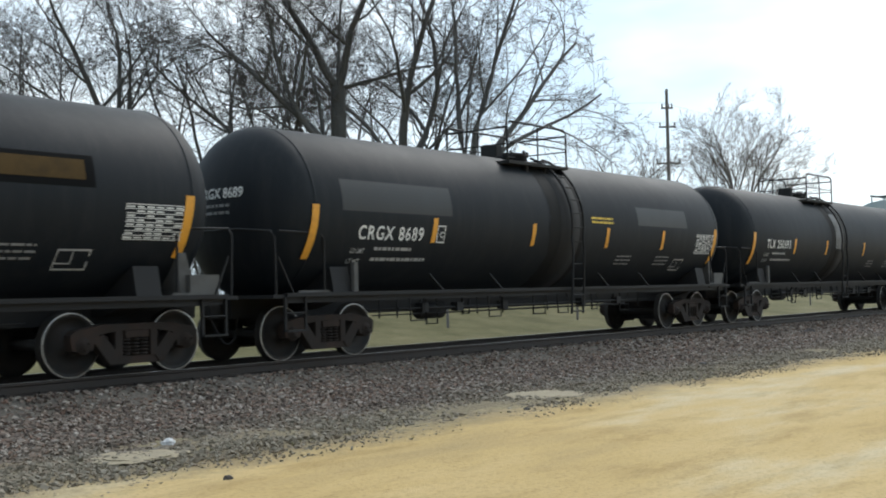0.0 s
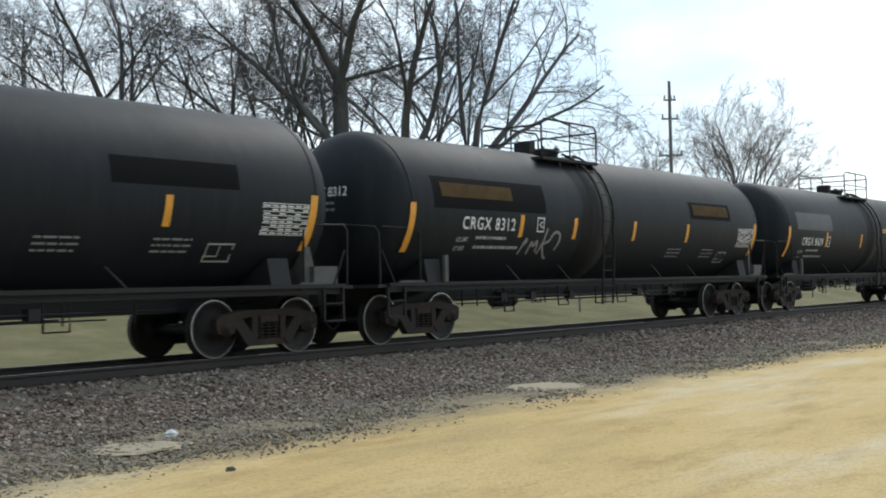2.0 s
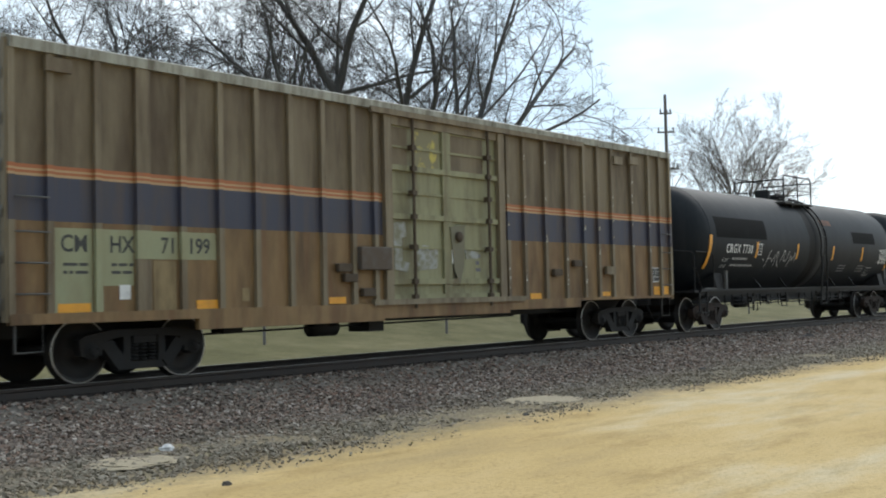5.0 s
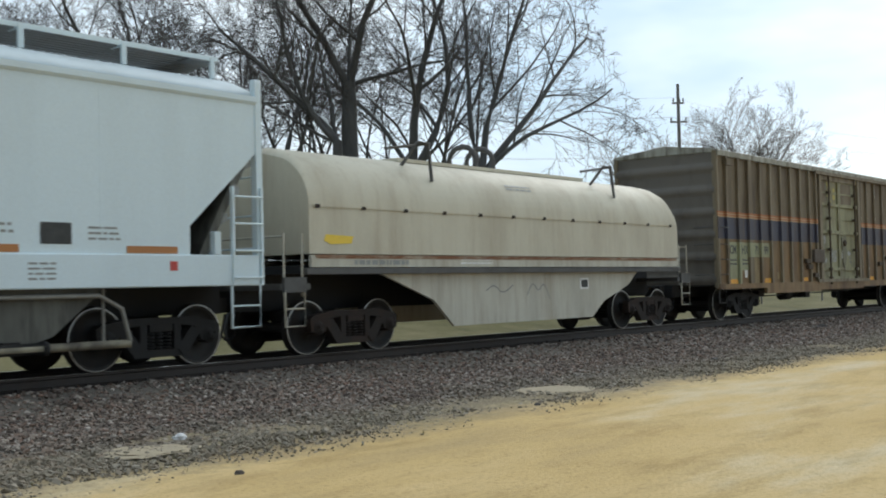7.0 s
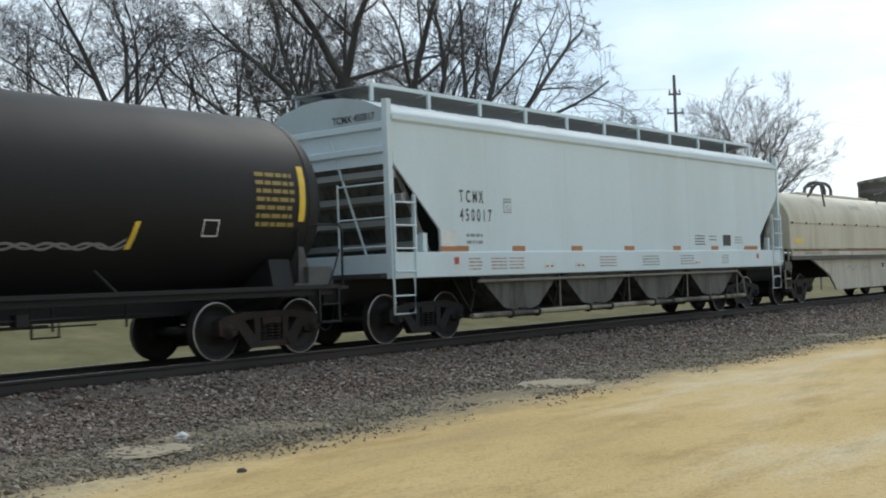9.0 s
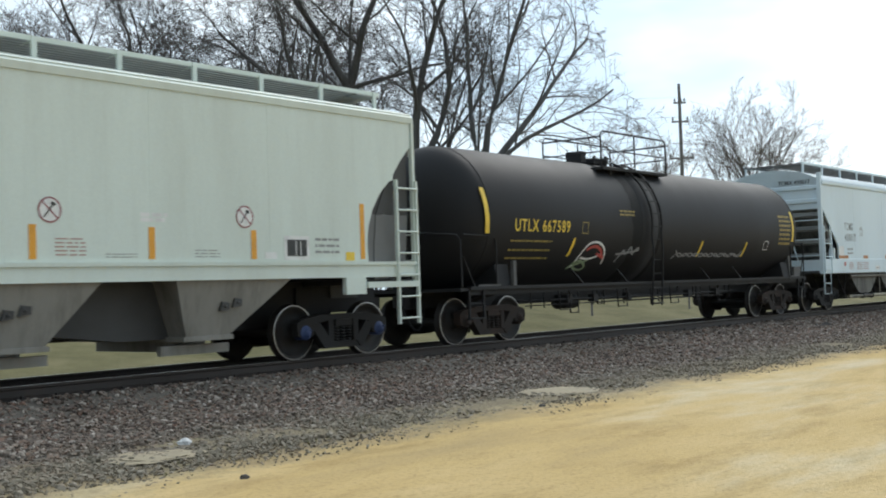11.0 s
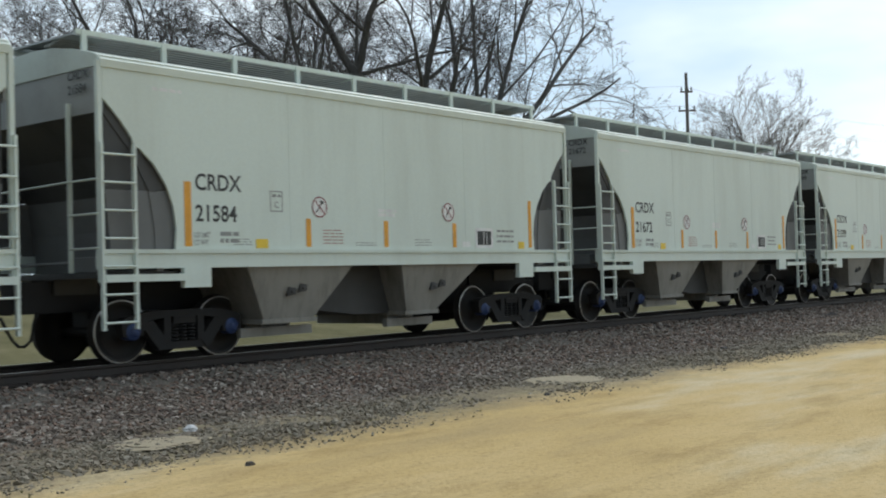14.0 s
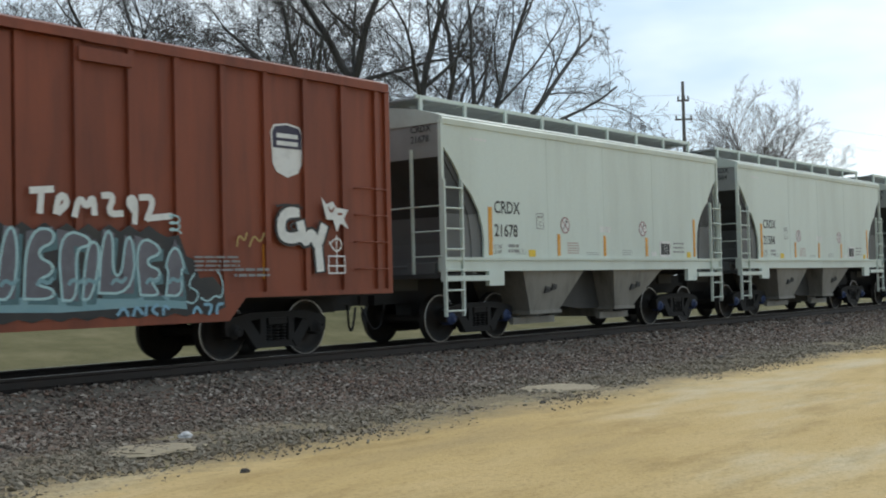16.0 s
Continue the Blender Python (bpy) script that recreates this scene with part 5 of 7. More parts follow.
def long_hopper(x, mark, number):
    car = new_car("covered_hopper", x, "pale blue-white long covered hopper car with a full-length sill", "hopper car")
    truck(car, -6.87, "grimy", "grimy")
    truck(car, 6.95, "grimy", "grimy")
    Y, ze = 1.60, 4.0
    outline = [(-7.08, 1.62), (-7.08, 2.05), (-8.30, 3.2), (-8.36, 4.0), (8.36, 4.0), (8.36, 3.2), (7.08, 2.05), (7.08, 1.62)]
    for s in (-1, 1):
        Mesh().prism(outline, s * Y - 0.02, s * Y + 0.02).done("side_sheet", PALE, car)
        Mesh().prism_x([(s * (Y + 0.03), 3.93), (s * (Y + 0.07), 3.97), (s * (Y + 0.07), 4.05), (s * (Y - 0.05), 4.05), (s * (Y - 0.05), 3.93)], -8.36, 8.36).done("roof_chord", PALE, car)
        Mesh().box(-8.36, 8.36, s * Y - 0.06, s * Y + 0.06, 1.18, 1.64).done("side_sill", PALE, car, bevel=0.02)
        for q in [-5.6 + 2.8 * i for i in range(5)]:
            Mesh().box(q - 0.012, q + 0.012, s * Y - 0.022, s * Y + 0.022, 1.64, 3.93).done("side_seam", PALE, car)
    Mesh().prism_x([(-Y, 4.03), (-1.5, 4.16), (-1.0, 4.37), (-0.5, 4.47), (0, 4.50), (0.5, 4.47), (1.0, 4.37), (1.5, 4.16), (Y, 4.03), (Y - 0.1, 3.95), (-Y + 0.1, 3.95)], -8.36, 8.36, 0, True).done("roof", PALE_ROOF, car)
    for s in (-1, 1):
        a, b = sorted((s * 8.30, s * 8.34))
        Mesh().prism_x([(-1.58, 3.2), (1.58, 3.2), (1.58, 4.0), (1.0, 4.34), (0, 4.46), (-1.0, 4.34), (-1.58, 4.0)], a, b).done("end_sheet", PALE, car)
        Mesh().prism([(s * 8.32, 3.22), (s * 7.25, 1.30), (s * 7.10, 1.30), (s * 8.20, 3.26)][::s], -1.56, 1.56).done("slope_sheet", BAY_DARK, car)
        for i in range(6):
            z = 3.88 - i * 0.42
            xx = s * (8.40 - max(0, 3.22 - z) * 0.557)
            Mesh().prism([(xx - s * 0.12, z - 0.10), (xx, z - 0.05), (xx, z + 0.05), (xx - s * 0.12, z + 0.10)][::-s], -1.56, 1.56).done("end_rib", PALE if i < 2 else END_GREY, car)
        for y in (-1.58, 1.58):
            Mesh().box(min(s * 8.34, s * 8.46), max(s * 8.34, s * 8.46), y - 0.06, y + 0.06, 1.18, 4.32).done("corner_post", PALE, car)
        Mesh().tube([(s * 8.4, -0.2, 3.7), (s * 8.0, -0.75, 1.3)], 0.025, 6).done("end_brace", PALE, car)
        Mesh().box(min(s * 8.36, s * 8.44), max(s * 8.36, s * 8.44), -1.515, 1.515, 1.20, 1.62).done("end_beam", PALE, car, bevel=0.012)
        Mesh().box(min(s * 7.50, s * 7.62), max(s * 7.50, s * 7.62), -1.66, -1.50, 1.64, 1.98).done("valve_box", PALE, car, bevel=0.01)
        lettering(mark + " " + number, 0.125, lambda u, v, s=s: (s * 8.375, s * (u + 0.25), 4.005 + v), INK, car, stretch=0.95)
        x0, x1 = sorted((s * 8.40, s * 7.84))
        ladder(car, x0, x1, 1.2, 2.66, -Y - 0.06, 4, PALE)
        m = Mesh()
        m.tube([(x0, -1.62, 1.2), (x0, -1.62, 0.56), (x1, -1.62, 0.56), (x1, -1.62, 1.2)], 0.025, 6).tube([(x0, -1.62, 0.88), (x1, -1.62, 0.88)], 0.016, 6)
        m.done("step", PALE, car)
        m = Mesh()
        for z in (1.75, 2.25, 2.85):
            m.tube([(s * 8.46, -1.58, z), (s * 8.46, -0.4, z)], 0.018, 6)
        m.tube([(s * 8.46, -0.4, 1.2), (s * 8.46, -0.4, 2.9)], 0.02, 6)
        m.done("end_ladder", PALE, car)
        Mesh().box(min(s * 7.1, s * 8.6), max(s * 7.1, s * 8.6), -1.5, 1.5, 1.2, 1.28).done("end_deck", END_DARK, car)
        # panel added to close the gap at the end; its grey stands for shade
        Mesh().prism([(s * 7.12, 1.30), (s * 8.34, 1.30), (s * 8.34, 3.16), (s * 8.24, 3.10), (s * 7.12, 2.05)][::-s], 1.52, 1.55).done("end_filler", END_GREY, car)
        coupler(car, s * 8.85, s)
        Mesh().box(min(s * 5.9, s * 8.75), max(s * 5.9, s * 8.75), -0.25, 0.25, 0.75, 1.2).done("draft_sill", BLACK, car)
    # sill deepened so black fills the shadowed gaps between the bays
    Mesh().box(-6, 6, -0.2, 0.2, 0.60, 1.25).done("centre_sill", BLACK, car)
    bw = Mesh().spin([(-8.62, 0.27), (-8.59, 0.29), (-8.56, 0.27), (-8.59, 0.25), (-8.62, 0.27)], 24, "x", (0, 0.6, 1.75))
    for i in range(4):
        a = i * math.pi / 4
        bw.tube([(-8.59, 0.6 - 0.27 * math.cos(a), 1.75 - 0.27 * math.sin(a)), (-8.59, 0.6 + 0.27 * math.cos(a), 1.75 + 0.27 * math.sin(a))], 0.012, 5)
    bw.done("brake_wheel", BLACK, car)
    for i in range(4):
        c = -4.35 + i * 2.9
        vs = []
        trough = [(-1.42, 1.22), (-1.25, 1.05), (-0.62, 0.56), (-0.3, 0.47), (0.3, 0.47), (0.62, 0.56), (1.25, 1.05), (1.42, 1.22)]
        k = len(trough) - 1
        for q, z in trough:
            vs += [(c + q, -1.45, z), (c + q, 1.45, z)]
        fs = [(2 * j, 2 * j + 1, 2 * j + 3, 2 * j + 2) for j in range(k)] + [tuple(range(0, 2 * k + 2, 2)), tuple(range(2 * k + 1, 0, -2))]
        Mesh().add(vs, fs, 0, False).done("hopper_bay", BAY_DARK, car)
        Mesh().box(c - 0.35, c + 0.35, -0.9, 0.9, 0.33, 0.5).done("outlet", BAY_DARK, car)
        Mesh().tube([(c + 1.35, -1.5, 1.2), (c + 1.35, -1.5, 0.42)], 0.022, 6).done("pipe_hanger", BAY_GREY, car)
        hose = [(c - 1.55 + 0.02 * j, -1.35, 1.15 - 0.11 * j + 0.012 * j * j) for j in range(7)]
        Mesh().tube(hose, 0.03, 6).tube([(c - 1.9, -1.2, 1.15), (c - 1.5, -1.3, 0.5)], 0.02, 6).tube([(c - 1.1, -1.2, 1.15), (c - 1.5, -1.3, 0.5)], 0.02, 6).done("hose", BLACK, car)
        Mesh().spin([(-0.5, 0.06), (-0.5, 0.095), (-0.42, 0.095), (-0.42, 0.075), (0.42, 0.075), (0.42, 0.095), (0.5, 0.095), (0.5, 0.06)], 12, "x", (c, -1.50, 0.42)).box(c - 0.12, c + 0.12, -1.52, -0.9, 0.36, 0.52).done("outlet_coupling", TRUCK, car)
    Mesh().tube([(-6.1, -1.52, 0.42), (6.1, -1.52, 0.42)], 0.058, 10).done("outlet_pipe", PIPE_TAN, car)
    Mesh().tube([(-5.9, -1.56, 1.08), (5.6, -1.56, 1.08), (5.95, -1.56, 0.9), (6.1, -1.54, 0.45)], 0.032, 8).done("vent_pipe", BAY_GREY, car)
    roof_walk(car, 8.2, 4.69, 1.56, 0.95, PALE, GALV)
    yd = -Y - 0.024
    w = lambda u, v: (u, yd, v)
    if mark:
        for i, ch in enumerate(mark):
            lettering(ch, 0.23, flat(-6.48 + i * 0.2, 2.57, yd), INK, car, stretch=0.62)
        for i, ch in enumerate(number):
            lettering(ch, 0.23, flat(-6.48 + i * 0.175, 2.22, yd), INK, car, stretch=0.68)
        lettering(mark + " " + number, 0.16, lambda u, v: (-8.355, -0.1 - u * 0.9, 3.98 + v), INK, car)
    white_frame(car, -5.08, -4.83, 2.40, 2.68, w, END_GREY, 0.02)
    lettering("C", 0.10, flat(-5.0, 2.45, yd - 0.002), END_GREY, car)
    bars(car, -5.04, -4.87, 2.59, 2.64, 1, w, END_GREY, seed=4, fill=0.9)
    Mesh().box(-7.05, -6.62, yd - 0.004, yd, 1.74, 2.04).done("white_label", WHITE, car)
    bars(car, -6.3, -5.8, 1.72, 1.98, 2, w, END_GREY, seed=3, fill=0.45)
    brown_tape = paint("brown_reflective_tape", (0.42, 0.17, 0.05), 0.5, amount=0.3)
    for a, b in ((-7.1, -6.25), (-4.83, -4.4), (-2.68, -2.25), (-0.45, 0.0), (1.9, 2.3), (4.0, 4.4), (6.0, 6.85)):
        Mesh().box(a, b, yd - 0.004, yd + 0.002, 1.65, 1.75).done("reflective_tape", brown_tape, car)
    ys = -Y - 0.064
    ws = lambda u, v: (u, ys, v)
    for a, b, m in ((-6.3, -5.9, PALE_RED), (-5.6, -5.1, PALE_RED), (-5.0, -4.5, PALE_RED), (-1.6, -0.9, PALE_RED), (0.3, 1.1, END_GREY), (2.2, 2.9, END_GREY), (4.5, 4.9, END_GREY)):
        bars(car, a, b, 1.26, 1.52, 4, ws, m, seed=int(a * 10 + 99), fill=0.4)
    for a in (-6.74, 6.69):
        Mesh().box(a, a + 0.13, ys - 0.004, ys, 1.41, 1.54).done("red_label", SPRAY_RED, car)
    for a in (-3.8, -2.6, 2.9):
        label = Mesh().box(a, a + 0.4, ys - 0.004, ys, 1.27, 1.40).done("white_label", WHITE, car)
        for q in (0.08, 0.24):
            Mesh().box(a + q, a + q + 0.08, ys - 0.007, ys - 0.003, 1.32, 1.35).done("label_bar", INK, label)
    bars(car, 3.1, 3.65, 1.74, 2.02, 4, w, INK, seed=21, fill=0.4)
    bars(car, 3.9, 4.35, 1.84, 2.02, 2, w, END_GREY, seed=22, fill=0.4)
    Mesh().box(4.7, 5.15, yd - 0.004, yd, 1.76, 2.04).done("data_label", INK, car)
    bars(car, 5.4, 5.9, 1.78, 2.0, 3, w, END_GREY, seed=23, fill=0.4)
    return car


long_hopper(-66.62, "TCMX", "450017")
long_hopper(57.0, "", "")


# ------------------------------------------------------------------ coil car
def coil_car(x):
    car = new_car("coil_car", x, "tan coil car under a rounded riveted hood", "coil car")
    truck(car, -4.85, "rusty", "rusty")
    truck(car, 5.6, "rusty", "rusty")
    Y = 1.45
    # hood: upright side, rounded shoulder, low ridge
    side = [(Y, 1.68), (Y, 2.46)] + [(Y - 0.95 + 0.95 * math.cos(radians(a)), 2.50 + 0.95 * math.sin(radians(a))) for a in range(0, 75, 8)] + [(0.4, 3.50)]
    sec = [(-y, z) for y, z in side] + [(y, z) for y, z in side[::-1]]
    xs = [(-6.28, 0.94), (-6.2, 1.0), (6.0, 1.0), (6.25, 0.965), (6.4, 0.86)]
    n = len(sec)
    vs = [(q, y, 1.68 + (z - 1.68) * k) for q, k in xs for y, z in sec]
    fs = [(i * n + j, i * n + j + 1, (i + 1) * n + j + 1, (i + 1) * n + j) for i in range(len(xs) - 1) for j in range(n - 1)]
    m = Mesh().add(vs, fs, 0, True)
    m.add(vs[:n], [tuple(range(n))]).add(vs[-n:], [tuple(range(n))[::-1]])
    m.done("hood", TAN, car)
    for s in (-1, 1):
        Mesh().box(-6.2, 6.2, s * Y - 0.02, s * Y + 0.02, 2.45, 2.49).done("hood_seam", TAN, car)
        for q in [-6.1 + 1.1 * i for i in range(12)]:
            Mesh().box(q - 0.05, q + 0.05, s * Y - 0.03, s * Y + 0.03, 2.43, 2.49).done("hood_latch", TRUCK_RUST, car)
        Mesh().box(-6.3, 6.3, s * (Y + 0.03) - 0.03, s * (Y + 0.03) + 0.03, 1.46, 1.66).done("upper_side", TAN_LOW, car)
        Mesh().box(-6.45, 6.3, s * (Y + 0.03) - 0.09, s * (Y + 0.03) + 0.07, 1.34, 1.44).done("side_ledge", paint_grey, car, bevel=0.01)
        Mesh().prism([(-4.5, 1.34), (-3.1, 0.86), (-2.5, 0.36), (2.4, 0.36), (2.9, 0.70), (4.0, 1.05), (4.4, 1.34)], s * 1.38 - 0.03, s * 1.38 + 0.03).done("fish_belly_side", TAN_LOW, car)
    for q, z in ((-3.0, 3.5), (3.6, 3.5)):
        m = Mesh()
        m.tube([(q - 0.35, -0.9, 3.35), (q - 0.15, -1.15, 3.78), (q + 0.15, -1.15, 3.78), (q + 0.05, -1.3, 3.05)], 0.035, 6)
        m.tube([(q - 0.9, -1.0, 3.62), (q + 0.2, -1.15, 3.78)], 0.03, 6)
        m.done("lifting_frame", paint_grey, car)
    for q in (-0.35, 0.25):
        Mesh().tube([(q, -0.35, 3.5)] + [(q, -0.35 + 0.35 * (1 - math.cos(radians(a))), 3.75 + 0.28 * math.sin(radians(a))) for a in range(0, 181, 30)] + [(q, 0.35, 3.5)], 0.06, 8).done("lifting_loop", paint_grey, car)
    Mesh().box(-3.0, 3.6, -0.5, 0.5, 3.49, 3.56).done("roof_ridge", TAN, car)
    Mesh().box(-6.9, 6.9, -0.3, 0.3, 0.75, 1.4).box(-6.3, 6.3, -1.36, 1.36, 1.36, 1.5).done("underframe", BLACK, car)
    rusty = paint("rust_streaks", (0.19, 0.08, 0.035), 0.8, dirt=(0.42, 0.36, 0.27), amount=1.0, scale=3, streak=0.3)
    Mesh().box(-6.2, 6.2, -Y - 0.066, -Y - 0.05, 1.60, 1.665).done("rust_line", rusty, car)
    for s in (-1, 1):
        m = Mesh()
        for y in (-1.45, 1.45):
            m.tube([(s * 6.45, y, 1.0), (s * 6.45, y, 2.0)], 0.02, 6).tube([(s * 6.85, y, 1.0), (s * 6.85, y, 2.0)], 0.02, 6)
        m.tube([(s * 6.85, -1.45, 1.95), (s * 6.85, 1.45, 1.95)], 0.02, 6)
        m.done("handrail", TAN_LOW, car)
        Mesh().box(min(s * 6.3, s * 6.95), max(s * 6.3, s * 6.95), -1.48, 1.48, 1.1, 1.2).box(min(s * 6.42, s * 6.9), max(s * 6.42, s * 6.9), -1.52, -1.46, 1.06, 1.3).done("end_deck", paint_grey, car)
        m = Mesh()
        m.tube([(s * 6.45, -1.5, 1.1), (s * 6.45, -1.5, 0.52), (s * 6.88, -1.5, 0.52), (s * 6.88, -1.5, 1.1)], 0.022, 6).tube([(s * 6.45, -1.5, 0.8), (s * 6.88, -1.5, 0.8)], 0.016, 6)
        m.done("step", TAN_LOW, car)
        coupler(car, s * 7.1, s)
    w = lambda u, v: (u, -Y - 0.064, v)
    bars(car, -5.3, -3.9, 1.48, 1.58, 1, w, END_GREY, seed=3, fill=0.8)
    bars(car, -2.4, -1.4, 1.48, 1.62, 2, w, WHITE, seed=4)
    bars(car, -0.6, 0.3, 2.98, 3.12, 2, lambda u, v: (u, -Y + 0.95 - 0.96 * math.cos(math.asin((v - 2.5) / 0.96)), v), END_GREY, seed=5)
    Mesh().prism([(-5.95, 1.9), (-5.8, 1.84), (-5.3, 1.86), (-5.25, 1.98), (-5.9, 2.0)], -Y - 0.01, -Y - 0.003).done("yellow_label", YELLOW, car)
    Mesh().box(1.9, 2.25, -1.42, -1.412, 0.98, 1.22).box(1.95, 2.2, -1.424, -1.415, 1.02, 1.18, 1).done("data_label", [WHITE, INK], car)
    scrawl(car, [[(0, 0.2), (0.3, 0.35), (0.5, 0.1), (0.9, 0.3)], [(1.4, 0.1), (1.6, 0.4), (1.8, 0.1), (2.0, 0.4), (2.2, 0.0)]], lambda u, v: (u - 1.5, -1.414, v + 0.8), DIM, 0.025)
    return car


coil_car(-50.72)


# ------------------------------------------------------------------ boxcars
def box_end(car, x, s, Y, z0, z1, material, ribs=6):
    """Corrugated boxcar end."""
    prof = []
    n = 48
    for i in range(n + 1):
        f = i / n
        z = z0 + (z1 - z0) * f
        prof.append((x + s * 0.07 * max(0, math.sin(f * ribs * 2 * math.pi)) ** 0.7, z))
    vs = [(a, y, z) for y in (-Y, Y) for a, z in prof]
    fs = [(i, i + 1, i + n + 2, i + n + 1) for i in range(n)]
    m = Mesh().add(vs, fs, 0, True)
    m.box(min(x, x - s * 0.03), max(x, x - s * 0.03), -Y, Y, z0, z1)
    return m.done("end_wall", material, car)


RUST_ROD = paint("rusty_dark_brown_iron", (0.075, 0.055, 0.036), 0.8, dirt=(0.045, 0.026, 0.016), amount=0.7, scale=5)
PAPER_OLD = paint("peeling_grey_paper", (0.34, 0.35, 0.34), 0.85, dirt=(0.20, 0.19, 0.12), amount=0.9, scale=6, spread=(0.42, 0.58))
CHIPPED = paint("chipped_pale_primer", (0.42, 0.40, 0.34), 0.8, dirt=(0.16, 0.12, 0.075), amount=1.0, scale=9, spread=(0.44, 0.56))


def old_boxcar(x):
    car = new_car("boxcar", x, "weathered brown boxcar with blue band and olive door", "boxcar")
    truck(car, -6.62, "grimy", "grimy")
    truck(car, 7.15, "grimy", "grimy")
    Y, H, z0, zt = 1.47, 9.0, 0.98, 4.42
    # body core with a doorway, and the bands painted along it
    for s in (-1, 1):
        for a, b in ((-H, -1.75), (1.75, H)) if s < 0 else ((-H, H),):
            for lo, hi, m, nm in ((z0, 2.20, BROWN_LOW, "lower_side"), (2.20, 2.78, BAND_BLUE, "blue_band"), (2.78, 2.815, BAND_PALE, "pale_line"), (2.815, 2.85, BAND_ORANGE, "orange_line"), (2.85, 2.88, BAND_PALE, "pale_line"), (2.88, 2.93, BAND_ORANGE, "orange_line"), (2.93, zt, BROWN, "upper_side")):
                Mesh().box(a, b, min(s * Y, s * Y - s * 0.04), max(s * Y, s * Y - s * 0.04), lo, hi).done(nm, m, car)
        Mesh().prism_x([(s * (Y + 0.09), zt - 0.02), (s * (Y + 0.10), zt + 0.12), (s * (Y - 0.05), zt + 0.17), (s * (Y - 0.05), zt - 0.02)], -H, H).done("roof_edge", ROOF_GALV, car)
    # side posts
    left = [-8.97, -8.41, -7.68, -6.94, -6.24, -5.53, -4.80, -4.07, -3.34, -2.61, -2.05]
    right = [1.95, 2.55, 3.33, 4.13, 4.88, 5.50, 6.12, 7.05, 7.89, 8.45, 8.97]
    for i, q in enumerate(left + right):
        wd = 0.12 if i == 3 else 0.05
        for lo, hi, m, nm in ((z0 - 0.0, 2.20, BROWN_POST, "side_post"), (2.20, 2.78, BAND_BLUE, "post_blue_band"), (2.78, 2.815, BAND_PALE, "post_pale_line"), (2.815, 2.85, BAND_ORANGE, "post_orange_line"), (2.85, 2.88, BAND_PALE, "post_pale_line"), (2.88, 2.93, BAND_ORANGE, "post_orange_line"), (2.93, zt - 0.02, BROWN_POST, "side_post")):
            Mesh().prism_x([(-Y, lo), (-Y, hi), (-Y - 0.07, hi), (-Y - 0.07, lo)], q - wd, q + wd).done(nm, m, car)
    for s in (-1, 1):
        for a, b, zz in ((-H, -6.0, 0.86), (-6.0, -1.9, 0.70), (-1.9, 1.9, 0.74), (1.9, 4.6, 0.80), (4.6, H, 0.94)):
            Mesh().box(a, b, s * (Y + 0.02) - 0.06, s * (Y + 0.02) + 0.03, zz, z0 + 0.02).done("side_sill", BROWN_LOW, car)
    Mesh().prism_x([(-Y, zt + 0.15), (0, zt + 0.33), (Y, zt + 0.15), (Y, zt + 0.05), (-Y, zt + 0.05)], -H, H).done("roof", ROOF_GALV, car)
    Mesh().box(-H, H, -Y + 0.05, Y - 0.05, 0.95, 1.05).box(-H + 0.1, H - 0.1, -0.3, 0.3, 0.66, 0.95).done("underframe", BLACK, car)
    # plug door with frame, ribs and lock rods
    yd = -Y + 0.02
    Mesh().box(-1.75, 1.75, yd, yd + 0.05, z0, zt).done("door_panel", DOOR_GREEN, car)
    Mesh().box(-1.82, -1.62, yd - 0.10, yd, z0, zt).box(1.62, 1.82, yd - 0.10, yd, z0, zt).box(-1.8, 1.8, yd - 0.06, yd, 4.18, 4.36).done("door_frame", BROWN_POST, car)
    for z in (1.10, 1.38, 2.55, 3.42):
        Mesh().box(-1.6, 1.6, yd - 0.07, yd, z - 0.05, z + 0.05).done("door_rib", DOOR_GREEN, car)
    for z in (2.0, 2.98, 3.8):
        Mesh().box(-1.6, 1.6, yd - 0.03, yd, z - 0.02, z + 0.02).done("door_rib", DOOR_GREEN, car)
    for q in (-1.05, 0.0, 1.25):
        if q == 0.0:
            Mesh().box(-0.12, 0.12, yd - 0.05, yd, z0, 4.2).done("door_post", DOOR_GREEN, car)
        else:
            Mesh().tube([(q, yd - 0.11, 0.9), (q, yd - 0.11, zt)], 0.03, 8).done("lock_rod", RUST_ROD, car)
            for z in (1.1, 1.38, 2.0, 2.55, 2.98, 3.42, 3.8):
                Mesh().box(q - 0.06, q + 0.06, yd - 0.145, yd - 0.03, z - 0.045, z + 0.045).done("rod_bracket", RUST_ROD, car)
    for a, b, c, d, m in ((-0.95, -0.2, 3.46, 4.15, paint("flaking_yellow_panel", (0.21, 0.19, 0.11), 0.7, dirt=(0.5, 0.42, 0.10), amount=0.9, scale=4, spread=(0.55, 0.62))), (0.15, 1.2, 3.46, 4.15, BROWN), (-1.6, -1.1, 3.46, 4.15, BROWN)):
        Mesh().box(a, b, yd - 0.008, yd, c, d).done("door_patch", m, car)
    for a, b, c, d in ((-0.85, -0.3, 1.62, 1.95), (-0.55, -0.35, 1.7, 1.85), (0.9, 1.05, 1.5, 1.9)):
        bars(car, a, b, c, d, 3, lambda u, v: (u, yd - 0.01, v), SPRAY_GREY, "paper_remnants", 0.5, int(c * 70))
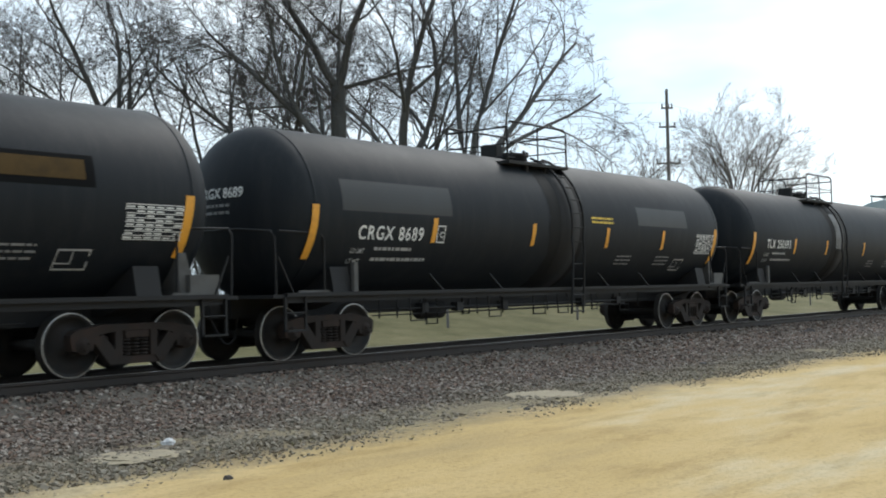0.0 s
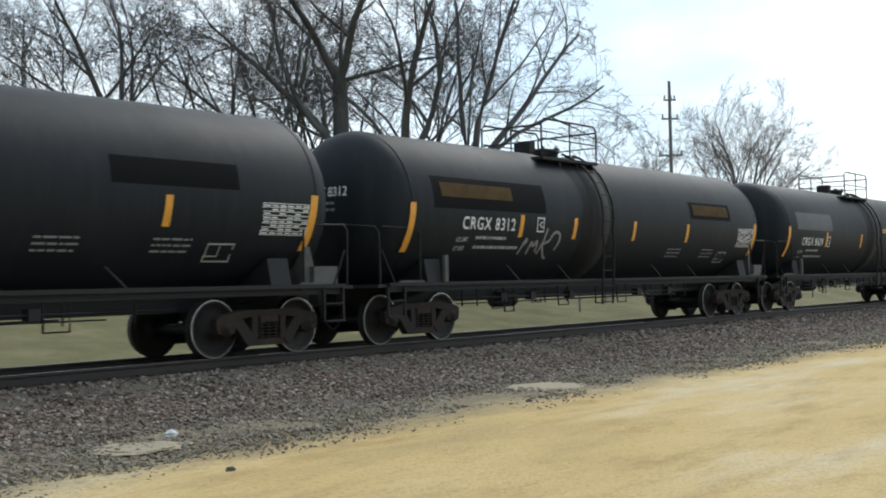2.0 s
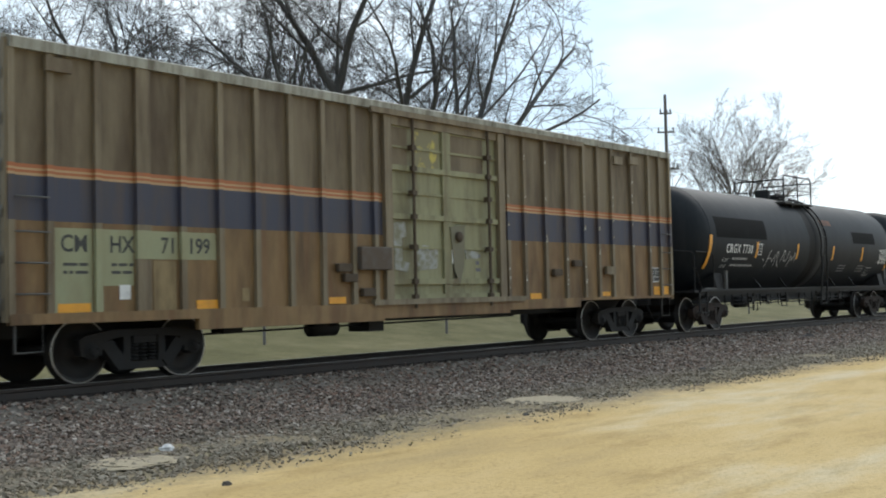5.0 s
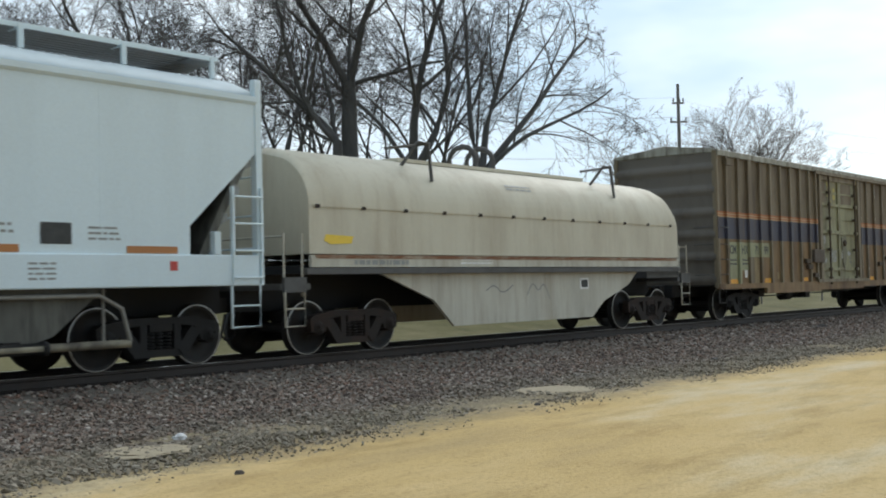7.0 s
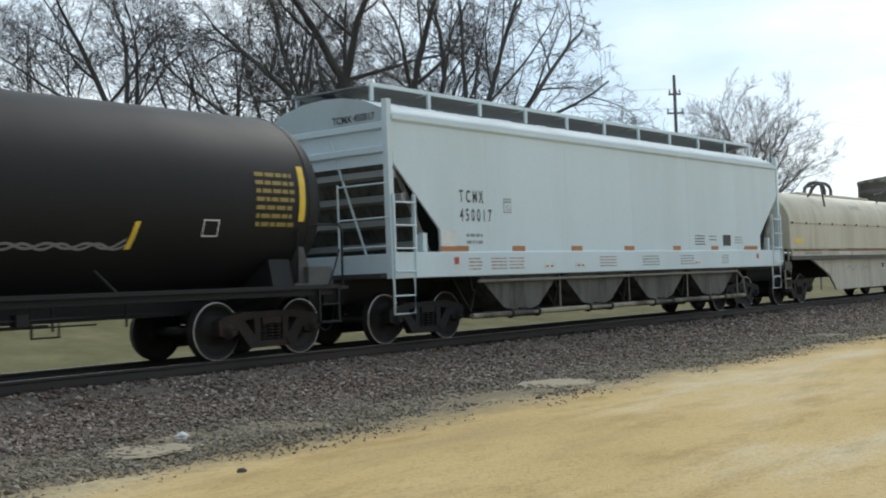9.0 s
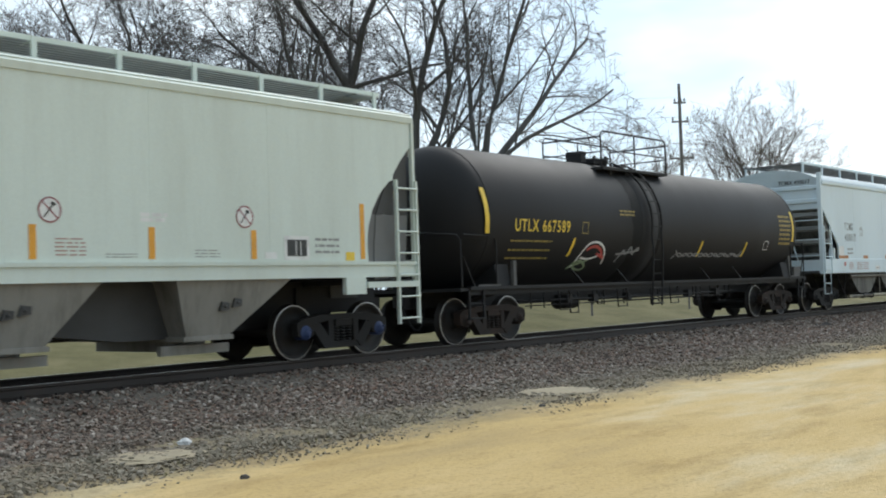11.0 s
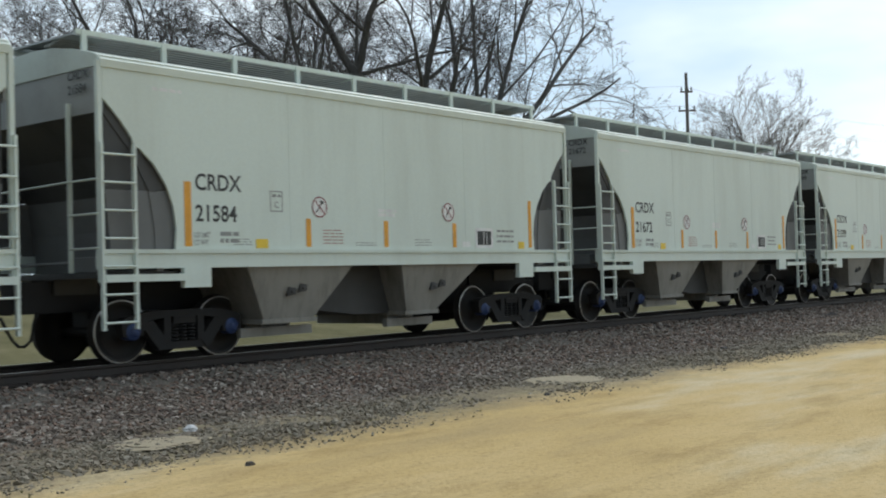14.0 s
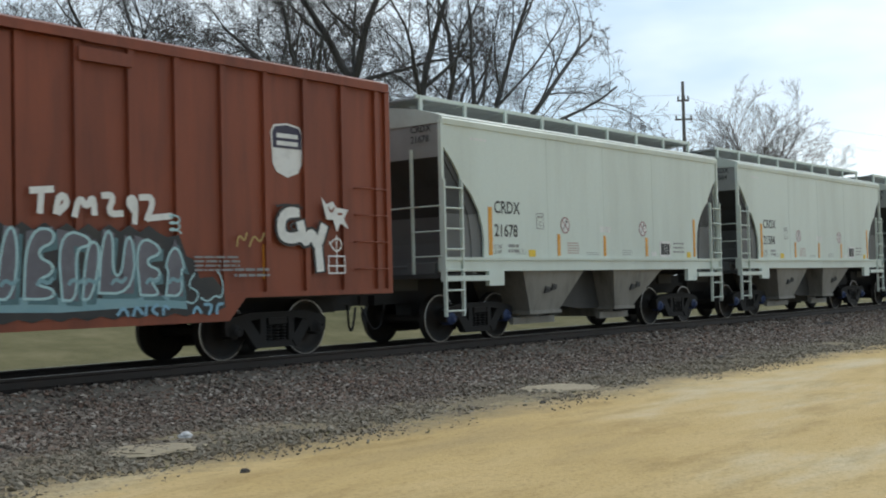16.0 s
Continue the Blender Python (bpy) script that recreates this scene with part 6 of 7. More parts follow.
    for poly in ([(-1.52, 2.42), (-1.2, 2.46), (-1.16, 2.2), (-1.3, 2.16), (-1.28, 1.75), (-1.1, 1.72), (-1.15, 1.55), (-1.5, 1.6)], [(-0.9, 1.9), (-0.7, 2.05), (-0.25, 2.0), (-0.3, 1.62), (-0.85, 1.58)], [(0.55, 2.0), (1.0, 1.95), (0.98, 1.82), (0.6, 1.8)]):
        Mesh().prism(poly, yd - 0.012, yd - 0.004).done("peeling_paper", PAPER_OLD, car)
    Mesh().spin([(yd - 0.14, 0.0), (yd - 0.14, 0.08), (yd - 0.12, 0.10), (yd - 0.06, 0.10)], 18, "y", (0.28, 0, 2.22)).done("lock_wheel", RUST_ROD, car)
    for q, z in ((-2.9, 1.62), (-2.75, 1.45), (3.7, 1.55), (4.5, 1.75), (-2.3, 1.2)):
        Mesh().box(q - 0.16, q + 0.16, -Y - 0.11, -Y - 0.02, z - 0.07, z + 0.07).done("iron_bracket", RUST_ROD, car, bevel=0.01)
    rr = random.Random(12)
    for q in right[:-2]:
        for i in range(5):
            z, h = rr.uniform(1.2, 3.9), rr.uniform(0.03, 0.14)
            Mesh().prism([(q - 0.04, z), (q + rr.uniform(0, 0.03), z + 0.01), (q + rr.uniform(-0.02, 0.04), z + h), (q - 0.02, z + h * 0.8)], -Y - 0.0735, -Y - 0.069).done("paint_chip", CHIPPED, car)
    Mesh().box(0.10, 0.26, yd - 0.065, yd - 0.05, 1.72, 1.98).done("white_label", WHITE, car)
    Mesh().prism([(0.05, 2.4), (0.5, 2.45), (0.45, 1.7), (0.3, 1.3), (0.15, 1.6)], yd - 0.075, yd - 0.05).done("latch_plate", paint("grimy_latch", (0.16, 0.15, 0.10), 0.7), car)
    for z in (1.02, 4.38):
        Mesh().box(-2.2, 4.8 if z > 4 else 2.4, -Y - 0.13, -Y - 0.05, z - 0.05, z + 0.05).done("door_track", BROWN_POST, car)
    Mesh().box(-2.55, -1.75, -Y - 0.16, -Y - 0.05, 1.58, 1.98).done("door_stop_box", paint("rust_stained_box_paint", (0.09, 0.066, 0.048), 0.8, dirt=(0.12, 0.11, 0.10), amount=0.8, scale=5), car, bevel=0.02)
    for q, z in ((-8.3, 4.25), (6.35, 4.15), (5.9, 1.6), (7.1, 4.2)):
        Mesh().box(q - 0.2, q + 0.2, -Y - 0.12, -Y - 0.05, z - 0.09, z + 0.09).done("roping_bracket", BROWN_POST, car)
    # repainted number panel, marks and tapes between the posts
    yp = -Y - 0.006
    for a, b, lo, hi in ((-8.34, -7.75, 0.98, 2.12), (-7.61, -7.08, 1.35, 2.12), (-6.80, -6.31, 1.72, 2.12), (-6.17, -5.6, 1.72, 2.12)):
        Mesh().box(a, b, yp, yp + 0.004, lo, hi).done("number_panel", PATCH_GREEN, car)
    for q, wd, lo in ((-7.68, 0.05, 1.0), (-6.94, 0.12, 1.72), (-6.24, 0.05, 1.72)):
        Mesh().box(q - wd - 0.003, q + wd + 0.003, -Y - 0.0735, -Y - 0.002, lo, 2.12).done("number_panel", PATCH_GREEN, car)
    for words, q in (("CM", -8.24), ("HX", -7.48), ("71", -6.62), ("199", -6.14)):
        lettering(words, 0.225, flat(q, 1.81, yp - 0.004), INK, car, stretch=0.88)
    for q, w_, seed in ((-8.2, 0.38, 2), (-7.45, 0.36, 3)):
        bars(car, q, q + w_, 1.45, 1.66, 2, lambda u, v: (u, yp - 0.004, v), END_DARK, seed=seed, fill=0.4)
    for a, b, c, d in ((-8.28, -7.78, 0.90, 1.12), (-5.98, -5.56, 1.0, 1.13), (-3.2, -2.8, 1.02, 1.13), (-0.2, 0.3, 0.78, 0.86), (2.75, 3.15, 1.0, 1.12), (5.6, 6.0, 1.02, 1.12), (8.1, 8.4, 1.02, 1.22), (8.5, 8.85, 1.02, 1.22)):
        Mesh().box(a, b, yp - 0.004 - (0.06 if -1 < a < 1 else 0), yp + 0.004, c, d).done("reflective_tape", ORANGE, car)
    Mesh().box(-7.32, -7.14, yp - 0.004, yp, 1.16, 1.36).done("white_label", WHITE, car)
    smear = paint("ochre_smear", (0.27, 0.20, 0.10), 0.7, dirt=(0.12, 0.08, 0.04), amount=0.9, scale=4, streak=3)
    Mesh().box(-6.75, -6.35, yp - 0.004, yp, 1.0, 1.7).done("paint_smear", smear, car)
    Mesh().box(-5.1, -4.95, yp - 0.004, yp, 1.1, 1.3).done("paint_smear", smear, car)
    Mesh().box(7.985, 8.38, yp - 0.004, yp, 1.33, 1.68).box(8.005, 8.36, yp - 0.007, yp - 0.003, 1.35, 1.66, 1).box(8.18, 8.192, yp - 0.01, yp - 0.006, 1.45, 1.66).box(8.005, 8.36, yp - 0.0105, yp - 0.0065, 1.445, 1.457).box(8.06, 8.12, yp - 0.01, yp - 0.006, 1.58, 1.592).box(8.25, 8.31, yp - 0.01, yp - 0.006, 1.58, 1.592).box(8.05, 8.11, yp - 0.01, yp - 0.006, 1.53, 1.54).box(8.27, 8.30, yp - 0.01, yp - 0.006, 1.53, 1.54).box(8.03, 8.16, yp - 0.01, yp - 0.006, 1.395, 1.405).done("data_label", [WHITE, INK], car)
    for s in (-1, 1):
        box_end(car, s * H, s, Y, z0, zt + 0.1, END_BOX, 6)
        for y in (-1, 1):
            Mesh().box(min(s * (H - 0.06), s * (H + 0.05)), max(s * (H - 0.06), s * (H + 0.05)), y * Y - 0.05, y * Y + 0.05, 0.9, zt + 0.1).done("corner_post", BROWN_POST, car)
        Mesh().prism_x([(-Y, zt + 0.08), (Y, zt + 0.08), (Y, zt + 0.16), (0, zt + 0.33), (-Y, zt + 0.16)], min(s * H, s * H + s * 0.04), max(s * H, s * H + s * 0.04)).done("end_cap", ROOF_GALV, car)
        for z in (1.25, 1.65, 2.05, 2.5):
            Mesh().tube([(s * (H - 0.55), -Y - 0.02, z), (s * (H - 0.55), -Y - 0.10, z), (s * (H - 0.08), -Y - 0.10, z), (s * (H - 0.08), -Y - 0.02, z)], 0.014, 6).done("grab_iron", paint_grey, car)
            Mesh().tube([(s * (H + 0.02), -Y + 0.1, z), (s * (H + 0.1), -Y + 0.1, z), (s * (H + 0.1), -Y + 0.6, z), (s * (H + 0.02), -Y + 0.6, z)], 0.014, 6).done("grab_iron", paint_grey, car)
        m = Mesh()
        m.tube([(s * (H - 0.1), -Y, 0.95), (s * (H - 0.1), -Y, 0.5), (s * (H - 0.5), -Y, 0.5), (s * (H - 0.5), -Y, 0.95)], 0.02, 6)
        m.done("step", paint_grey, car)
        Mesh().box(min(s * 8.0, s * 9.3), max(s * 8.0, s * 9.3), -0.3, 0.3, 0.68, 1.0).done("draft_sill", BLACK, car)
        coupler(car, s * 9.5, s)
    m = Mesh()
    m.tube([(-5.2, -0.7, 0.6), (3.2, -0.7, 0.66)], 0.02, 6)
    m.spin([(-2.8, 0.0), (-2.8, 0.15), (-2.2, 0.15), (-2.2, 0.0)], 14, "x", (0, -0.6, 0.6)).box(-1.6, -1.2, -0.9, -0.4, 0.5, 0.72).box(-4.9, -4.5, -0.8, -0.5, 0.6, 0.75)
    m.done("brake_rigging", BLACK, car)
    return car


END_BOX = paint("weathered_grey_end_paint", (0.15, 0.135, 0.115), 0.7, dirt=(0.06, 0.05, 0.04), amount=0.7, scale=1.5, streak=2)
old_boxcar(-33.17)


def red_boxcar(x):
    car = new_car("boxcar", x, "oxide red boxcar with blue and white graffiti", "boxcar")
    truck(car, -6.8, "grimy", "grimy")
    truck(car, 6.8, "grimy", "grimy")
    Y, H, z0, zt = 1.52, 9.0, 1.0, 4.52
    for s in (-1, 1):
        Mesh().box(-H, H, min(s * Y, s * Y - s * 0.04), max(s * Y, s * Y - s * 0.04), z0, zt).done("side_wall", RED, car)
        Mesh().prism_x([(s * (Y + 0.09), zt - 0.08), (s * (Y + 0.09), zt + 0.06), (s * (Y - 0.05), zt + 0.12), (s * (Y - 0.05), zt - 0.08)], -H, H).done("roof_edge", RED, car)
        Mesh().prism([(-5.4, 0.64), (5.4, 0.64), (5.75, 1.0), (5.75, 1.04), (-5.75, 1.04), (-5.75, 1.0)], s * (Y + 0.02) - 0.04, s * (Y + 0.02) + 0.03).done("side_skirt", RED, car)
        Mesh().box(-H, H, s * (Y + 0.02) - 0.04, s * (Y + 0.02) + 0.028, 0.98, 1.06).done("side_sill", RED, car)
    for q in (-8.9, -8.05, -7.2, -6.35, -5.5, -4.65, -3.8, -2.95, -2.1, 2.05, 2.9, 3.74, 4.52, 5.36, 6.2, 7.04, 7.9, 8.72):
        Mesh().prism_x([(-Y, z0 + 0.03), (-Y, zt - 0.08), (-Y - 0.06, zt - 0.08), (-Y - 0.06, z0 + 0.03)], q - 0.05, q + 0.05).done("side_post", RED, car)
    Mesh().prism_x([(-Y, zt + 0.1), (0, zt + 0.26), (Y, zt + 0.1), (Y, zt), (-Y, zt)], -H, H).done("roof", RED, car)
    Mesh().box(2.9, 3.75, -Y - 0.1, -Y - 0.05, 4.18, 4.36).box(-2.0, 3.0, -Y - 0.14, -Y - 0.05, 4.44, 4.53).done("door_track", RED, car)
    Mesh().box(-1.95, 1.95, -Y - 0.05, -Y - 0.003, z0 + 0.05, 4.4).box(-0.1, 0.1, -Y - 0.09, -Y - 0.05, z0 + 0.05, 4.4).done("door_panel", RED, car)
    Mesh().box(-H, H, -Y + 0.05, Y - 0.05, 0.95, 1.05).box(-H + 0.1, H - 0.1, -0.3, 0.3, 0.66, 0.95).done("underframe", BLACK, car)
    for s in (-1, 1):
        box_end(car, s * H, s, Y, z0, zt + 0.05, RED, 6)
        for y in (-1, 1):
            Mesh().box(min(s * (H - 0.06), s * (H + 0.05)), max(s * (H - 0.06), s * (H + 0.05)), y * Y - 0.05, y * Y + 0.05, 0.98, zt + 0.05).done("corner_post", RED, car)
        for z in (1.4, 1.85, 2.3, 2.75):
            Mesh().tube([(s * (H - 0.85), -Y - 0.02, z), (s * (H - 0.85), -Y - 0.09, z), (s * (H - 0.1), -Y - 0.09, z), (s * (H - 0.1), -Y - 0.02, z)], 0.014, 6).done("grab_iron", RED, car)
        Mesh().box(min(s * 8.0, s * 9.3), max(s * 8.0, s * 9.3), -0.3, 0.3, 0.68, 1.0).done("draft_sill", BLACK, car)
        coupler(car, s * 9.5, s)
    yp = -Y - 0.006
    # shield emblem, blank
    sh = [(6.33, 3.55), (6.40, 3.66), (6.67, 3.70), (6.94, 3.66), (7.01, 3.55), (6.98, 3.05), (6.90, 2.92), (6.67, 2.84), (6.44, 2.92), (6.36, 3.05)]
    Mesh().prism(sh, yp - 0.002, yp).done("shield_emblem", WHITE, car, "white and navy shield emblem")
    Mesh().prism([(6.36, 3.54), (6.42, 3.63), (6.67, 3.67), (6.92, 3.63), (6.98, 3.54), (6.97, 3.3), (6.37, 3.3)], yp - 0.006, yp - 0.002).done("shield_band", NAVY, car)
    for z in (3.5, 3.38):
        Mesh().box(6.45, 6.9, yp - 0.01, yp - 0.006, z - 0.04, z + 0.03).done("emblem_bar", WHITE, car)
    for q, lo, hi in ((1.0, 1.25, 1.8), (6.17, 1.25, 1.78), (7.95, 1.15, 2.0), (2.97, 1.2, 1.75)):
        Mesh().box(q - 0.045, q + 0.045, yp - 0.004, yp, lo, hi).done("reflective_tape", ORANGE, car)
    w = lambda off: (lambda u, v: (u, yp - 0.068 - off, v))
    # broad graffiti piece: dark ground, teal shadow letters, mauve faces with pale outlines
    cloud = [(0.6 + 0.2 * i, 0.74 + 0.05 * (i % 2)) for i in range(23)] + [(5.32, 0.85), (5.3, 1.1), (5.1, 1.3), (4.85, 1.28), (4.75, 1.55), (4.62, 1.6), (4.5, 1.9), (4.3, 1.86)] + [(4.15 - 0.16 * i, 1.92 + 0.10 * (i % 2)) for i in range(22)]
    Mesh().prism(cloud, yp - 0.066, yp - 0.062).done("graffiti_ground", SPRAY_DARK, car, "black sprayed ground of a graffiti piece")
    Mesh().prism([(0.7, 0.92), (2.6, 0.86), (4.0, 0.90), (4.62, 0.84), (4.6, 1.06), (3.4, 1.02), (2.4, 1.06), (0.7, 1.1)], yp - 0.069, yp - 0.067).done("graffiti_band", SPRAY_BLUE, car)
    faces = (
        [(1.1, 1.05), (1.2, 1.92), (1.6, 1.86), (1.55, 1.6), (1.4, 1.62), (1.45, 1.05)],
        [(1.70, 1.05), (1.82, 1.97), (2.02, 1.93), (1.96, 1.05)],
        [(2.08, 1.05), (2.12, 1.9), (2.5, 1.97), (2.52, 1.75), (2.3, 1.70), (2.3, 1.55), (2.5, 1.5), (2.48, 1.35), (2.28, 1.3), (2.28, 1.2), (2.5, 1.18), (2.5, 1.03)],
        [(2.62, 1.02), (2.55, 1.94), (3.05, 1.86), (3.03, 1.70), (2.8, 1.72), (2.86, 1.0)],
        [(2.92, 1.02), (2.98, 1.7), (3.12, 1.82), (3.2, 1.62), (3.06, 1.02)],
        [(3.16, 1.1), (3.24, 1.96), (3.42, 1.9), (3.36, 1.35), (3.54, 1.3), (3.58, 1.88), (3.74, 1.82), (3.72, 1.08)],
        [(3.82, 1.06), (3.74, 1.88), (4.16, 1.76), (4.15, 1.6), (3.95, 1.58), (3.95, 1.45), (4.15, 1.42), (4.15, 1.28), (3.96, 1.25), (4.2, 1.04)],
        [(4.25, 1.05), (4.31, 1.45), (4.22, 1.42), (4.42, 1.84), (4.6, 1.4), (4.5, 1.43), (4.55, 1.02)])
    for poly in faces:
        Mesh().prism([(x + 0.06, z - 0.07) for x, z in poly], yp - 0.072, yp - 0.070).done("graffiti_shadow", SPRAY_TEAL, car)
        Mesh().prism(poly, yp - 0.076, yp - 0.074).done("graffiti_letter", SPRAY_GREY, car, "mauve-grey sprayed letter with pale outline")
        scrawl(car, [list(poly) + [poly[0]]], w(0.010), SPRAY_CYAN, 0.035)
        cx = sum(p[0] for p in poly) / len(poly)
        scrawl(car, [[(cx - 0.10, 1.22), (cx - 0.04, 1.30), (cx + 0.05, 1.22), (cx + 0.12, 1.30)]], w(0.0105), SPRAY_BLUE, 0.05)
    scrawl(car, [[(4.42 + 0.11 * math.cos(a * 1.3), 1.92 + 0.02 * a + 0.04 * math.sin(a * 1.3)) for a in range(0, 14)], [(4.75, 1.35), (4.6, 1.15), (4.85, 1.1), (4.75, 0.9), (4.6, 0.95)], [(4.85, 1.0), (5.0, 0.92), (5.12, 1.05), (5.25, 0.95), (5.28, 1.25), (5.15, 1.4)]], w(0.011), SPRAY_CYAN, 0.025)
    scrawl(car, [[(3.45, 0.80), (3.55, 0.92), (3.62, 0.78)], [(3.7, 0.78), (3.75, 0.93), (3.85, 0.80)], [(3.92, 0.92), (3.9, 0.78)], [(4.1, 0.92), (3.98, 0.85), (4.1, 0.78)], [(4.2, 0.78), (4.2, 0.92), (4.3, 0.86)], [(4.72, 0.78), (4.78, 0.9), (4.86, 0.78)], [(4.92, 0.9), (5.08, 0.9), (5.0, 0.76)], [(5.15, 0.76), (5.15, 0.9), (5.26, 0.9)]], w(0.011), paint("sky_blue_spray", (0.22, 0.42, 0.55), 0.5), 0.045)
    scrawl(car, [[(2.2, 2.42), (2.5, 2.45)], [(2.35, 2.45), (2.32, 2.15)], [(2.55, 2.15), (2.6, 2.42), (2.75, 2.3), (2.58, 2.15)], [(2.82, 2.12), (2.9, 2.4), (3.0, 2.2), (3.1, 2.42), (3.12, 2.15)], [(3.25, 2.4), (3.45, 2.42), (3.3, 2.15), (3.55, 2.17)], [(3.75, 2.2), (3.62, 2.35), (3.78, 2.42), (3.75, 2.05)], [(3.85, 2.4), (4.1, 2.42), (3.95, 2.1)], [(4.0, 2.12), (4.35, 2.16)]], w(0.003), SPRAY_WHITE, 0.09, label="white sprayed scrawl")
    # white throw-up: fat letters, black outside, white inside
    fat = ([(6.80, 2.30), (6.50, 2.28), (6.42, 2.02), (6.55, 1.86), (6.86, 1.92)], [(6.86, 2.12), (6.95, 1.76), (7.10, 2.04), (7.22, 1.72), (7.38, 2.08)], [(7.24, 1.80), (7.28, 1.40)])
    for st in fat:
        scrawl(car, [st], w(0.002), SPRAY_DARK, 0.25, "graffiti_outline", "black sprayed outline of a throw-up")
    for st in fat:
        scrawl(car, [st], w(0.005), SPRAY_WHITE, 0.165, "graffiti_fill", "white sprayed throw-up with black outline")
    scrawl(car, [[(6.36, 2.38), (6.62, 2.42), (6.9, 2.36)], [(6.72, 2.12), (6.6, 2.08), (6.74, 2.0)]], w(0.008), SPRAY_DARK, 0.035)
    Mesh().prism([(7.34, 2.56), (7.45, 2.45), (7.6, 2.5), (7.68, 2.4), (7.95, 2.38), (7.85, 2.22), (7.95, 2.06), (7.76, 2.15), (7.68, 2.0), (7.6, 2.2), (7.45, 2.2), (7.4, 2.35)], yp - 0.068, yp - 0.064).done("graffiti_fill", SPRAY_WHITE, car)
    scrawl(car, [[(7.5, 2.4), (7.55, 2.3), (7.62, 2.4)], [(7.7, 2.3), (7.8, 2.3)]], w(0.006), RED, 0.03)
    white_frame(car, 7.46, 7.86, 1.32, 1.62, w(0.002), WHITE, 0.025)
    scrawl(car, [[(7.66, 1.34), (7.66, 1.95)], [(7.46, 1.45), (7.86, 1.45)], [(7.5, 1.85), (7.6, 1.68), (7.75, 1.7), (7.8, 1.85), (7.65, 1.92), (7.5, 1.8)]], w(0.003), SPRAY_WHITE, 0.025)
    scrawl(car, [[(5.55, 1.75), (5.6, 1.95), (5.7, 1.8), (5.75, 1.95)], [(5.8, 1.75), (5.9, 1.95), (6.0, 1.78), (6.1, 1.95)]], w(0.003), paint("ochre_spray", (0.42, 0.3, 0.1), 0.6), 0.03)
    bars(car, 4.75, 5.6, 1.35, 1.6, 4, w(0.012), DIM, seed=5)
    bars(car, 5.5, 6.2, 1.25, 1.42, 2, w(0.0), DIM, seed=6)
    return car


red_boxcar(-153.42)


# ------------------------------------------------------------------ bare trees, pole and wires
def grow(m, twigs, p, d, r, length, depth, rnd, droop=0.0, spread=42, minr=0.012, curve=0.0):
    """One limb as a bent tapering tube with side limbs along it; thin ends go into the crown."""
    steps = (2, 3, 4, 6, 8)[depth]
    pts, dirs = [p], []
    bend = Vector((rnd.gauss(0, 1), rnd.gauss(0, 1), rnd.gauss(0, 0.6))) * (0.05 if depth > 3 else 0.09)
    for i in range(steps):
        wob = Vector((rnd.gauss(0, 1), rnd.gauss(0, 1), rnd.gauss(0, 0.8))) * (0.10 if depth > 2 else 0.15)
        rise = curve if depth > 3 or curve < 0 else (0.055 if depth > 1 else 0.02)
        d = (d + bend + wob + Vector((0, 0, rise - droop * (4 - depth)))).normalized()
        pts.append(pts[-1] + d * (length / steps))
        dirs.append(d)
    r1 = max(minr * 0.45, r * 0.3)
    (m if r > 0.045 else twigs).tube(pts, r, 8 if r > 0.12 else (5 if r > 0.045 else 3), 0, r1, caps=False)
    if depth == 0:
        return
    kids = (0, 4, 5, 6, 7)[depth]
    for i in range(kids):
        f = min(0.99, 0.22 + 0.78 * (i + 0.25 + rnd.random() * 0.75) / kids)
        k = min(steps - 1, int(f * steps))
        at = pts[k].lerp(pts[k + 1], min(1, f * steps - k))
        ang = radians(rnd.uniform(spread * 0.55, spread * 1.4))
        side = dirs[k].cross(Vector((rnd.gauss(0, 1), rnd.gauss(0, 1), rnd.gauss(0, 1)))).normalized()
        nd = (dirs[k] * math.cos(ang) + side * math.sin(ang)).normalized()
        rr = (r + (r1 - r) * f) * rnd.uniform(0.40, 0.66)
        grow(m, twigs, at, nd, max(rr, minr), length * rnd.uniform(0.40, 0.64) * (1.18 - 0.5 * f), depth - 1, rnd, droop, spread, minr, min(0.0, curve * 0.5))


def bare_tree(x, y, limbs, seed, label, bark, twig, trunk=None, depth=4, spread=42, minr=0.011, droop=0.0):
    """limbs: (lean right, lean back, rise, radius, length, curve) of the stems that part from the base."""
    rnd = random.Random(seed)
    root = new("bare_tree")
    root.location = (x, y, field(y))
    tw = Mesh()
    base = Vector((0, 0, -0.1))
    if trunk:
        h, r = trunk
        Mesh().tube([base, (0.03, 0, h * 0.3), (0.06, 0.05, h * 0.7), (0.0, 0, h)], r * 1.25, 10, 0, r * 0.9, caps=False).done("trunk", bark, root)
        base = Vector((0, 0, h - 0.1))
    for lx, ly, lz, r, length, curve in limbs:
        m = Mesh()
        grow(m, tw, base.copy(), Vector((lx, ly, lz)).normalized(), r, length, depth, rnd, droop, spread, minr, curve)
        if m.v:
            m.done("limb", bark, root)
    tw.done("crown", twig, root)
    return tagged(root, label, "tree", "bare trees behind the track")


def place(bearing, dist):
    """A spot at a compass angle right of straight across the track, and a distance."""
    return dist * math.sin(radians(bearing)), dist * math.cos(radians(bearing))


# limbs lean along the picture's right: a = (0.62, -0.78) turned by the view
RX, RY = math.cos(radians(51.5)), -math.sin(radians(51.5))


def stems(*rows):
    """rows: (lean to the right as the camera sees it, lean away, rise, radius, length, upward curve)."""
    return [(RX * a + 0.78 * b, RY * a + 0.62 * b, c, r, l, k[0] if k else 0.03) for a, b, c, r, l, *k in rows]


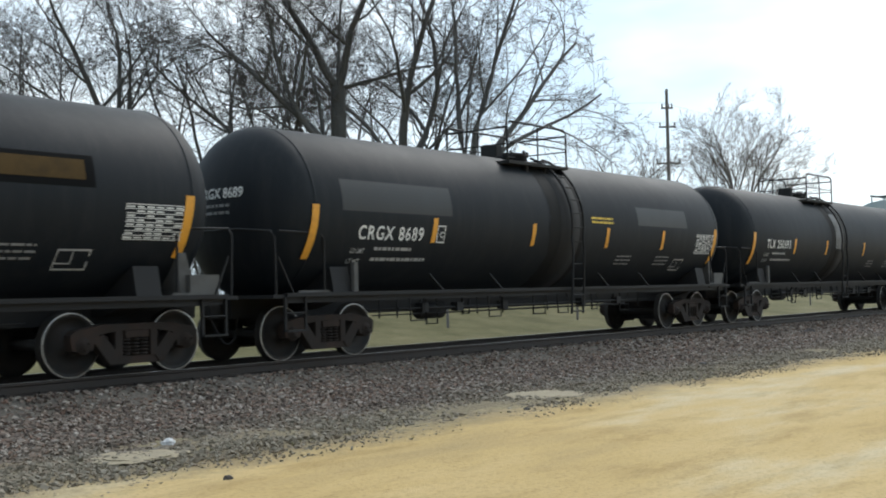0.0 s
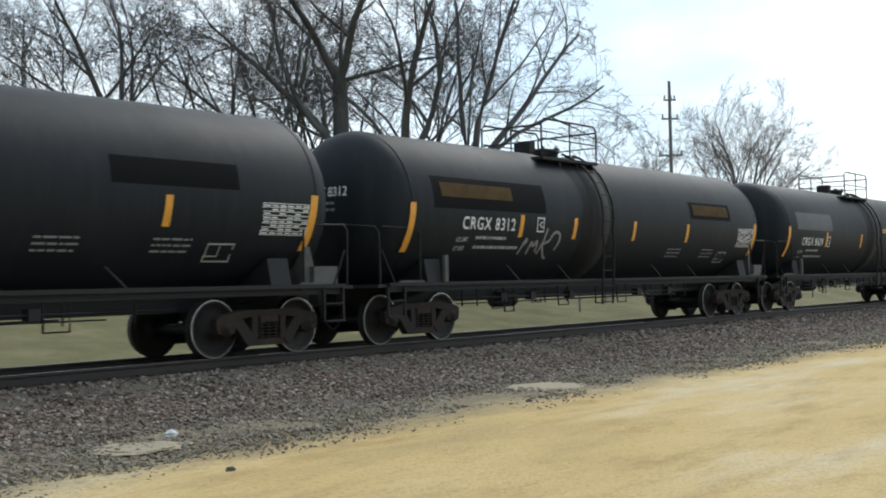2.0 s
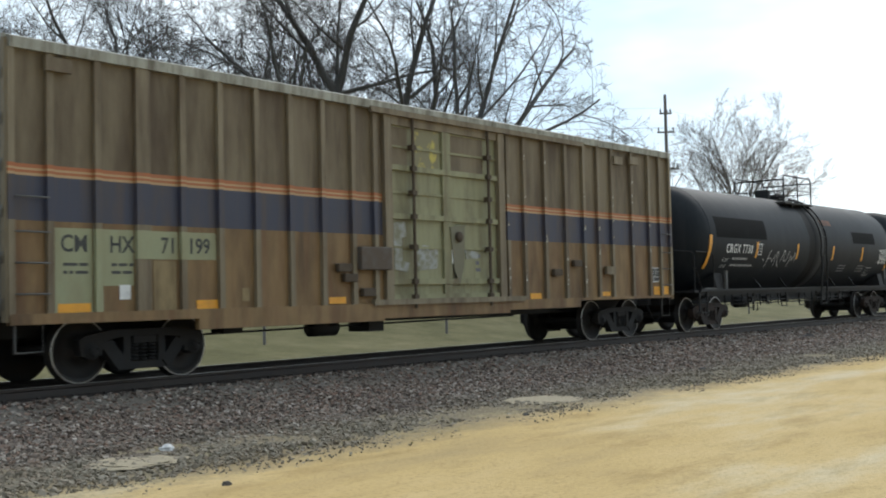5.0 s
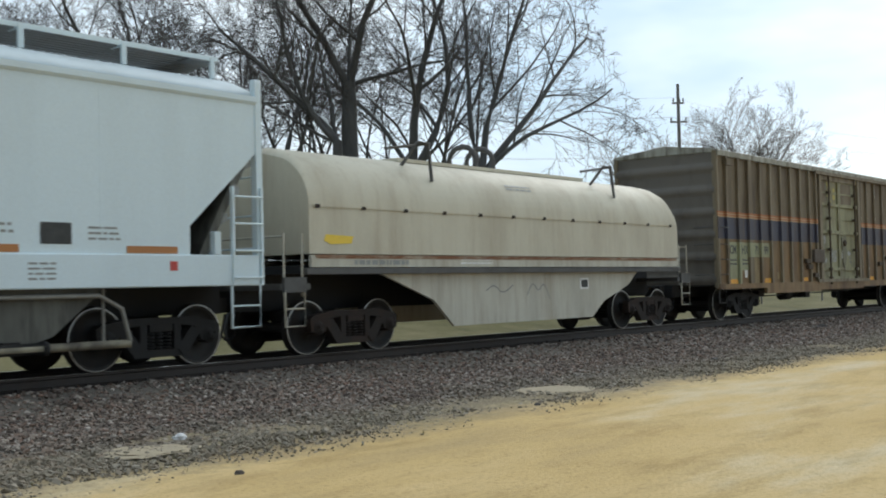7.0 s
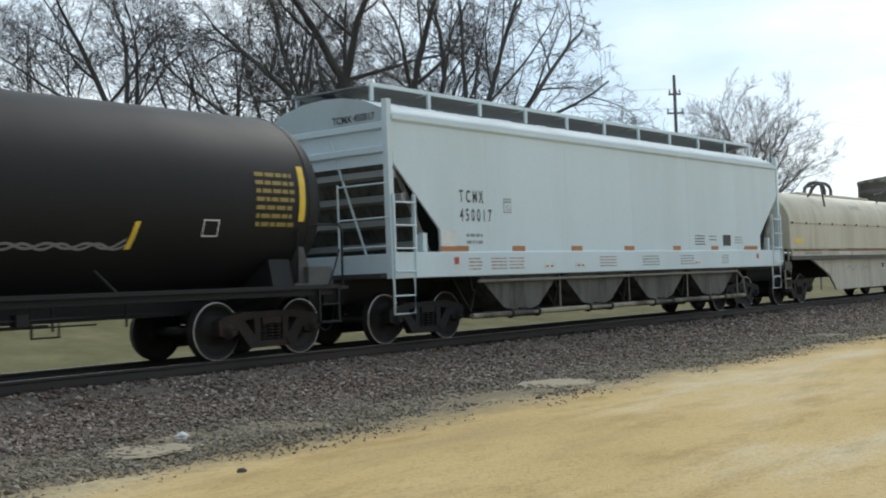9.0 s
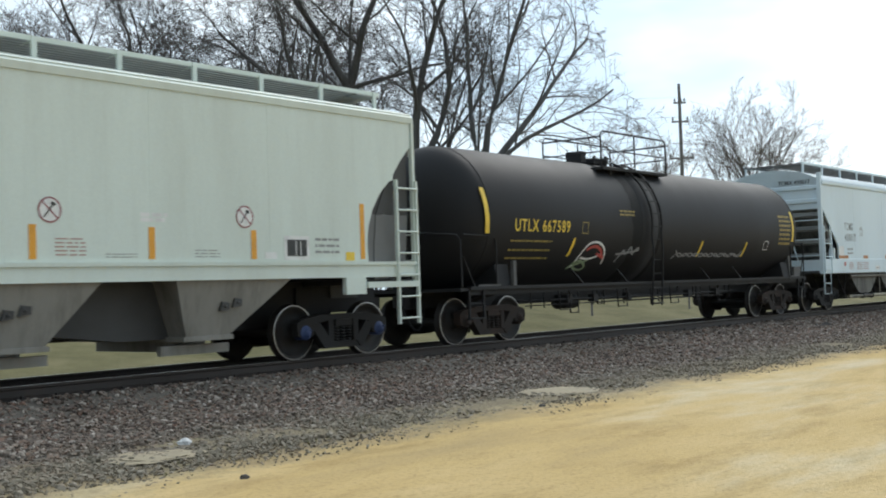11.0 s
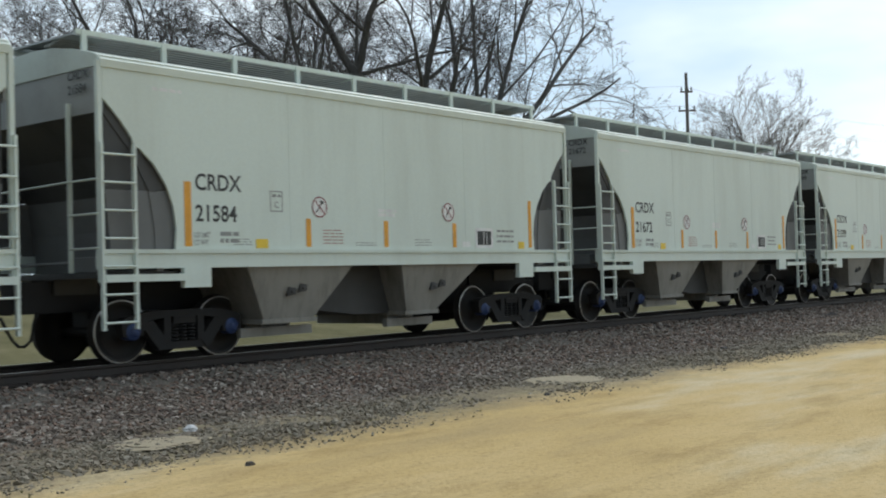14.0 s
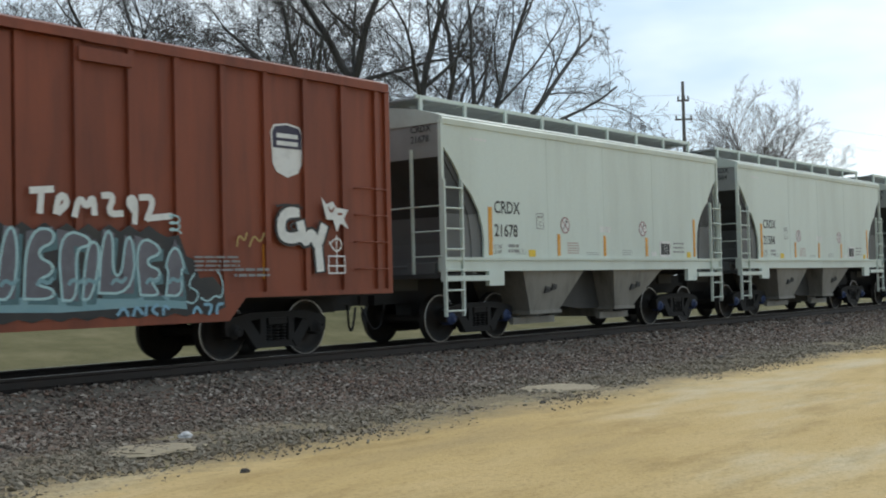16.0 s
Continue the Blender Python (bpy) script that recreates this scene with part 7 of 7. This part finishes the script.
def build_trees():
    big = "tall bare grey-brown tree with spreading limbs in winter"
    # bearing, distance, trunk, stems
    for i, (b, d, tr, rows) in enumerate((
            (46.5, 56, (10.2, 0.40), ((-0.42, 0.1, 1.0, 0.22, 8), (0.42, 0.0, 1.0, 0.22, 8), (1.3, 0.0, 0.55, 0.12, 6.5, -0.01), (-0.05, 0.5, 1.0, 0.12, 6))),
            (45.9, 55, (7.2, 0.27), ((-0.55, 0.1, 1.0, 0.20, 8.5), (-1.0, -0.2, 0.85, 0.14, 8, 0.0), (-0.2, 0.2, 1.0, 0.12, 7), (-1.3, 0.2, 0.5, 0.09, 6, -0.03))),
            (49.6, 55, (5.6, 0.34), ((-0.16, 0.1, 1.0, 0.24, 10.5), (0.45, 0.0, 1.0, 0.20, 9.5), (-0.6, 0.2, 1.0, 0.14, 8), (0.9, 0.0, 0.8, 0.10, 6))),
            (53.1, 53, (5.6, 0.36), ((-0.22, 0.2, 1.0, 0.16, 9), (0.14, 0.0, 1.0, 0.18, 9.5, 0.0), (0.58, 0.1, 1.0, 0.18, 9.6), (0.95, 0.0, 1.0, 0.13, 7.4, -0.035))),
            (35.8, 58, (7.4, 0.30), ((-0.42, 0.1, 1.0, 0.18, 8.5), (-0.02, 0.0, 1.0, 0.15, 8.5), (0.24, 0.1, 1.0, 0.13, 8), (-1.1, 0.1, 0.75, 0.11, 8, -0.03), (-0.8, -0.2, 1.0, 0.11, 8))),
            (43.2, 57, (5.5, 0.26), ((-0.45, 0.1, 1.0, 0.15, 9), (0.10, 0.1, 1.0, 0.15, 9), (0.5, -0.1, 1.0, 0.12, 8))))):
        x, y = place(b, d)
        bare_tree(x, y, stems(*rows), 5 + 7 * i, big, BARK, TWIG, tr, droop=0.012, minr=0.0105)
    thin = "slender bare tree among others behind the track"
    for i, (b, d) in enumerate(((29.5, 66), (31.2, 61), (33.4, 64), (34.6, 60), (38.2, 66), (39.8, 60), (41.2, 63), (42.2, 70), (43.7, 61), (44.6, 66), (45.3, 62), (46.9, 66), (48.2, 72), (50.3, 62), (51.0, 70), (52.3, 66))):
        x, y = place(b, d)
        rr = random.Random(40 + i)
        bare_tree(x, y, stems((rr.uniform(-0.5, -0.1), 0.1, 1.0, 0.11, 9), (rr.uniform(0, 0.4), -0.1, 1.0, 0.11, 9)), 60 + i, thin, BARK, TWIG, (5.0, 0.17), droop=0.015, minr=0.010)
    brush = "low thicket of bare brush behind the track"
    for i, (b, d) in enumerate(((39.5, 58), (43.5, 60), (46, 68), (49.5, 60), (50.6, 58), (52, 64))):
        x, y = place(b, d)
        rr = random.Random(80 + i)
        bare_tree(x, y, stems(*[(rr.uniform(-0.9, 0.9), rr.uniform(-0.5, 0.5), rr.uniform(0.8, 1.3), 0.05, rr.uniform(3.0, 4.6)) for _ in range(7)]), 90 + i, brush, BARK, TWIG, None, depth=3, minr=0.010)
    # tangled undergrowth along the whole edge of the wood
    rr = random.Random(3)
    tw = Mesh()
    for i in range(200):
        x, y = place(22 + 38 * i / 200 + rr.uniform(-0.3, 0.3), rr.uniform(63, 76))
        p = Vector((x, y, field(y) - 0.1))
        for j in range(2):
            grow(tw, tw, p, Vector((rr.uniform(-0.6, 0.6), rr.uniform(-0.4, 0.4), 1)).normalized(), 0.04, rr.uniform(2.2, 4.6), 2, rr, 0.0, 45, 0.014)
    tagged(tw.done("undergrowth", TWIG), "tangled bare undergrowth along the edge of the wood", "undergrowth", kind="stuff")
    far = "rounded bare tree far off, pale against the sky"
    for i, (b, d, h, l, r) in enumerate(((60.5, 100, 5.0, 6.6, 0.12), (62.1, 104, 5.0, 6.4, 0.10), (72.3, 190, 3, 5.0, 0.14), (73.6, 200, 3, 4.5, 0.14), (58.4, 110, 3.0, 4.8, 0.11))):
        x, y = place(b, d)
        bare_tree(x, y, stems((-0.36, 0.1, 1.0, r, l), (0.0, 0.1, 1.1, r, l * 1.1), (0.36, 0, 1.0, r, l), (0.7, 0.2, 0.85, r * 0.8, l * 0.85), (-0.7, 0.0, 0.85, r * 0.8, l * 0.85)), 120 + i, far, TWIG_FAR, TWIG_FAR, (h, r * 1.6), depth=3, spread=36, minr=0.016)
    # broad fan of many stems
    x, y = place(66.2, 120)
    rr = random.Random(7)
    bare_tree(x, y, stems(*[(-0.62 + 1.44 * k / 10, rr.uniform(-0.3, 0.3), 1.0 + rr.uniform(0, 0.2), 0.15, 12.5 - 4.2 * abs(k - 4.6) / 5 + rr.uniform(-0.6, 0.6)) for k in range(11)]), 31, far, TWIG_FAR, TWIG_FAR, (4.2, 0.34), depth=4, spread=30, minr=0.012)


build_trees()


def utility_pole(bearing, dist, top):
    x, y = place(bearing, dist)
    root = new("utility_pole")
    root.location = (x, y, field(y))
    h = top - field(y)
    Mesh().tube([(0, 0, -0.3), (0, 0, h)], 0.19, 12, 0, 0.12).done("pole", POLE, root)
    ang = math.atan2(RY, RX)
    ends = []
    for z, w, nz in ((h - 1.55, 0.50, 2), (h - 3.1, 0.70, 3), (h - 6.1, 1.0, 2)):
        m = Mesh().box(-w, w, -0.06, 0.06, z - 0.07, z + 0.07)
        arm = m.done("crossarm", POLE, root)
        arm.rotation_euler = (0, 0, ang)
        for i in range(nz):
            q = -w + 0.1 + (2 * w - 0.2) * i / (nz - 1)
            ins = Mesh().spin([(z + 0.07, 0.03), (z + 0.16, 0.05), (z + 0.18, 0.09), (z + 0.25, 0.08), (z + 0.30, 0.05), (z + 0.38, 0.05), (z + 0.40, 0.0)], 10, "z", (q, 0, 0)).done("insulator", GALV, arm)
    Mesh().tube([(0.1, 0, h - 0.9), (0.55, 0.1, h - 1.4)], 0.04, 6).done("brace", POLE, root)
    tagged(root, "tall weathered timber utility pole with three crossarms", "utility pole")
    return Vector((x, y, field(y))), h


def wires():
    (p, h) = utility_pole(62.9, 95, 17.2)
    along = Vector((math.cos(radians(14)), -math.sin(radians(14)), 0))
    for z, side in ((h - 1.1, -0.4), (h - 2.7, -0.6), (h - 2.7, 0.6), (h - 5.7, -0.9), (h - 5.7, 0.9)):
        a = p + Vector((RX * side, RY * side, z))
        m = Mesh()
        for s in (-1, 1):
            pts = [a + along * (s * 60 * i / 12) + Vector((0, 0, -1.6 * (1 - (2 * i / 12 - 1) ** 2))) for i in range(13)]
            m.tube(pts, 0.008, 4)
        tagged(m.done("wire", GALV), "thin dark overhead wire strung from the pole", "wire", "overhead wires")


wires()


# ------------------------------------------------------------------ small things on the ground
def lump(name, x, y, r, h, material, seed, label, category, group=""):
    rnd = random.Random(seed)
    bm = bmesh.new()
    bmesh.ops.create_icosphere(bm, subdivisions=3, radius=1)
    for v in bm.verts:
        k = 1 + 0.35 * noise.noise(v.co * 1.7 + Vector((seed, 0, 0))) + 0.15 * noise.noise(v.co * 5 + Vector((0, seed, 0)))
        v.co = Vector((v.co.x * r * k, v.co.y * r * 0.8 * k, max(-0.4, v.co.z) * h * k))
    me = bpy.data.meshes.new(name)
    bm.to_mesh(me)
    bm.free()
    me.materials.append(material)
    ob = link(name, me)
    ob.location = (x, y, GROUND + h * 0.12)
    return tagged(ob, label, category, group)


SAND = paint("pale_sand", (0.36, 0.30, 0.205), 0.95, dirt=(0.25, 0.22, 0.17), amount=0.6, scale=6, bump=0.5)
PAPER = paint("crumpled_white_paper", (0.6, 0.6, 0.6), 0.8, bump=0.3)
lump("sand_mound", 7.35, 9.95, 0.50, 0.025, SAND, 2, "low flat heap of pale sand on the gravel", "sand heap")
lump("sand_mound", 15.0, 9.95, 0.7, 0.022, SAND, 5, "low flat heap of pale sand on the gravel", "sand heap")
lump("litter", 8.15, 10.45, 0.09, 0.06, PAPER, 3, "crumpled white litter lying on the gravel", "litter")
for i, (x, y, r) in enumerate(((33.0, 12.6, 0.42), (37.3, 13.0, 0.22), (28.6, 11.9, 0.16), (6.9, 8.0, 0.05), (13.0, 8.9, 0.05), (22.0, 10.6, 0.10), (24.5, 10.9, 0.09))):
    lump("stone", x, y, r, r * 0.6, STONE, 20 + i, "dark stone lying by the gravel edge", "stone", "loose stones")


def fence_posts():
    for i in range(6):
        x, y = 24 + i * 9.0, 26.0
        ob = Mesh().tube([(0, 0, -0.2), (0, 0, 1.1)], 0.05, 8).done("fence_post", POLE)
        ob.location = (x, y, field(y))
        tagged(ob, "short weathered timber post standing in the grass", "post", "posts in the grass")


fence_posts()


def grass_tufts():
    """Dry tufts along the gravel edge."""
    rnd = random.Random(9)
    V, F = [], []
    for i in range(140):
        x, y, s = 4 + 30 * rnd.random() ** 1.4, rnd.gauss(9.2, 0.4), rnd.uniform(0.02, 0.05)
        z = GROUND - 0.01
        for j in range(5):
            a, w = rnd.uniform(0, 6.28), s * 0.12
            dx, dy = math.cos(a), math.sin(a)
            o = len(V)
            V += [(x - dy * w, y + dx * w, z), (x + dy * w, y - dx * w, z), (x + dx * s * 0.6, y + dy * s * 0.6, z + s)]
            F.append((o, o + 1, o + 2))
    me = bpy.data.meshes.new("grass_tufts")
    me.from_pydata(V, [], F)
    me.materials.append(paint("dry_grass", (0.14, 0.132, 0.052), 0.9, dirt=(0.23, 0.19, 0.09), amount=0.6, scale=3, bump=0))
    tagged(link("grass_tufts", me), "dry olive and straw-coloured grass tufts", "grass", kind="stuff")


grass_tufts()


# ------------------------------------------------------------------ what moves
def motions():
    steps = [i * 0.5 for i in range(33)]
    for car, x in CARS:
        walk(car, [(t, pose(x + run(t), TRACK, 0)) for t in steps])
    ticks = [i * 2 / FPS for i in range(241)]
    for w, dx, a0 in WHEELS:
        walk(w, [(t, Matrix.Translation((dx, 0, R_WHEEL)) @ Matrix.Rotation(a0 + run(t) / R_WHEEL, 4, "Y")) for t in ticks])


motions()
